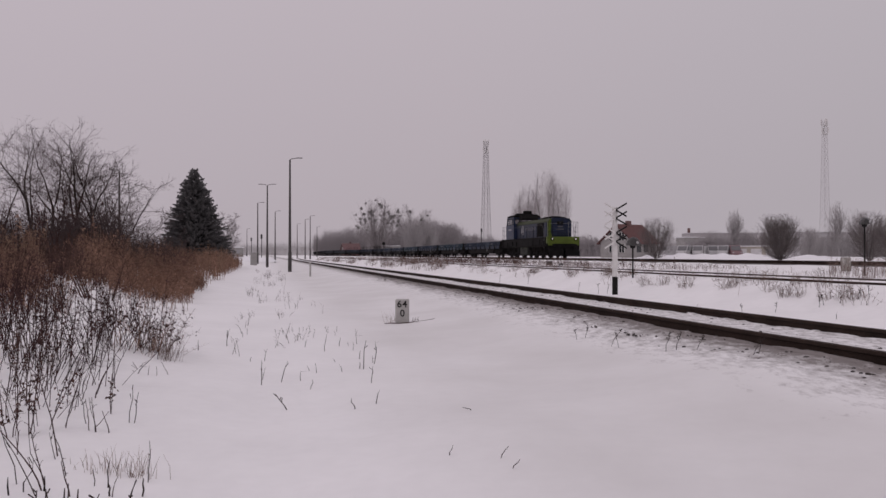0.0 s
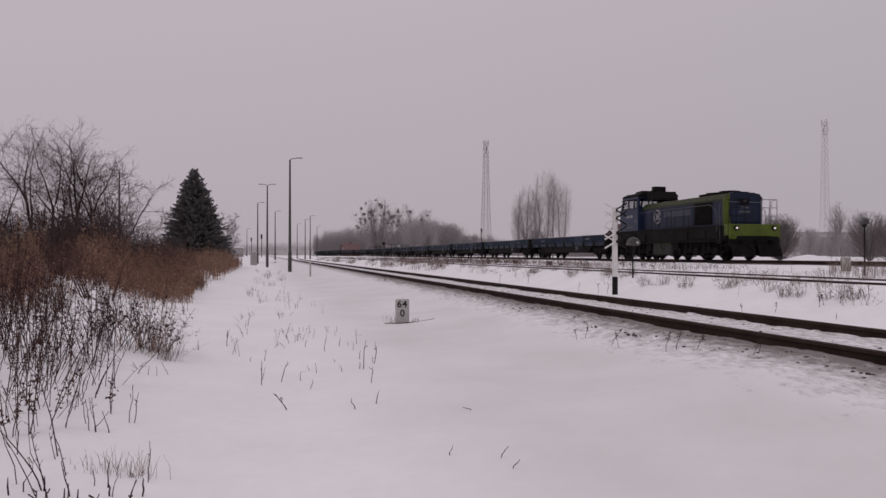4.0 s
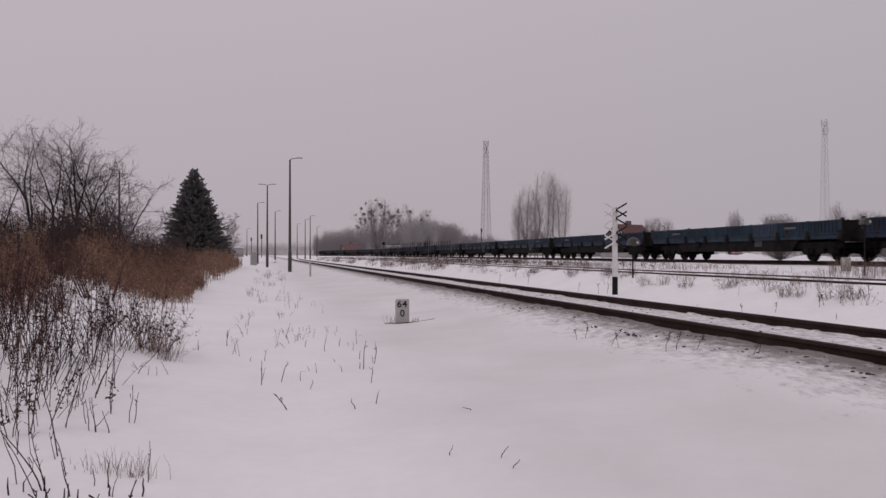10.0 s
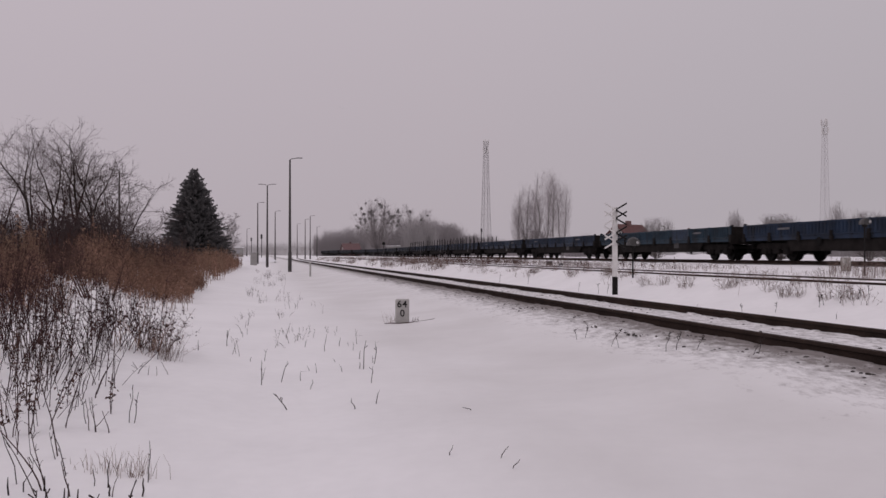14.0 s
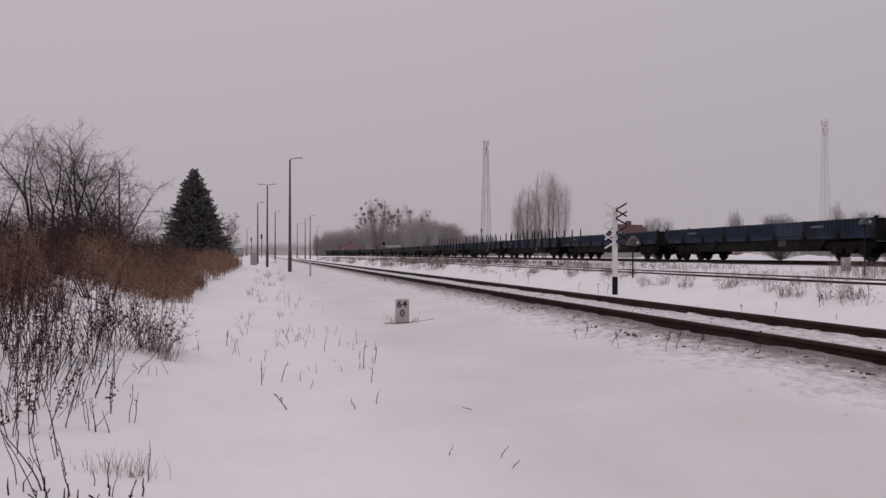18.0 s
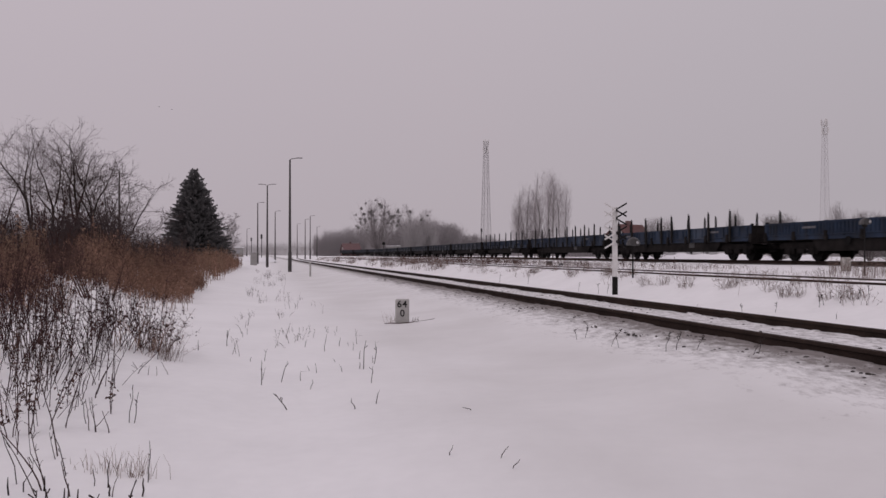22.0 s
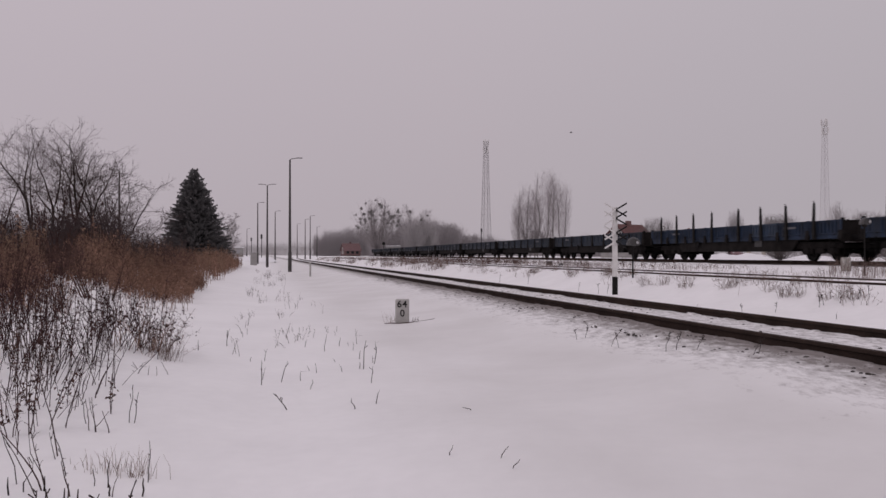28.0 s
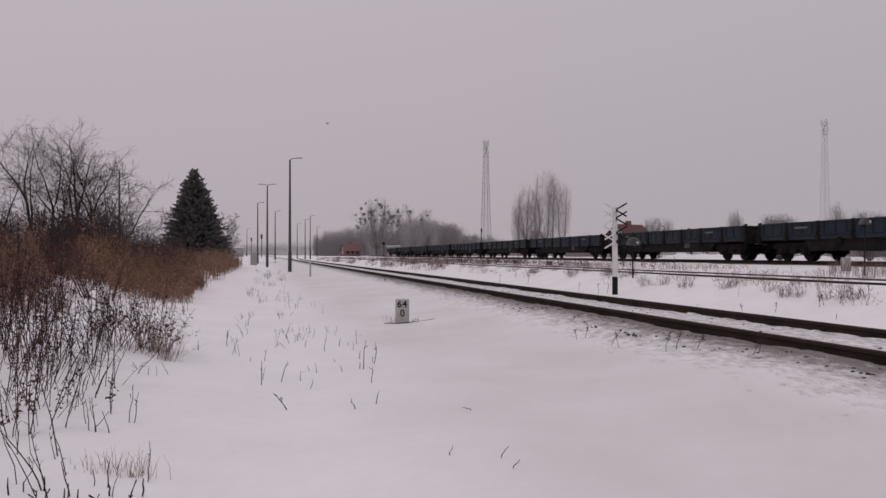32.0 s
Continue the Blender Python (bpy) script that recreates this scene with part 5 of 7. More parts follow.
x, y = bearing(-0.0805, 262)
full_tree("mistletoe_tree", "tall leafless tree dotted with mistletoe clumps", x, y, 19.2, 19.5, 31, 380, 0.026, HAZETWIG, MIDTWIG, 0.20, 0.95, 5, 0.010, "mistletoe trees", 50, 0.50, 6, 0.16)
x, y = bearing(-0.034, 248)
leader_tree("mistletoe_tree", "tall leafless tree dotted with mistletoe clumps", x, y, 16.4, 33, 10, 0.16, 0.44, 0.0, 18, 0.28, 0.9, 10, 0.035, 0.010, 0.020, MIDTWIG, HAZETWIG2, "mistletoe trees", 26, 0.10, 3)
# rounded crowns in twig colours that carry the distance haze
for tan, dep, h, w, sd, tone in ((-0.037, 236, 11.8, 9.0, 34, HAZETWIG2), (-0.019, 240, 11.4, 10.0, 35, HAZETWIG2), (0.0095, 262, 11.6, 6.6, 36, HAZETWIG2), (-0.006, 270, 9.0, 8.0, 37, HAZETWIG)):
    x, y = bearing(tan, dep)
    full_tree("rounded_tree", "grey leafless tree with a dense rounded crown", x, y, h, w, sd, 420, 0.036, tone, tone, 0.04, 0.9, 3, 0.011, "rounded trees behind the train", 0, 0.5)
for k, (tan, h, w) in enumerate(((0.0925, 9.0, 3.0), (0.1015, 11.3, 4.0), (0.1130, 11.4, 3.6), (0.1245, 12.9, 4.4), (0.1350, 13.1, 4.2), (0.1465, 12.0, 3.8))):
    x, y = bearing(tan, 112 + (k % 3) * 3)
    full_tree("poplar_tree", "slender leafless poplar in a row beyond the train", x, y, h, w, 40 + k, 330, 0.0054, PALETWIG, GREYTWIG, 0.10, 0.95, 1 + k % 2, 0.0075, "poplars beyond the train", 0, 0.60, 8, 0.24)
for k, (tan, h) in enumerate(((0.1070, 4.6), (0.1165, 5.2), (0.1260, 4.0))):
    x, y = bearing(tan, 110)
    leader_tree("bare_shrub", "brownish leafless brush at the feet of the poplars", x, y, h, 140 + k, 9, 0.06, 0.35, 0.0, 12, 0.26, 0.6, 9, 0.05, 0.006, 0.0085, GREYTWIG, MIDTWIG, "brush below the poplars")
for k, (tan, dep, h, w, st, tr, n) in enumerate(((0.262, 95, 4.9, 5.6, 6, 0.009, 420), (0.4135, 70, 4.1, 4.3, 11, 0.0075, 900), (0.524, 62, 3.9, 3.6, 6, 0.0075, 420), (0.548, 58, 3.4, 3.0, 5, 0.0075, 360))):
    x, y = bearing(tan, dep)
    full_tree("bare_shrub", "leafless rounded bush beyond the main track", x, y, h, w, 60 + k, n, tr, GREYTWIG, GREYTWIG, 0.05, 0.75, st, 0.009, "bushes beyond the main track", 0, 0.58, 6, 0.20)
# these trees take the palest twig colour, which stands for haze
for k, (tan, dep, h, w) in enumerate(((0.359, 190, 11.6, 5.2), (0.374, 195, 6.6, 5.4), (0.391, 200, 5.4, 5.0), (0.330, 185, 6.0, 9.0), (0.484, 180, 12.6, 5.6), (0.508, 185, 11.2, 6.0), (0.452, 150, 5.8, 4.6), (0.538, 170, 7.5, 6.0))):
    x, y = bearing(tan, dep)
    full_tree("far_tree", "pale leafless tree, distance haze put into its colour", x, y, h, w, 160 + k, 300, 0.020, HAZETWIG2, HAZETWIG2, 0.12, 1.2, 2, 0.008, "frosted trees in the haze", 0, 0.58, 6, 0.22)


def wood(name, label, spans, seed, material, r=0.05):
    """A far wood: thousands of thin stems and twigs in one sheet of stuff."""
    rng = np.random.default_rng(seed)
    P, H = [], []
    for t0, t1, dep, deep, h0, h1, n in spans:
        tan = rng.uniform(t0, t1, n)
        d = dep + rng.uniform(0, deep, n)
        P.append(np.stack([tan * d, d, np.full(n, 0.35)], 1))
        f = (tan - t0) / (t1 - t0)
        lump = np.array([0.86 + 0.30 * noise.noise((float(v) * 90, seed, 1)) for v in tan])
        H.append((h0 + (h1 - h0) * f) * rng.uniform(0.45, 1.1, n) * lump)
    P, H = np.concatenate(P), np.concatenate(H)
    V, F = many_stems(P, H, rng.normal(0, 0.13, (len(P), 2)), r, 7, 1.6, seed)
    return tagged(new(name, array_mesh(name, V, F, material)), label, "woodland", kind="stuff")


# woods whose base colours are lightened for distance haze
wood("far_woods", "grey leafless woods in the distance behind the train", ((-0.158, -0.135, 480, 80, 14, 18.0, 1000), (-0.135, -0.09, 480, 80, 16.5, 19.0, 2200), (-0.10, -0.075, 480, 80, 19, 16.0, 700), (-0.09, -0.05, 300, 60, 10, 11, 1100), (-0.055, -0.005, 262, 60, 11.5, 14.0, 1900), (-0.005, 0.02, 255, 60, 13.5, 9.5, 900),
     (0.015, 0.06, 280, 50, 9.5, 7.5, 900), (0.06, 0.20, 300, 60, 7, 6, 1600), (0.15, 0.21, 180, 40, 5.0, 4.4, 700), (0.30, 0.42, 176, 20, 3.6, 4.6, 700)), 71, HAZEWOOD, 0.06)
wood("distant_woods", "pale leafless trees on the horizon", ((-0.30, -0.13, 560, 100, 9, 12, 1500), (0.2, 0.62, 330, 80, 8, 11, 2600), (0.44, 0.62, 170, 40, 5, 6, 1500)), 72, HAZETWIG2, 0.05)

# ---------- dry growth on the bank ----------


def field(name, label, n_range, a_range, count, h_range, radius, twigs, twig_len, seed, material, lean=0.12, keep=None, tall=None, leaves=0, leaf=0.035, bias=0.0):
    rng = np.random.default_rng(seed)
    P, H = [], []
    while len(P) < count:
        n, a = rng.uniform(*n_range), rng.uniform(*a_range)
        if keep and not keep(n, a, rng):
            continue
        p = N1 * float(n) + D1 * float(a)
        P.append((p.x, p.y, ground_z(p.x, p.y)))
        H.append(rng.uniform(*h_range) * (tall(n, a) if tall else 1.0))
    V, F = many_stems(P, H, rng.normal(0, lean, (count, 2)) + [bias, 0], radius, twigs, twig_len, seed, leaves, leaf)
    return tagged(new(name, array_mesh(name, V, F, material)), label, "dry grass", kind="stuff")


def patchy(n, a, rng):
    return not open_snow(n, a) and noise.noise((n * 0.45, a * 0.22, 5)) + 0.42 > rng.uniform(0, 0.75) and n < -1.7 - 0.5 * noise.noise((a * 0.3, 7, 2))


def near_clumps(n, a, rng):
    """Dark weeds stand thick in two clumps and thinly between them."""
    p = N1 * float(n) + D1 * float(a)
    t, d = p.x / p.y, p.y
    if t < -0.475 and d > 5.8:
        chance = 0.6
    elif -0.432 < t < -0.345 and 8.5 < d < 10.6:
        chance = 0.9
    elif d > 10.6 and t < -0.33:
        chance = 0.10
    else:
        chance = 0.10 if t < -0.36 else 0.0
    return rng.random() < chance * (0.55 + 0.9 * noise.noise((n * 0.9, a * 0.6, 15)) + 0.25)


def open_snow(n, a):
    """Patches where bare snow shows between the clumps."""
    p = N1 * float(n) + D1 * float(a)
    t, d = p.x / p.y, p.y
    return (-0.497 < t < -0.448 and 8.8 < d < 27) or (-0.452 < t < -0.405 and 7.2 < d < 11.5) or (-0.40 < t < -0.33 and 10.2 < d < 12.5)


def uneven(n, a):
    return max(0.3, 0.80 + 0.95 * noise.noise((n * 0.28, a * 0.16, 41)) + 0.55 * noise.noise((n * 1.1, a * 0.7, 43)) - 0.004 * max(0, a - 40))


field("dry_reeds", "dense reddish-brown dry stalks on the bank", (-13, -1.5), (20, 80), 6400, (0.6, 1.35), 0.008, 6, 0.17, 81, STRAW, 0.13, patchy, uneven, 8, 0.045)
field("reed_fringe", "ragged lower edge of the reddish-brown dry stalks", (-4.4, -1.5), (18.5, 27), 800, (0.45, 1.1), 0.007, 7, 0.15, 97, STRAW, 0.17, lambda n, a, rng: (N1 * float(n) + D1 * float(a)).x / (N1 * float(n) + D1 * float(a)).y > -0.41 and not open_snow(n, a) and n < -1.75 - 0.03 * (a - 22) + 0.5 * noise.noise((a * 0.6, 9, 2)), uneven, 8, 0.04)
field("tan_reeds", "pale tan dry reeds in patches on the bank", (-13, -2.0), (15, 62), 1700, (0.6, 1.5), 0.008, 5, 0.17, 92, TANREED, 0.12, lambda n, a, rng: not open_snow(n, a) and noise.noise((n * 0.22 + 4, a * 0.10, 65)) > rng.uniform(0.02, 0.28), uneven, 6, 0.045)
field("dark_thicket", "dark brown tangled brush below the bare trees", (-22, -6.0), (26, 40), 2100, (1.2, 2.9), 0.011, 8, 0.30, 93, WEED, 0.22, lambda n, a, rng: noise.noise((n * 0.3, a * 0.3, 75)) > rng.uniform(-0.25, 0.35), None, 8, 0.06)
field("rust_brown_brush", "rust-coloured dry brush on the bank", (-12, -4.6), (12.0, 22), 900, (0.4, 1.1), 0.006, 8, 0.13, 87, STRAW, 0.24, lambda n, a, rng: (N1 * float(n) + D1 * float(a)).x / (N1 * float(n) + D1 * float(a)).y < -0.478 and noise.noise((n * 0.5, a * 0.4, 55)) > rng.uniform(-0.2, 0.3), uneven, 9, 0.035)
field("dry_weeds", "dark dry weeds standing in the snow on the bank", (-8.0, -1.0), (6.5, 21), 400, (0.35, 1.0), 0.0044, 8, 0.10, 82, WEED, 0.24, near_clumps, uneven, 6, 0.020)
field("near_weeds", "sparse bent weed stems poking through the snow", (-4.8, -1.7), (4.6, 8.5), 140, (0.2, 0.75), 0.0028, 7, 0.06, 83, WEED, 0.34, lambda n, a, rng: n < -0.95 - 0.085 * a and noise.noise((n * 1.3, a * 1.1, 25)) > rng.uniform(-0.5, 0.3), None, 7, 0.014)
field("leaning_weeds", "dark weed stems bent over the snow", (-2.6, -1.2), (6.0, 9.5), 90, (0.22, 0.65), 0.0030, 5, 0.07, 91, WEED, 0.22, lambda n, a, rng: n < -0.75 - 0.08 * a + 0.25 * noise.noise((a * 0.9, 4, 4)), None, 5, 0.013, 0.30)
rng = random.Random(78)
CLODS = []
for k in range(13):
    n, a = rng.gauss(4.62, 0.28), 4.6 + 18 * rng.random() ** 1.3
    p = N1 * n + D1 * a
    CLODS.append((p.x, p.y, rng.uniform(0.010, 0.030)))
for k, (x, y, r) in enumerate(((3.35, 7.5, 0.026), (3.27, 7.55, 0.02), (3.42, 6.55, 0.03), (2.84, 8.8, 0.022), (5.4, 9.3, 0.025), (4.4, 11.0, 0.022), *CLODS)):
    rng = random.Random(700 + k)
    s = Shape()
    ring = [(0.0, 1.0), (0.5, 0.95), (0.85, 0.6)]
    for f, w in ring:
        for j in range(9):
            t = j * 0.698
            g = w * r * rng.uniform(0.75, 1.25)
            s.v.append((math.cos(t) * g * 1.5, math.sin(t) * g, f * r * 0.9 - 0.015))
    for i in range(2):
        for j in range(9):
            s.f.append((i * 9 + j, i * 9 + (j + 1) % 9, i * 9 + 9 + (j + 1) % 9, i * 9 + 9 + j))
    s.f.append(tuple(range(18, 27)))
    single("earth_clod", s, SLEEPER, "dark frozen clod of earth in the snow", "clod", "clods beside the track", at=pose(x, y, ground_z(x, y), 0, 0, 40 * k))
field("curled_weeds", "dark curled weeds with withered heads in the snow", (-4.8, -1.9), (5.2, 9.0), 95, (0.40, 0.95), 0.0038, 8, 0.08, 94, WEED, 0.20, lambda n, a, rng: (N1 * float(n) + D1 * float(a)).x / (N1 * float(n) + D1 * float(a)).y < -0.455 and noise.noise((n * 1.1, a * 0.9, 35)) > rng.uniform(-0.3, 0.3), None, 18, 0.026)
field("cut_stubble", "short cut weed stubs in the snow", (-1.35, -0.75), (3.2, 4.4), 16, (0.05, 0.13), 0.006, 0, 0.05, 88, INK, 0.1)
field("siding_grass", "brownish grass tufts along the siding", (8.6, 9.95), (7, 60), 1000, (0.10, 0.36), 0.0032, 5, 0.08, 84, GRASS, 0.38, lambda n, a, rng: noise.noise((n * 0.9, a * 0.9, 8)) > rng.uniform(0.15, 0.45) + (0.0 if a > 17 else 0.10))
field("far_siding_grass", "thin brown grass along the far part of the siding", (8.3, 9.7), (40, 130), 1300, (0.12, 0.36), 0.007, 3, 0.12, 89, GRASS, 0.3, lambda n, a, rng: noise.noise((n * 0.9, a * 0.3, 8)) > rng.uniform(0.0, 0.42))
field("verge_grass", "thin dry grass between siding and main track", (12.0, 18.5), (5, 150), 4200, (0.06, 0.26), 0.0045, 3, 0.09, 85, GRASS, 0.35, lambda n, a, rng: noise.noise((n * 0.5, a * 0.22, 18)) > rng.uniform(-0.05, 0.45) + (0.16 if a < 26 else 0.0))
field("verge_brush", "low brown leafless brush between the tracks", (11.9, 17.0), (17, 90), 1500, (0.15, 0.50), 0.0058, 8, 0.14, 96, LEAF, 0.34, lambda n, a, rng: noise.noise((n * 0.6, a * 0.22, 28)) > rng.uniform(-0.05, 0.38) + (0.0 if a > 30 else 0.45))
field("signal_reeds", "bleached stalks beside the low signal", (12.5, 19.0), (14, 24), 420, (0.22, 0.52), 0.0042, 4, 0.10, 90, GRASS, 0.18, lambda n, a, rng: (N1 * float(n) + D1 * float(a)).x / (N1 * float(n) + D1 * float(a)).y > 0.472 and noise.noise((n * 0.8, a * 0.8, 31)) > rng.uniform(-0.35, 0.3))
field("trackside_grass", "sparse grass blades beside the snowed path", (-0.4, 1.3), (10, 60), 300, (0.05, 0.26), 0.0036, 2, 0.07, 86, WEED, 0.40, lambda n, a, rng: noise.noise((n * 1.6, a * 0.8, 28)) > rng.uniform(0.18, 0.42))
field("snow_stalks", "thin broken stalks poking through the snow", (-0.5, 1.5), (6.6, 13.5), 36, (0.03, 0.15), 0.0038, 1, 0.05, 95, BARK, 0.26, lambda n, a, rng: noise.noise((n * 0.9, a * 0.6, 47)) > rng.uniform(-0.1, 0.35))


def weed_clump(tan, dep, radius, count, h, seed, material, lean, bias, r, leaves, leaf, label):
    x, y = bearing(tan, dep)
    rng = np.random.default_rng(seed)
    a, q = rng.uniform(0, 6.28, count), radius * np.sqrt(rng.random(count))
    P = [(math.cos(w) * d, math.sin(w) * d * 1.4, ground_z(x + math.cos(w) * d, y + math.sin(w) * d * 1.4) - ground_z(x, y)) for w, d in zip(a, q)]
    V, F = many_stems(P, rng.uniform(0.35, 1.0, count) * h, rng.normal(0, lean, (count, 2)) + [bias, 0], r, 7, h * 0.13, seed, leaves, leaf)
    ob = new("weed_clump", array_mesh("weed_clump", V, F, material))
    ob.matrix_basis = pose(x, y, ground_z(x, y))
    return tagged(ob, label, "dry weeds", "weed clumps on the bank")


for k, (tan, dep, rad, cnt, h, m, lean, bias, r, lv, lf) in enumerate((
        (-0.385, 9.2, 0.42, 150, 0.78, WEED, 0.30, 0.10, 0.0040, 16, 0.034), (-0.367, 9.0, 0.35, 50, 0.62, STRAW, 0.28, 0.30, 0.0032, 3, 0.02), (-0.352, 8.9, 0.25, 36, 0.50, GRASS, 0.22, 0.42, 0.0028, 0, 0.02),
        (-0.036, 14.0, 0.10, 26, 0.10, WEED, 0.5, 0.3, 0.003, 0, 0.01), (-0.515, 7.4, 0.45, 60, 1.05, WEED, 0.20, 0.05, 0.0050, 12, 0.026), (-0.468, 7.5, 0.32, 44, 0.90, WEED, 0.22, 0.10, 0.0048, 10, 0.024), (-0.44, 6.7, 0.28, 30, 0.62, WEED, 0.25, 0.22, 0.0038, 6, 0.018),
        (-0.525, 12.6, 0.75, 300, 0.95, STRAW, 0.25, 0.0, 0.0060, 12, 0.040), (-0.545, 10.0, 0.60, 90, 1.05, WEED, 0.22, 0.05, 0.0050, 12, 0.032), (-0.405, 13.0, 0.45, 50, 0.85, WEED, 0.24, 0.05, 0.0048, 10, 0.026),
        (-0.345, 15.5, 0.55, 60, 0.6, STRAW, 0.22, 0.0, 0.0050, 8, 0.034), (-0.50, 5.6, 0.30, 26, 0.60, WEED, 0.26, 0.05, 0.0036, 5, 0.015), (-0.545, 5.0, 0.22, 22, 0.42, WEED, 0.25, 0.0, 0.0032, 4, 0.012))):
    weed_clump(tan, dep, rad, int(cnt * 0.48), h, 400 + k, m, lean, bias, r, int(lv * 0.45), lf * 0.8, "rust-brown clump of dry weeds in the snow" if m is STRAW else ("bleached grass arching over the snow" if m is GRASS else "dark withered weed clump standing in the snow"))

for k, (tan, dep, h, cnt) in enumerate(((0.400, 14.8, 0.40, 40), (0.419, 14.0, 0.46, 60), (0.436, 13.7, 0.36, 40), (0.470, 13.0, 0.34, 40), (0.490, 12.7, 0.46, 56), (0.506, 12.5, 0.34, 40), (0.250, 19.0, 0.34, 40), (0.272, 18.4, 0.32, 36), (0.300, 17.3, 0.38, 44), (0.345, 16.2, 0.32, 36))):
    weed_clump(tan, dep, 0.10, int(cnt * 0.6), h * 0.85, 450 + k, GRASS, 0.50, 0.02, 0.0028, 1, 0.014, "tuft of tall bleached grass beside the siding")


def grass_tuft(x, y, h, n, seed, material=GRASS, spread=0.35, twigs=2):
    rng = np.random.default_rng(seed)
    n = int(n * 1.7)
    P = [(rng.normal(0, 0.07), rng.normal(0, 0.05), 0.0) for k in range(n)]
    V, F = many_stems(P, h * rng.uniform(0.3, 1.0, n), rng.normal(0, spread, (n, 2)) + rng.normal(0, 0.12, (1, 2)), 0.0017, twigs, 0.05, seed)
    ob = new("grass_tuft", array_mesh("grass_tuft", V, F, material))
    ob.matrix_basis = pose(x, y, ground_z(x, y))
    return tagged(ob, "small dry grass tuft poking out of the snow", "grass tuft", "dry grass tufts")


for k, (x, y, h, n) in enumerate(((-1.90, 4.50, 0.12, 12), (-1.78, 4.42, 0.14, 16), (-1.66, 4.38, 0.19, 20), (-0.86, 14.2, 0.32, 24), (-3.3, 9.2, 0.40, 40), (-2.9, 8.6, 0.35, 30), (6.4, 14.8, 0.34, 34), (8.0, 15.4, 0.22, 30),
                                   (9.2, 16.0, 0.28, 36), (7.2, 16.6, 0.16, 20), (5.0, 21.5, 0.36, 22), (5.6, 22.0, 0.20, 26))):
    grass_tuft(x, y, h, n, 200 + k, PALEGRASS if k < 4 else GRASS, (0.35, 0.28, 0.42, 0.5)[k % 4], 0 if k < 4 else k % 3)
rng = random.Random(17)
TUFTS = [o for o in bpy.data.objects if o.name.startswith("grass_tuft")][6:]
for k in range(120):
    n, a = rng.uniform(8.8, 9.95), 12.5 + 50 * rng.random() ** 1.1
    if noise.noise((n, a * 0.35, 5)) < -0.12:
        continue
    p = N1 * n + D1 * a
    copy_thing(rng.choice(TUFTS), pose(p.x, p.y, ground_z(p.x, p.y) - rng.uniform(0.0, 0.10), 0, 0, rng.uniform(0, 360)))

STALKS = ((-1.69, 7.58, 0.01, 0.23), (-1.56, 7.82, 0.07, 0.20), (-1.23, 6.54, -0.12, 0.13), (-1.19, 7.30, 0.02, 0.08), (-1.51, 10.38, 0.03, 0.22), (-1.38, 10.86, 0.01, 0.11),
          (-0.88, 8.64, 0.00, 0.08), (-0.84, 8.60, 0.02, 0.31), (-0.77, 9.06, 0.04, 0.18), (-0.67, 7.56, 0.02, 0.15), (-0.55, 6.64, 0.03, 0.11), (-0.69, 6.46, -0.04, 0.09))
STALKS2 = ((-2.84, 10.70, 0.00, 0.21), (-2.98, 9.90, 0.00, 0.13), (-1.84, 10.82, 0.03, 0.12), (-0.99, 9.64, 0.01, 0.10), (-2.34, 5.74, 0.02, 0.24), (-2.12, 5.50, 0.03, 0.25), (-2.09, 5.50, 0.04, 0.21),
           (-2.22, 5.20, -0.03, 0.22), (-2.15, 4.54, -0.05, 0.15), (-1.92, 3.96, -0.11, 0.33), (-1.96, 3.96, -0.19, 0.31), (-1.55, 4.28, 0.02, 0.22), (-2.76, 6.22, 0.10, 0.29), (-2.69, 6.30, 0.16, 0.33))
STALKS3 = ((-2.43, 5.22, 0.09, 0.21), (-2.67, 5.58, 0.21, 0.48), (0.23, 6.12, -0.08, 0.02), (0.32, 4.62, 0.05, 0.07), (0.04, 4.72, 0.02, 0.06), (0.37, 4.42, 0.05, 0.05), (1.95, 9.48, 0.13, 0.21), (2.35, 8.58, 0.05, 0.21),
           (2.46, 8.60, 0.07, 0.19), (1.82, 10.44, 0.04, 0.15), (2.02, 9.35, -0.05, 0.18), (2.62, 8.45, 0.10, 0.16), (1.70, 10.3, -0.04, 0.13), (3.05, 7.9, 0.06, 0.17), (2.98, 7.85, 0.09, 0.15), (-2.33, 5.34, -0.06, 0.20))


def stalk(x, y, lean, h, seed):
    rng = random.Random(seed)
    twigs = []
    s, r = Shape(), rng.uniform(0.0030, 0.0046) * min(1.6, max(0.85, y / 5.5)) * (0.62 if x > 1.5 else (1.4 if y < 4.2 and h < 0.18 and x < -1 else 0.78))
    pts = [Vector((0, 0, -0.04))] + [Vector((lean * f + rng.gauss(0, 0.004 + 0.01 * h), rng.gauss(0, 0.03 * h), h * f)) for f in (0.3, 0.65, 1.0)]
    s.tube(pts, [r, r * 0.95, r * 0.8, r * 0.5], 5)
    for k in range((rng.randint(8, 12) if x > 1.5 else rng.randint(0, 3)) if h > 0.12 else 0):
        f = rng.uniform(0.3, 0.9)
        p = pts[1].lerp(pts[3], f)
        twigs.append(Shape().tube([p, p + Vector((rng.gauss(0, 0.018), rng.gauss(0, 0.018), rng.uniform(0.005, 0.035)))], [r * 0.6, r * 0.8], 4))
    ob = single("weed_stalk", s, BARK, "dry dark weed stalk sticking out of the snow", "weed stalk", "weed stalks in the snow")
    ob.matrix_basis = pose(x, y, ground_z(x, y))
    for q in twigs:
        part("side_twig", q, BARK, ob)


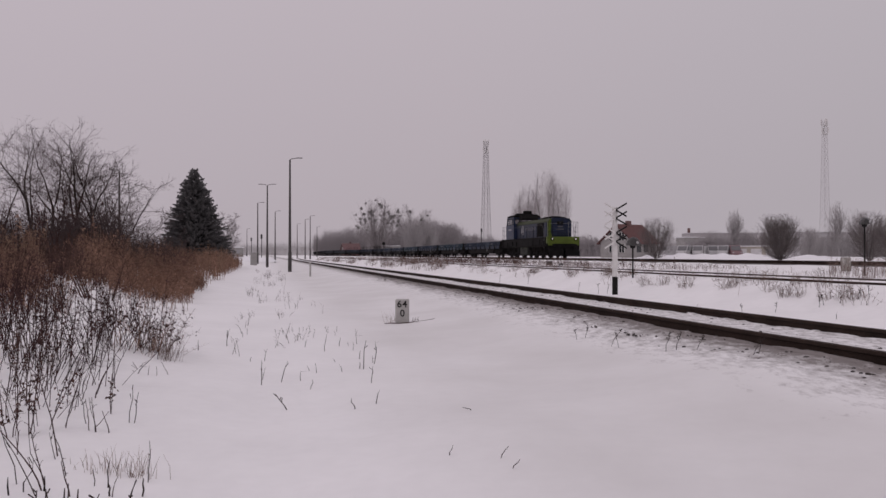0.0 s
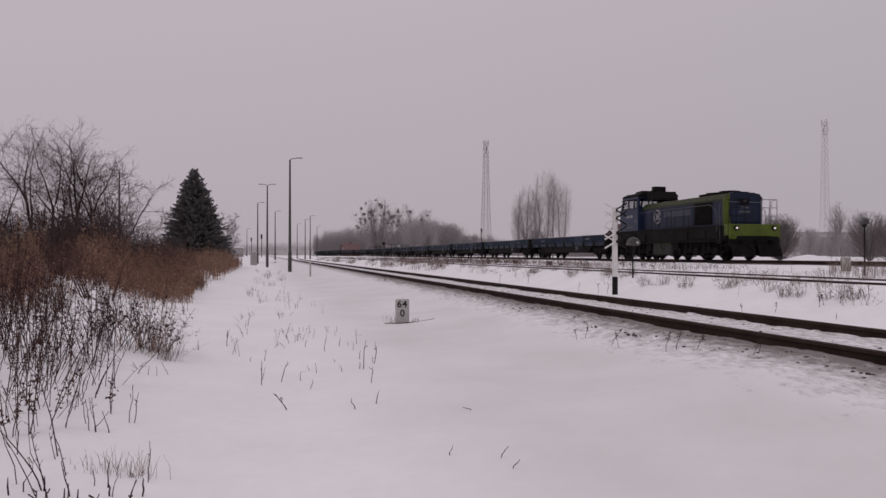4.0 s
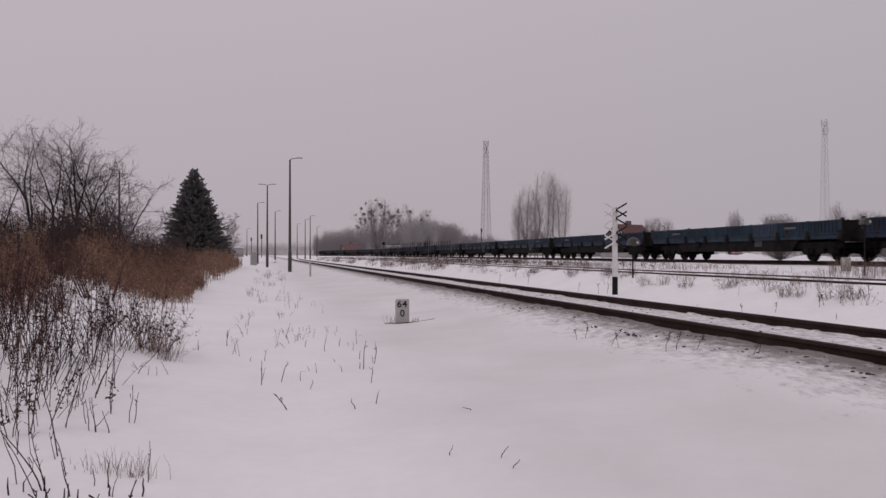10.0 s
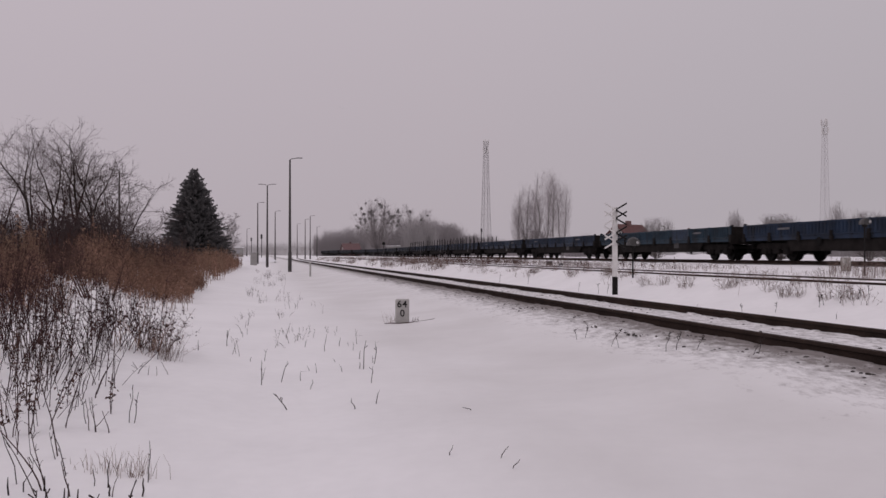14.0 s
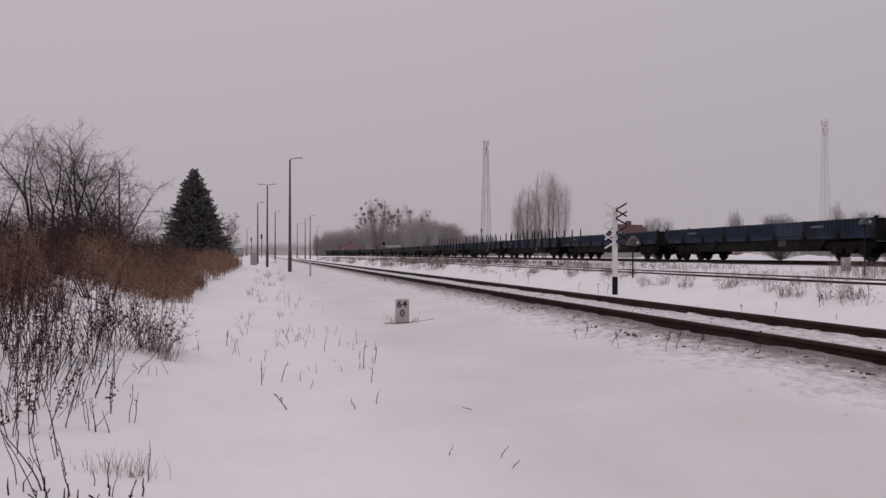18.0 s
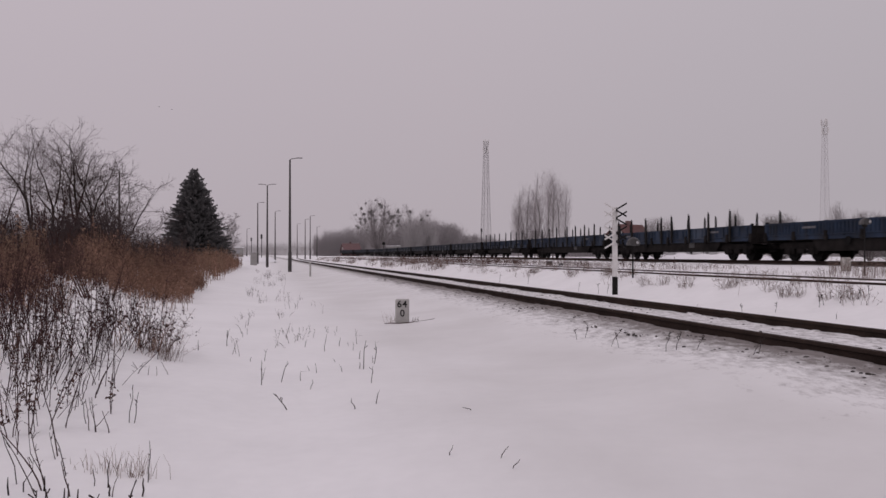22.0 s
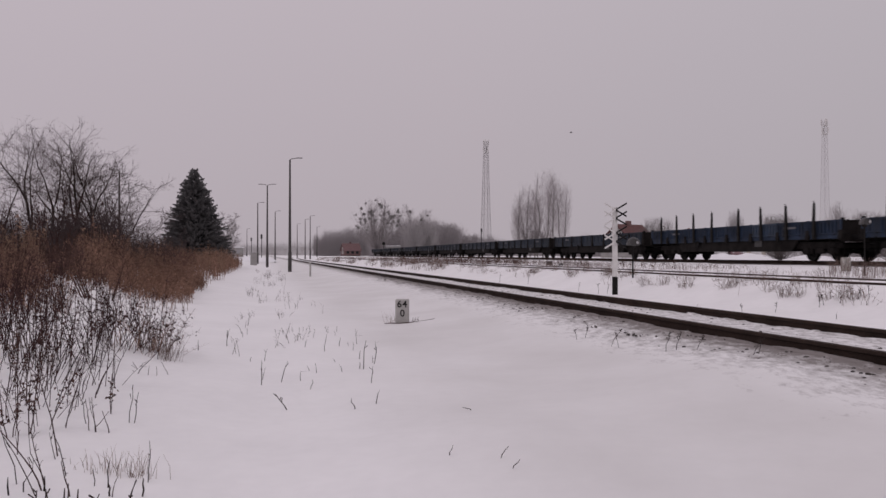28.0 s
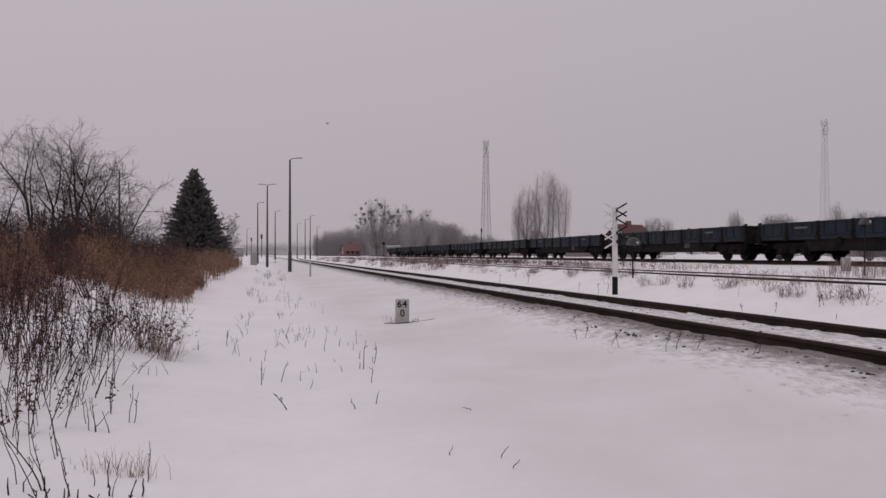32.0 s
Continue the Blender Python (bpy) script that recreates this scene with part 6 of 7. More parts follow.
# bent weeds at the foot of the bank: place, lean, height, withered head
BENT_NEAR = ((-1.98, 4.05, -0.22, 0.32, 0), (-2.0, 4.11, -0.09, 0.29, 0), (-2.17, 4.6, -0.1, 0.46, 0), (-2.41, 5.19, 0.11, 0.35, 0), (-2.48, 5.12, 0.17, 0.37, 1), (-2.68, 6.04, 0.08, 0.24, 0), (-2.63, 6.15, 0.12, 0.25, 0), (-2.31, 5.67, 0.01, 0.25, 1), (-2.26, 5.21, -0.03, 0.2, 0),
             (-2.21, 5.2, -0.04, 0.22, 0), (-2.14, 5.23, -0.05, 0.14, 0), (-2.25, 5.24, 0.1, 0.12, 0), (-2.39, 4.58, -0.01, 0.26, 0), (-2.6, 4.87, -0.04, 0.17, 1), (-2.54, 5.0, 0.06, 0.44, 1), (-1.83, 4.01, -0.05, 0.17, 0), (-1.63, 4.01, 0.03, 0.1, 0), (-2.59, 4.9, 0.06, 0.28, 1), (-2.53, 4.98, 0.01, 0.37, 1))
BENT_FAR = ((-3.76, 8.0, 0.29, 0.93, 0), (-3.7, 8.0, 0.14, 0.72, 1), (-3.57, 7.42, 0.04, 0.62, 1), (-3.03, 6.05, 0.05, 0.54, 1), (-2.92, 5.95, 0.05, 0.51, 1), (-2.87, 5.61, -0.02, 0.47, 1), (-2.81, 5.37, -0.03, 0.46, 1), (-2.83, 7.5, 0.26, 0.26, 0), (-2.71, 7.49, 0.01, 0.09, 0),
            (-2.64, 7.51, 0.0, 0.09, 0), (-2.57, 7.63, -0.07, 0.13, 0), (-3.69, 8.4, 0.16, 0.3, 1), (-3.32, 8.65, 0.42, 0.3, 0), (-3.44, 8.57, 0.3, 0.37, 0), (-3.56, 8.49, 0.29, 0.41, 1), (-3.2, 8.65, 0.41, 0.17, 0), (-3.11, 5.8, 0.06, 0.56, 1), (-3.31, 6.85, 0.15, 0.58, 1))


def bent_weed(x, y, lean, h, head, seed):
    """A bowed stem with thin side twigs and, where it has one, a withered head of curled leaves."""
    rng = random.Random(seed)
    r = rng.uniform(0.0030, 0.0044) * (1.0 if h > 0.2 else 0.8)
    bow, sway = rng.uniform(-0.05, 0.05) * h, rng.uniform(-0.10, 0.10) * h
    pts = [Vector((0, 0, -0.04))]
    for k in range(1, 7):
        f = k / 6
        pts.append(Vector((lean * f + bow * math.sin(f * 3.14) + rng.gauss(0, 0.008) * h, sway * f * f, h * f)))
    ob = single("bent_weed", Shape().tube(pts, [r * (1.15 - 0.6 * k / 6) for k in range(7)], 5), WEED, "dark dry weed with a withered leafy head" if head else "bowed dark dry weed stem in the snow", "weed stalk", "bent weeds on the bank")
    ob.matrix_basis = pose(x, y, ground_z(x, y))
    for k in range(rng.randint(2, 5) if h > 0.15 else 0):
        i = rng.randint(2, 5)
        p = pts[i].lerp(pts[i + 1], rng.random())
        d = Vector((rng.gauss(0, 0.5), rng.gauss(0, 0.4), rng.uniform(0.2, 0.9))).normalized() * h * rng.uniform(0.08, 0.22)
        part("side_twig", Shape().tube([p, p + d * 0.5 + Vector((0, 0, 0.01)), p + d], [r * 0.55, r * 0.45, r * 0.3], 4), WEED, ob)
    if head:
        s = Shape()
        for k in range(26):
            i = rng.choice((2, 3, 3, 4, 4, 5))
            c = pts[i].lerp(pts[i + 1], rng.random()) + Vector((rng.gauss(0, 0.016), rng.gauss(0, 0.016), rng.gauss(0, 0.02)))
            a = Vector((rng.gauss(0, 1), rng.gauss(0, 1), rng.gauss(-0.4, 1))).normalized() * rng.uniform(0.007, 0.019)
            b = a.cross(Vector((rng.gauss(0, 1), rng.gauss(0, 1), rng.gauss(0, 1)))).normalized() * rng.uniform(0.004, 0.010)
            up = a.cross(b).normalized() * 0.004
            v = len(s.v)
            s.v += [tuple(c - a), tuple(c + b + up), tuple(c + a), tuple(c - b + up), tuple(c - up)]
            s.f += [(v, v + 1, v + 4), (v + 1, v + 2, v + 4), (v + 2, v + 3, v + 4), (v + 3, v, v + 4), (v, v + 3, v + 2, v + 1)]
        tagged(part("withered_head", s, LEAF, ob), "curled red-brown dead leaves", kind="stuff")
    return ob


for k, row in enumerate(BENT_NEAR + BENT_FAR):
    bent_weed(*row, 800 + k)
STALKS4 = ((4.3, 13.8, 0.02, 0.12), (4.85, 13.2, -0.02, 0.13), (5.3, 13.0, 0.03, 0.16), (5.85, 12.7, 0.02, 0.18), (5.95, 12.7, -0.04, 0.17), (6.1, 12.5, 0.02, 0.11), (6.32, 12.4, 0.03, 0.15), (6.45, 12.3, -0.02, 0.18), (5.6, 11.6, 0.01, 0.10), (1.88, 27.0, 0.03, 0.30), (2.66, 25.5, 0.02, 0.28), (3.45, 20.7, 0.03, 0.24), (3.67, 19.2, -0.02, 0.26), (3.83, 19.0, 0.04, 0.22))
STUBS = ((-1.83, 3.66, 0.01, 0.13), (-1.76, 3.64, -0.01, 0.15), (-1.72, 3.70, 0.0, 0.14), (-1.70, 3.68, 0.01, 0.17), (-1.63, 3.64, -0.01, 0.16), (-1.56, 3.66, 0.01, 0.14), (-1.64, 4.02, 0.0, 0.06), (-1.47, 3.76, 0.05, 0.17),
         (-1.50, 4.05, 0.01, 0.08), (-1.80, 4.20, 0.0, 0.09), (-1.71, 4.16, 0.01, 0.14), (-2.06, 4.00, 0.05, 0.16), (-1.98, 4.30, -0.07, 0.24), (-2.14, 4.10, -0.1, 0.3))
for k, row in enumerate(STALKS + STALKS2 + STALKS3 + STALKS4 + STUBS):
    stalk(*row, 300 + k)

# ---------- posts, lamps, signs ----------


def lamp_pole(tan, dep, h, arms, label="tall grey lamp pole with a short arm"):
    x, y = bearing(tan, dep)
    t = thing("street_lamp", label, "lamp post", pose(x, y, ground_z(x, y) - 0.05), "yard lamp poles")
    part("pole", Shape().tube([(0, 0, 0), (0, 0, 1.4), (0, 0, 1.45), (0, 0, h)], [0.13, 0.125, 0.10, 0.055], 10), POLE, t)
    for sg in arms:
        arm = part("arm", Shape().tube([(0, 0, h - 0.25), (0, 0, h - 0.02), (sg * 0.12, 0, h + 0.06), (sg * 0.55, 0, h + 0.12)], [0.03, 0.03, 0.028, 0.025], 6), POLE, t)
        part("lamp_head", Shape().box(min(sg * 0.45, sg * 0.85), -0.07, h + 0.09, max(sg * 0.45, sg * 0.85), 0.07, h + 0.14, 0.02), POLE, arm)
    return t


for tan, dep, h, arms in ((-0.1882, 55.5, 7.7, (1,)), (-0.216, 78, 7.9, (-1, 1)), (-0.2278, 104, 7.8, (1,)), (-0.2063, 124, 7.8, (1,)), (-0.241, 222, 7.9, (1,)), (-0.1792, 182, 7.8, (1,)),
                          (-0.1694, 160, 7.8, (1,)), (-0.1632, 147, 7.8, (1,)), (-0.1549, 210, 7.8, (1,)), (-0.398, 68, 7.6, (-1,))):
    lamp_pole(tan, dep, h, arms)


def tower(tan, dep, h, w0, w1, steel=GALV):
    x, y = bearing(tan, dep)
    t = thing("radio_mast", "tall pale lattice mast fading into the haze", "radio mast", pose(x, y, 0.3, 0, 0, 20), "lattice masts")
    s = Shape()
    bays = 22
    for i in range(bays):
        a, b = i / bays, (i + 1) / bays
        wa, wb = w0 + (w1 - w0) * a ** 0.8, w0 + (w1 - w0) * b ** 0.8
        ca = [Vector((sx * wa / 2, sy * wa / 2, a * h)) for sx, sy in ((-1, -1), (1, -1), (1, 1), (-1, 1))]
        cb = [Vector((sx * wb / 2, sy * wb / 2, b * h)) for sx, sy in ((-1, -1), (1, -1), (1, 1), (-1, 1))]
        for j in range(4):
            s.tube([ca[j], cb[j]], 0.075, 4, False)
            s.tube([ca[j], cb[(j + 1) % 4]], 0.032, 3, False)
            s.tube([ca[(j + 1) % 4], cb[j]], 0.032, 3, False)
            s.tube([cb[j], cb[(j + 1) % 4]], 0.03, 3, False)
    part("lattice", s, steel, t)
    for z, rr in ((h * 0.90, 0.9), (h * 0.965, 1.0)):
        part("platform", Shape().lathe([(rr, z), (rr, z + 0.15)], (0, 0, 0), "z", 10), WHITE, t)
    for k in range(6):
        a = k * 1.047
        z = h * (0.91 if k % 2 else 0.975)
        part("antenna", Shape().box(math.cos(a) * 0.95 - 0.16, math.sin(a) * 0.95 - 0.16, z, math.cos(a) * 0.95 + 0.16, math.sin(a) * 0.95 + 0.16, z + 1.6, 0.04), WHITE, t)
    return t


tower(0.0528, 280, 39.5, 3.3, 1.1, GALVDARK)
tower(0.4695, 240, 40.0, 2.4, 0.9)

# crossing sign on a white post
x, y = 3.845, 18.2
SIGN = thing("crossing_sign", "white concrete post with black foot and crossed warning slats", "railway sign", pose(x, y, ground_z(x, y) - 0.02, 0, 0, 0))
part("post", Shape().box(-0.052, -0.055, 0.41, 0.052, 0.055, 1.97, 0.012), WHITE, SIGN, "white painted post")
part("post_foot", Shape().box(-0.054, -0.057, 0.0, 0.054, 0.057, 0.41, 0.012), INK, SIGN, "black painted foot")
for k, z in enumerate((1.905, 1.72, 1.39, 1.195)):
    for d in (-1, 1):
        yy = -0.074 - (0.024 if d > 0 else 0)
        for sg, m in ((-1, WHITE), (1, INK)):
            s = Shape()
            s.prism([(0, -0.019), (sg * 0.245, sg * d * 0.145 - 0.019), (sg * 0.245, sg * d * 0.145 + 0.019), (0, 0.019)], yy - 0.011, yy + 0.011)
            ob = part("slat_half", s, m, SIGN, "white slat half" if sg < 0 else "black slat half")
            ob.location.z = z

# distance stone with its figures


def figures(text, size, depth, material, parent, at):
    c = bpy.data.curves.new("figures", "FONT")
    c.body, c.size, c.align_x, c.align_y, c.extrude, c.offset, c.space_character = text, size, "CENTER", "CENTER", depth, 0.002, 1.12
    tmp = bpy.data.objects.new("figures", c)
    scene.collection.objects.link(tmp)
    me = bpy.data.meshes.new_from_object(tmp.evaluated_get(bpy.context.evaluated_depsgraph_get()))
    bpy.data.objects.remove(tmp)
    bpy.data.curves.remove(c)
    me.materials.clear()
    me.materials.append(material)
    ob = new("figures", me)
    ob.parent = parent
    ob.matrix_basis = at
    return ob


x, y = -0.703, 14.06
STONE64 = thing("distance_stone", "small white concrete distance stone with black figures", "kilometre post", pose(x, y, ground_z(x, y) - 0.04, 0, 0, 0))
part("stone", Shape().box(-0.118, -0.07, 0, 0.118, 0.07, 0.465, 0.014), CONCRETE, STONE64)
# dark stem added where the snow hollow's edge is only in shade
single("lying_stem", Shape().tube([(-0.38, -0.10, 0.015), (-0.12, -0.14, 0.02), (0.16, -0.06, 0.035), (0.34, 0.02, 0.06), (0.48, 0.05, 0.09)], [0.006, 0.009, 0.008, 0.006, 0.003], 6), WEED, "dark stem standing in for the shaded edge of a snow hollow by the distance stone", "weed stalk", at=pose(x + 0.08, y, ground_z(x, y)))
figures("64", 0.165, 0.002, INK, STONE64, pose(0, -0.073, 0.378, 90, 0, 0))
figures("0", 0.165, 0.002, INK, STONE64, pose(0.005, -0.073, 0.222, 90, 0, 0))


def shunt_signal(x, y, h, r, name="shunting_signal"):
    t = thing(name, "small hooded railway signal on a thin dark pole", "railway signal", pose(x, y, ground_z(x, y) - 0.03), "hooded signals")
    part("pole", Shape().tube([(0, 0, 0), (0, 0, h)], 0.021, 8), INK, t)
    rim = [(math.cos(w) * r, -r * 0.45, h + 0.01 + math.sin(w) * r * 1.02) for w in [math.pi * k / 12 for k in range(13)]]
    part("hood_rim", Shape().tube(rim, 0.012, 5), GREY, t, "pale rim of the hood")
    s = Shape()
    s.lathe([(r, h - 0.02), (r * 0.98, h + 0.04), (r * 0.80, h + r * 0.62), (r * 0.45, h + r * 0.95), (0.02, h + r * 1.05)], (0, 0, 0), "z", 18)
    part("hood", s, HOODGREY, t, "pale grey dome hood")
    part("face_plate", Shape().lathe([(r * 0.55, -r * 0.93), (r * 0.55, -r * 0.98)], (-r * 0.1, 0, h + r * 0.3), "y", 14), SHADE, t, "dark round face")
    part("lamp_body", Shape().lathe([(0.06, h - 0.09), (0.075, h - 0.02)], (0, 0, 0), "z", 10), INK, t)
    part("lens", Shape().lathe([(0.035, -r * 0.98), (0.03, -r * 0.98 - 0.02)], (r * 0.5, 0, h + 0.05), "y", 10), DIRTYWHITE, t, "small pale lens")
    return t


shunt_signal(4.80, 20.58, 0.87, 0.165)
shunt_signal(11.40, 22.0, 1.42, 0.145)
x, y = 12.94, 26.14
single("cable_marker", Shape().box(-0.13, -0.11, -0.05, 0.13, 0.11, 0.44, 0.03), OLDSTONE, "squat weathered concrete marker beside the main track", "marker post", at=pose(x, y, ground_z(x, y), 0, 0, 12))
for x, y, wd, h in ((5.63, 43.1, 0.26, 0.22), (4.80, 54.0, 0.28, 0.22)):
    t = thing("switch_box", "low grey trackside box in the snow", "trackside box", pose(x, y, ground_z(x, y) - 0.03), "trackside boxes")
    part("box", Shape().box(-wd / 2, -0.2, 0, wd / 2, 0.2, h, 0.02), SHADE, t)
    part("lid", Shape().box(-wd / 2 - 0.02, -0.22, h, wd / 2 + 0.02, 0.22, h + 0.03, 0.01), SHADE, t)
x, y = 4.59, 31.6
single("switch_lever", Shape().tube([(-0.10, 0, 0), (-0.08, 0, 0.10), (0.02, 0, 0.14), (0.08, 0, 0.08)], 0.03, 6).box(-0.14, -0.1, -0.03, -0.02, 0.1, 0.04, 0.01), INK, "bent black iron point lever", "lever", at=pose(x, y, ground_z(x, y)))
x, y = -7.14, 43.8
single("marker_post", Shape().tube([(0, 0, -0.05), (0, 0, 0.72)], [0.05, 0.045], 8).box(-0.06, -0.05, 0.70, 0.06, 0.05, 0.78, 0.02), CONCRETE, "short pale concrete post in the snow", "marker post", at=pose(x, y, ground_z(x, y)))
x, y = -20.7, 89.0
t = thing("relay_cabinet", "pale grey trackside relay cabinet", "cabinet", pose(x, y, ground_z(x, y) - 0.03, 0, 0, 10))
part("body", Shape().box(-0.34, -0.3, 0.1, 0.34, 0.3, 1.35, 0.02), PLASTER, t)
part("door", Shape().box(-0.29, -0.325, 0.18, 0.29, -0.303, 1.28, 0.01), PLASTER, t)
part("base", Shape().box(-0.36, -0.32, 0, 0.36, 0.32, 0.1, 0.01), CONCRETE, t)
part("cap", Shape().box(-0.39, -0.35, 1.35, 0.39, 0.35, 1.42, 0.015), PLASTER, t)


def light_signal(tan, dep, h, disc, label):
    x, y = bearing(tan, dep)
    t = thing("railway_signal", label, "railway signal", pose(x, y, ground_z(x, y) - 0.03), "mast signals")
    part("mast", Shape().tube([(0, 0, 0), (0, 0, h)], 0.07, 8), SHADE, t)
    if disc:
        part("disc", Shape().lathe([(0.02, -0.10), (disc, -0.09), (disc, -0.06), (0.02, -0.05)], (0, 0, h), "y", 20), INK, t, "round black signal disc")
    else:
        part("head", Shape().box(-0.17, -0.2, h - 0.8, 0.17, -0.02, h, 0.05), SHADE, t)
        for z in (h - 0.65, h - 0.25):
            part("lamp_visor", Shape().lathe([(0.10, -0.32), (0.11, -0.2)], (0, 0, z), "y", 10), INK, t)
    return t


light_signal(-0.0729, 165, 2.75, 0.33, "mast signal with a round black disc")
light_signal(-0.2229, 150, 5.0, 0, "grey mast signal with a dark lamp head")
light_signal(-0.2354, 190, 5.0, 0, "grey mast signal with a dark lamp head")
light_signal(0.0472, 170, 6.0, 0, "grey mast signal with a dark lamp head")

# house beyond the train
def house(tan, dep, turn, lx, ly, wall_h, ridge_h, wall_m, roof_m, name, label, chimney=True, windows=2):
    x, y = bearing(tan, dep)
    t = thing(name, label, "house", pose(x, y, ground_z(x, y) - 0.05, 0, 0, turn))
    s = Shape()
    s.prism([(-ly / 2, 0), (ly / 2, 0), (ly / 2, wall_h), (0, ridge_h - 0.15), (-ly / 2, wall_h)], -lx / 2, lx / 2, "x")
    part("wall", s, wall_m, t)
    slope = math.atan2(ridge_h - wall_h, ly / 2)
    for sg in (-1, 1):
        e = ly / 2 + 0.45
        zb = ridge_h - e * math.tan(slope)
        s = Shape()
        s.prism([(0, ridge_h), (sg * e, zb), (sg * e, zb + 0.18), (0, ridge_h + 0.20)], -lx / 2 - 0.4, lx / 2 + 0.4, "x")
        part("roof", s, roof_m, t)
    if chimney:
        part("chimney", Shape().box(-0.5, -0.35, ridge_h - 0.5, 0.2, 0.35, ridge_h + 0.75, 0.03), BRICKRED, t)
    for sg in (-1, 1):
        for k in range(windows):
            yw = (k - (windows - 1) / 2) * 1.9
            for z in (0.9,) + ((wall_h + 0.25,) if ridge_h > 4.5 and abs(yw) < 1.2 else ()):
                wdw = part("window", Shape().box(sg * lx / 2 - 0.06, yw - 0.5, z, sg * lx / 2 + 0.06, yw + 0.5, z + 1.2, 0.02), DARKGLASS, t)
                part("window_frame", Shape().box(sg * lx / 2 - 0.07, yw - 0.56, z - 0.06, sg * lx / 2 + 0.07, yw - 0.48, z + 1.26).box(sg * lx / 2 - 0.07, yw + 0.48, z - 0.06, sg * lx / 2 + 0.07, yw + 0.56, z + 1.26).box(sg * lx / 2 - 0.07, yw - 0.04, z, sg * lx / 2 + 0.07, yw + 0.04, z + 1.2), WHITE, wdw)
    for sg in (-1, 1):
        for k in range(3):
            xw = (k - 1) * lx / 3.4
            part("window", Shape().box(xw - 0.55, sg * ly / 2 - 0.05, 0.9, xw + 0.55, sg * ly / 2 + 0.05, 2.1, 0.02), DARKGLASS, t)
    return t


house(0.2285, 128, 40, 6.0, 6.4, 2.5, 5.1, PLASTER, ROOFRED, "house", "small plastered house with a red tiled roof")
house(-0.1135, 350, 20, 7.0, 7.0, 2.4, 5.2, BRICKRED, ROOFFAR, "brick_house", "small red brick house among grey trees")


def hall(tan, dep, turn, lx, ly, h, wall_m, name, label, bays=8, snow=True, door=False):
    """A long low building with a flat snowy roof."""
    x, y = bearing(tan, dep)
    t = thing(name, label, "building", pose(x, y, ground_z(x, y) - 0.05, 0, 0, turn))
    part("wall", Shape().box(-lx / 2, -ly / 2, 0, lx / 2, ly / 2, h), wall_m, t)
    part("roof", Shape().box(-lx / 2 - 0.25, -ly / 2 - 0.25, h, lx / 2 + 0.25, ly / 2 + 0.25, h + 0.16, 0.03), BANK_SNOW if snow else SHEET, t, "snow-covered flat roof" if snow else "")
    for k in range(bays):
        xw = -lx / 2 + (k + 0.5) * lx / bays
        w = lx / bays * 0.28
        if door:
            part("garage_door", Shape().box(xw - w * 1.3, -ly / 2 - 0.04, 0.05, xw + w * 1.3, -ly / 2 + 0.02, h * 0.8, 0.01), SHEET, t)
        else:
            part("window", Shape().box(xw - w, -ly / 2 - 0.04, h * 0.42, xw + w, -ly / 2 + 0.02, h * 0.78, 0.01), FARGLASS, t)
    return t


hall(0.346, 235, -4, 22, 10, 6.6, DEPOT, "depot_hall", "long grey flat-roofed depot hall in the haze", 9, False)
part("chimney", Shape().box(-10.6, -1, 6.7, -9.9, -0.3, 8.2, 0.03), BRICKRED, bpy.data.objects["depot_hall"])
hall(0.480, 215, 3, 36, 12, 6.2, SHEET, "grey_hall", "long grey sheet-metal hall behind the trees", 11, False)
hall(0.3805, 150, -3, 8.0, 4, 2.0, PLASTER2, "garage_row", "low pale garage row with snow on the roof", 3, True, True)
hall(-0.2555, 190, 8, 3.2, 4, 2.4, PLASTER, "small_hut", "small grey hut beyond the bank", 2, True)
hall(0.303, 215, 5, 5, 6, 5.0, PLASTER, "pale_house", "small pale house with snowy roof in the haze", 2, True)


def van(tan, dep, turn, paint=VAN, label="white van parked on the snow beyond the tracks"):
    """A parked van: body, windscreen, side windows, wheels."""
    x, y = bearing(tan, dep)
    t = thing("parked_van", label, "van", pose(x, y, ground_z(x, y), 0, 0, turn), "parked vans")
    s = Shape()
    s.prism([(-2.4, 0.35), (2.35, 0.35), (2.45, 0.7), (2.35, 1.05), (1.75, 1.25), (1.15, 2.05), (0.9, 2.15), (-2.25, 2.15), (-2.42, 2.0)], -0.92, 0.92)
    part("body", s, paint, t)
    s = Shape()
    s.prism([(1.80, 1.27), (1.22, 2.03), (1.16, 2.01), (1.72, 1.25)], -0.80, 0.80)
    part("windscreen", s, VANGLASS, t, at=pose(0.03, 0, 0.01))
    for sg in (-1, 1):
        part("side_window", Shape().prism([(0.25, 1.3), (1.55, 1.3), (1.08, 1.95), (0.25, 1.95)], sg * 0.925 - 0.006, sg * 0.925 + 0.006), VANGLASS, t)
        for xw in (-1.55, 1.55):
            part("wheel", Shape().lathe([(0.15, -0.1), (0.32, -0.1), (0.33, 0), (0.32, 0.1), (0.15, 0.1)], (xw, sg * 0.82, 0.33), "y", 16), INK, t)
    part("rear_window", Shape().box(-2.44, -0.6, 1.3, -2.40, 0.6, 1.9), VANGLASS, t)
    for y in (-0.7, 0.7):
        part("headlight", Shape().box(2.36, y - 0.14, 0.78, 2.44, y + 0.14, 0.95, 0.02), DIRTYWHITE, t)
    return t


for tan, dep, turn in ((0.2972, 150, 236), (0.3135, 151, 250), (0.3300, 152, 262), (0.3455, 149, 244), (0.2735, 152, 185)):
    van(tan, dep, turn)
van(0.3565, 148, 268, FARRED, "dark red van parked beside the white vans")


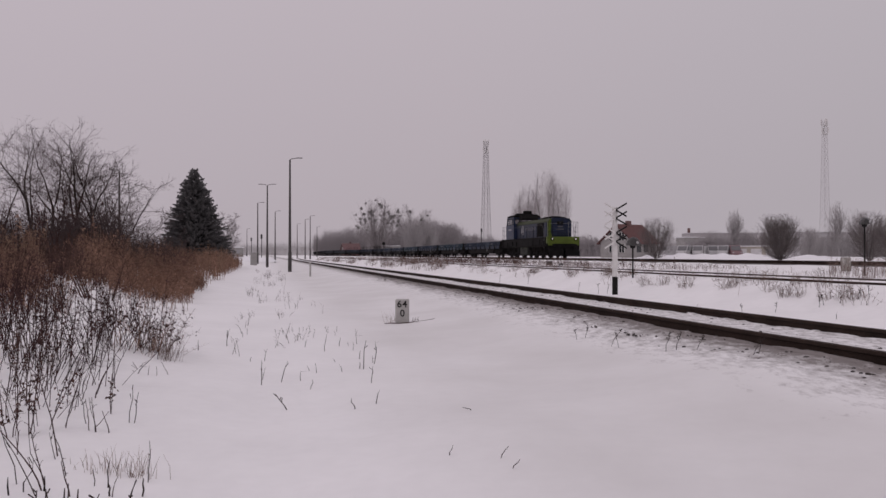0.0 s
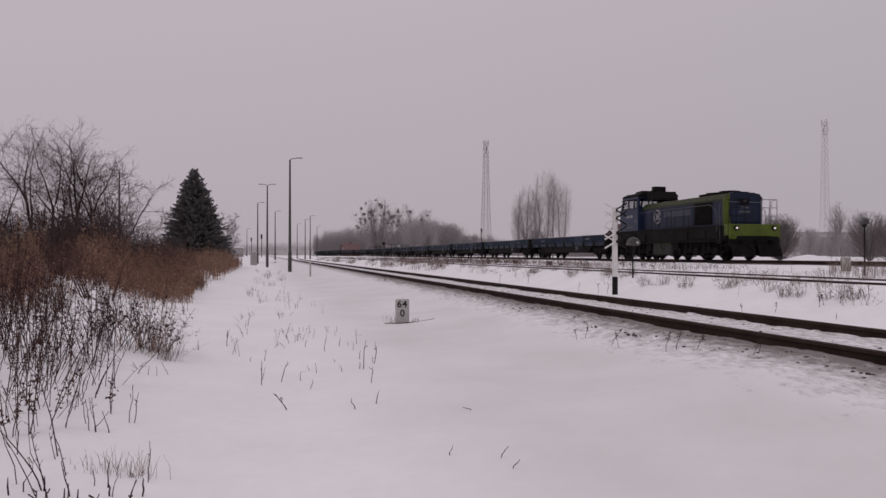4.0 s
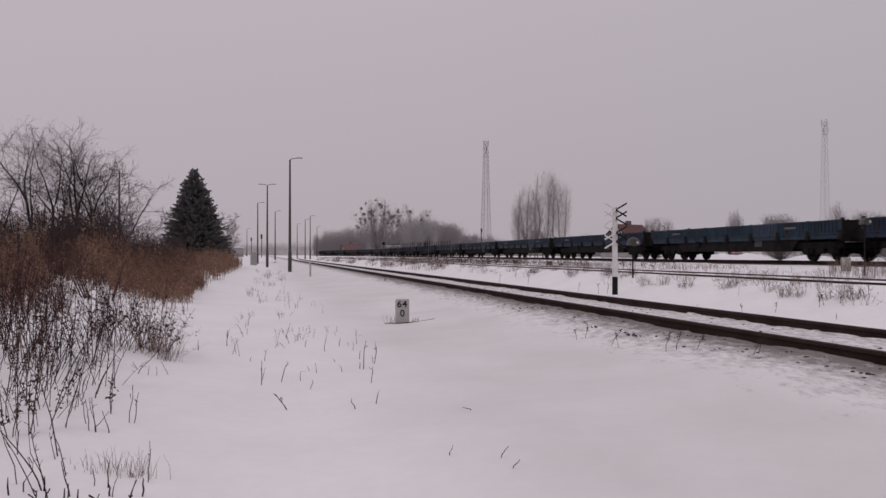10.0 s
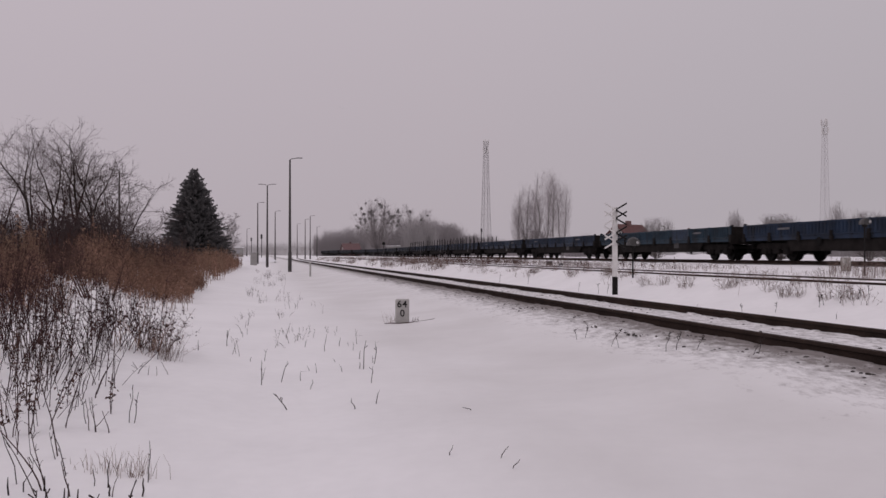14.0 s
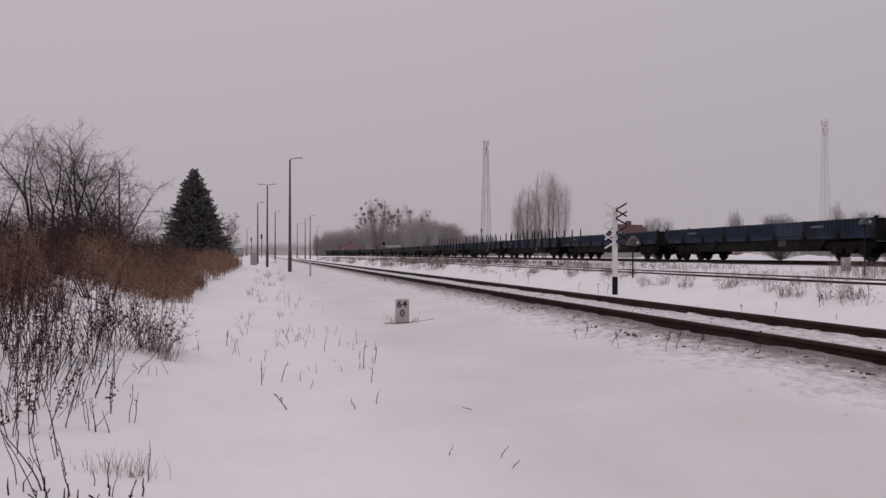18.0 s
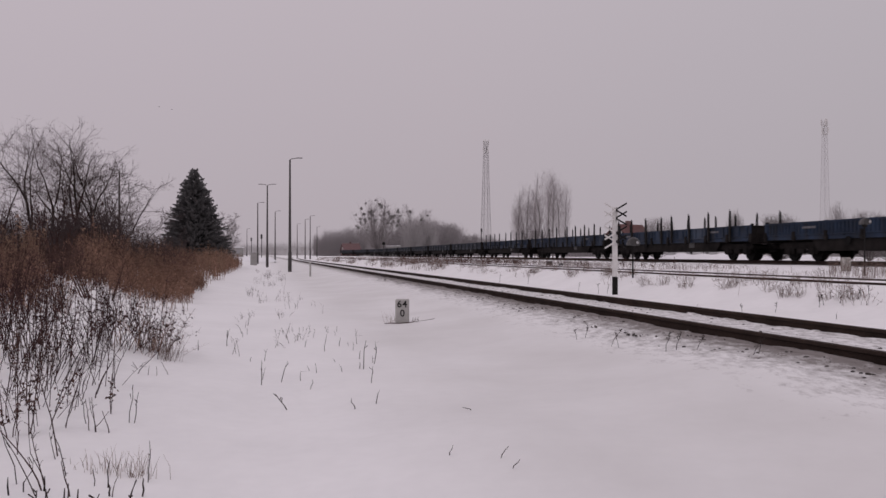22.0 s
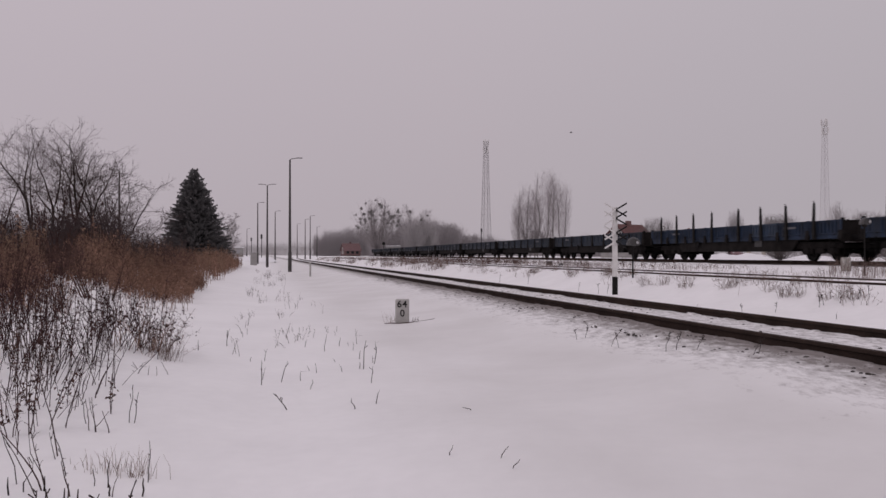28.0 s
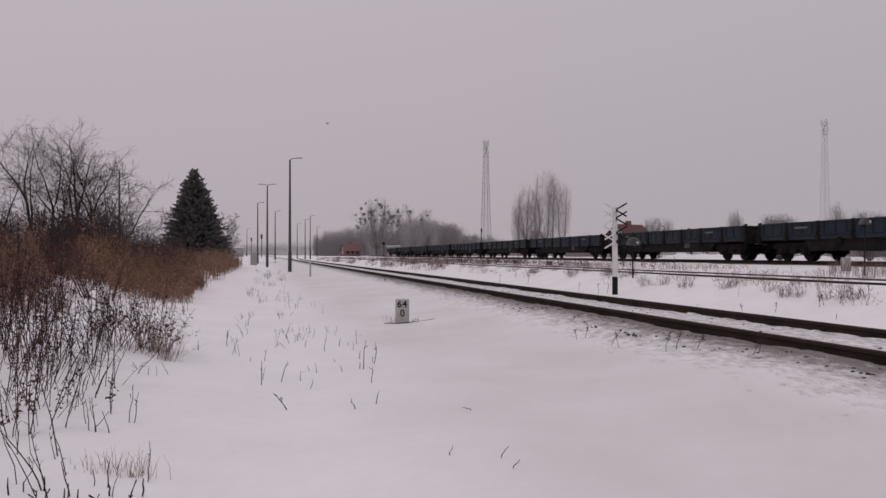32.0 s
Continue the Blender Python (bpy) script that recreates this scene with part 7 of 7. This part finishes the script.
def snow_heap(tan, dep, length, width, h, turn, seed):
    x, y = bearing(tan, dep)
    s = Shape()
    nx, ny = 36, 10
    for i in range(nx + 1):
        for j in range(ny + 1):
            u, v = i / nx * 2 - 1, j / ny * 2 - 1
            e = max(0, 1 - abs(u) ** 6) * max(0, 1 - v * v)
            z = h * e * (0.75 + 0.6 * noise.noise((u * length * 0.35 + seed, v * 1.5, seed))) - 0.05
            s.v.append((u * length / 2, v * width / 2, z))
    for i in range(nx):
        for j in range(ny):
            a = i * (ny + 1) + j
            s.f.append((a, a + ny + 1, a + ny + 2, a + 1))
    single("snow_bank", s, BANK_SNOW, "long bank of ploughed snow beyond the main track", "snow bank", "ploughed snow", at=pose(x, y, ground_z(x, y), 0, 0, turn), smooth=True)


snow_heap(0.335, 92, 13, 3.5, 0.75, -4, 3)
snow_heap(0.425, 96, 14, 3.5, 0.55, 2, 8)
snow_heap(0.28, 100, 9, 3, 0.6, -2, 13)
hall(-0.061, 228, 5, 3.6, 4, 2.9, PLASTER, "snowy_shed", "small shed with a snow-covered roof behind the train", 2, True)
snow_heap(-0.245, 120, 10, 4, 0.8, 6, 27)

# small birds crossing the sky
FAR_BIRDS = []
for k in range(2):
    b = thing("bird", "tiny dark bird far off under the grey sky", "bird", pose(0, 200, 37), "far birds")
    part("body", Shape().lathe([(0.01, -0.16), (0.06, -0.05), (0.06, 0.06), (0.01, 0.2)], (0, 0, 0), "x", 8), INK, b)
    for sg in (-1, 1):
        part("wing", Shape().prism([(-0.05, 0), (0.07, 0), (0.02, sg * 0.28), (-0.05, sg * 0.2)], -0.006, 0.006, "z"), INK, b, at=pose(0, 0, 0.02, sg * 20, 0, 0))
    FAR_BIRDS.append(b)
BIRD = thing("bird", "small dark bird flying under the grey sky", "bird", pose(0, 100, 17))
part("body", Shape().lathe([(0.01, -0.16), (0.05, -0.08), (0.065, 0.0), (0.05, 0.09), (0.03, 0.14), (0.01, 0.17)], (0, 0, 0), "x", 10), INK, BIRD)
WING_L = part("wing", Shape().prism([(-0.06, 0), (0.08, 0), (0.05, 0.16), (-0.03, 0.34), (-0.07, 0.2)], -0.006, 0.006, "z"), INK, BIRD)
WING_R = part("wing", Shape().prism([(-0.06, 0), (0.08, 0), (0.05, -0.16), (-0.03, -0.34), (-0.07, -0.2)], -0.006, 0.006, "z"), INK, BIRD)
part("tail", Shape().prism([(-0.14, -0.02), (-0.14, 0.02), (-0.27, 0.05), (-0.27, -0.05)], -0.005, 0.005, "z"), INK, BIRD)

# stones of the ballast peeping through along the near track, sleepers under the rails


def build_grit():
    rng = random.Random(9)
    s = Shape()
    for k in range(2800):
        n = rng.choice((rng.gauss(4.80, 0.16), rng.gauss(4.72, 0.22), rng.uniform(4.4, 5.05), rng.gauss(5.95, 0.4), rng.uniform(6.8, 7.2)))
        a = rng.uniform(4.5, 34)
        if noise.noise((n * 2.2, a * 0.9, 77)) < rng.uniform(-0.35, 0.35):
            continue
        p = N1 * n + D1 * a
        z = ground_z(p.x, p.y)
        r = 0.005 + 0.020 * rng.random() ** 2
        v = len(s.v)
        w0 = rng.uniform(0, 6.28)
        for ring, hh in ((1.0, -0.012), (0.85, r * 0.35), (0.45, r * 0.6)):
            for j in range(5):
                w = w0 + j * 1.2566
                s.v.append((p.x + math.cos(w) * r * ring * rng.uniform(0.7, 1.3), p.y + math.sin(w) * r * ring * rng.uniform(0.7, 1.3), z + hh * rng.uniform(0.6, 1.2)))
        for i in (0, 5):
            for j in range(5):
                s.f.append((v + i + j, v + i + (j + 1) % 5, v + i + 5 + (j + 1) % 5, v + i + 5 + j))
        s.f.append(tuple(v + 10 + j for j in range(5)))
    me = s.mesh("ballast_grit", STONE, fix=False)
    tagged(new("ballast_grit", me), "dark ballast stones showing through the snow", "gravel", kind="stuff")


build_grit()


def build_rail_snow():
    """Ragged clumps of snow lying against the rails of the near track."""
    rng = random.Random(19)
    s = Shape()
    for k in range(430):
        o = rng.choice((-0.75, 0.75)) + rng.choice((-1, 1)) * rng.uniform(0.06, 0.12)
        a = 4.0 + 34 * rng.random() ** 1.4
        c = N1 * (T1 + o) + D1 * a
        z = ground_z(c.x, c.y)
        la, lb, h = rng.uniform(0.10, 0.45), rng.uniform(0.03, 0.08), rng.uniform(0.008, 0.028)
        v = len(s.v)
        for ring, hh in ((1.0, -0.02), (0.8, 0.5), (0.4, 0.9)):
            for j in range(7):
                w = j * 0.8976
                p = D1 * (math.cos(w) * la * ring * rng.uniform(0.8, 1.2)) + N1 * (math.sin(w) * lb * ring * rng.uniform(0.8, 1.2))
                s.v.append((c.x + p.x, c.y + p.y, z + (h * hh * rng.uniform(0.8, 1.2) if hh > 0 else hh)))
        for i in (0, 7):
            for j in range(7):
                s.f.append((v + i + j, v + i + (j + 1) % 7, v + i + 7 + (j + 1) % 7, v + i + 7 + j))
        s.f.append(tuple(v + 14 + j for j in range(7)))
    tagged(new("rail_snow", s.mesh("rail_snow", SNOW, True, fix=False)), "ragged snow clumps lying against the rails", "snow", kind="stuff")


build_rail_snow()
sleeper = Shape().box(-1.28, -0.12, -0.20, 1.28, 0.12, -0.088, 0.02).mesh("sleeper", SLEEPER)
for k in range(70):
    a = 3.2 + k * 0.62
    p = N1 * T1 + D1 * a
    ob = new("sleeper", sleeper)
    ob.parent = TRACK1
    ob.matrix_basis = pose(p.x, p.y, Z1 - 0.082 - 0.008 * (k * 7 % 3), 0, 0, math.degrees(TH1))

motions()
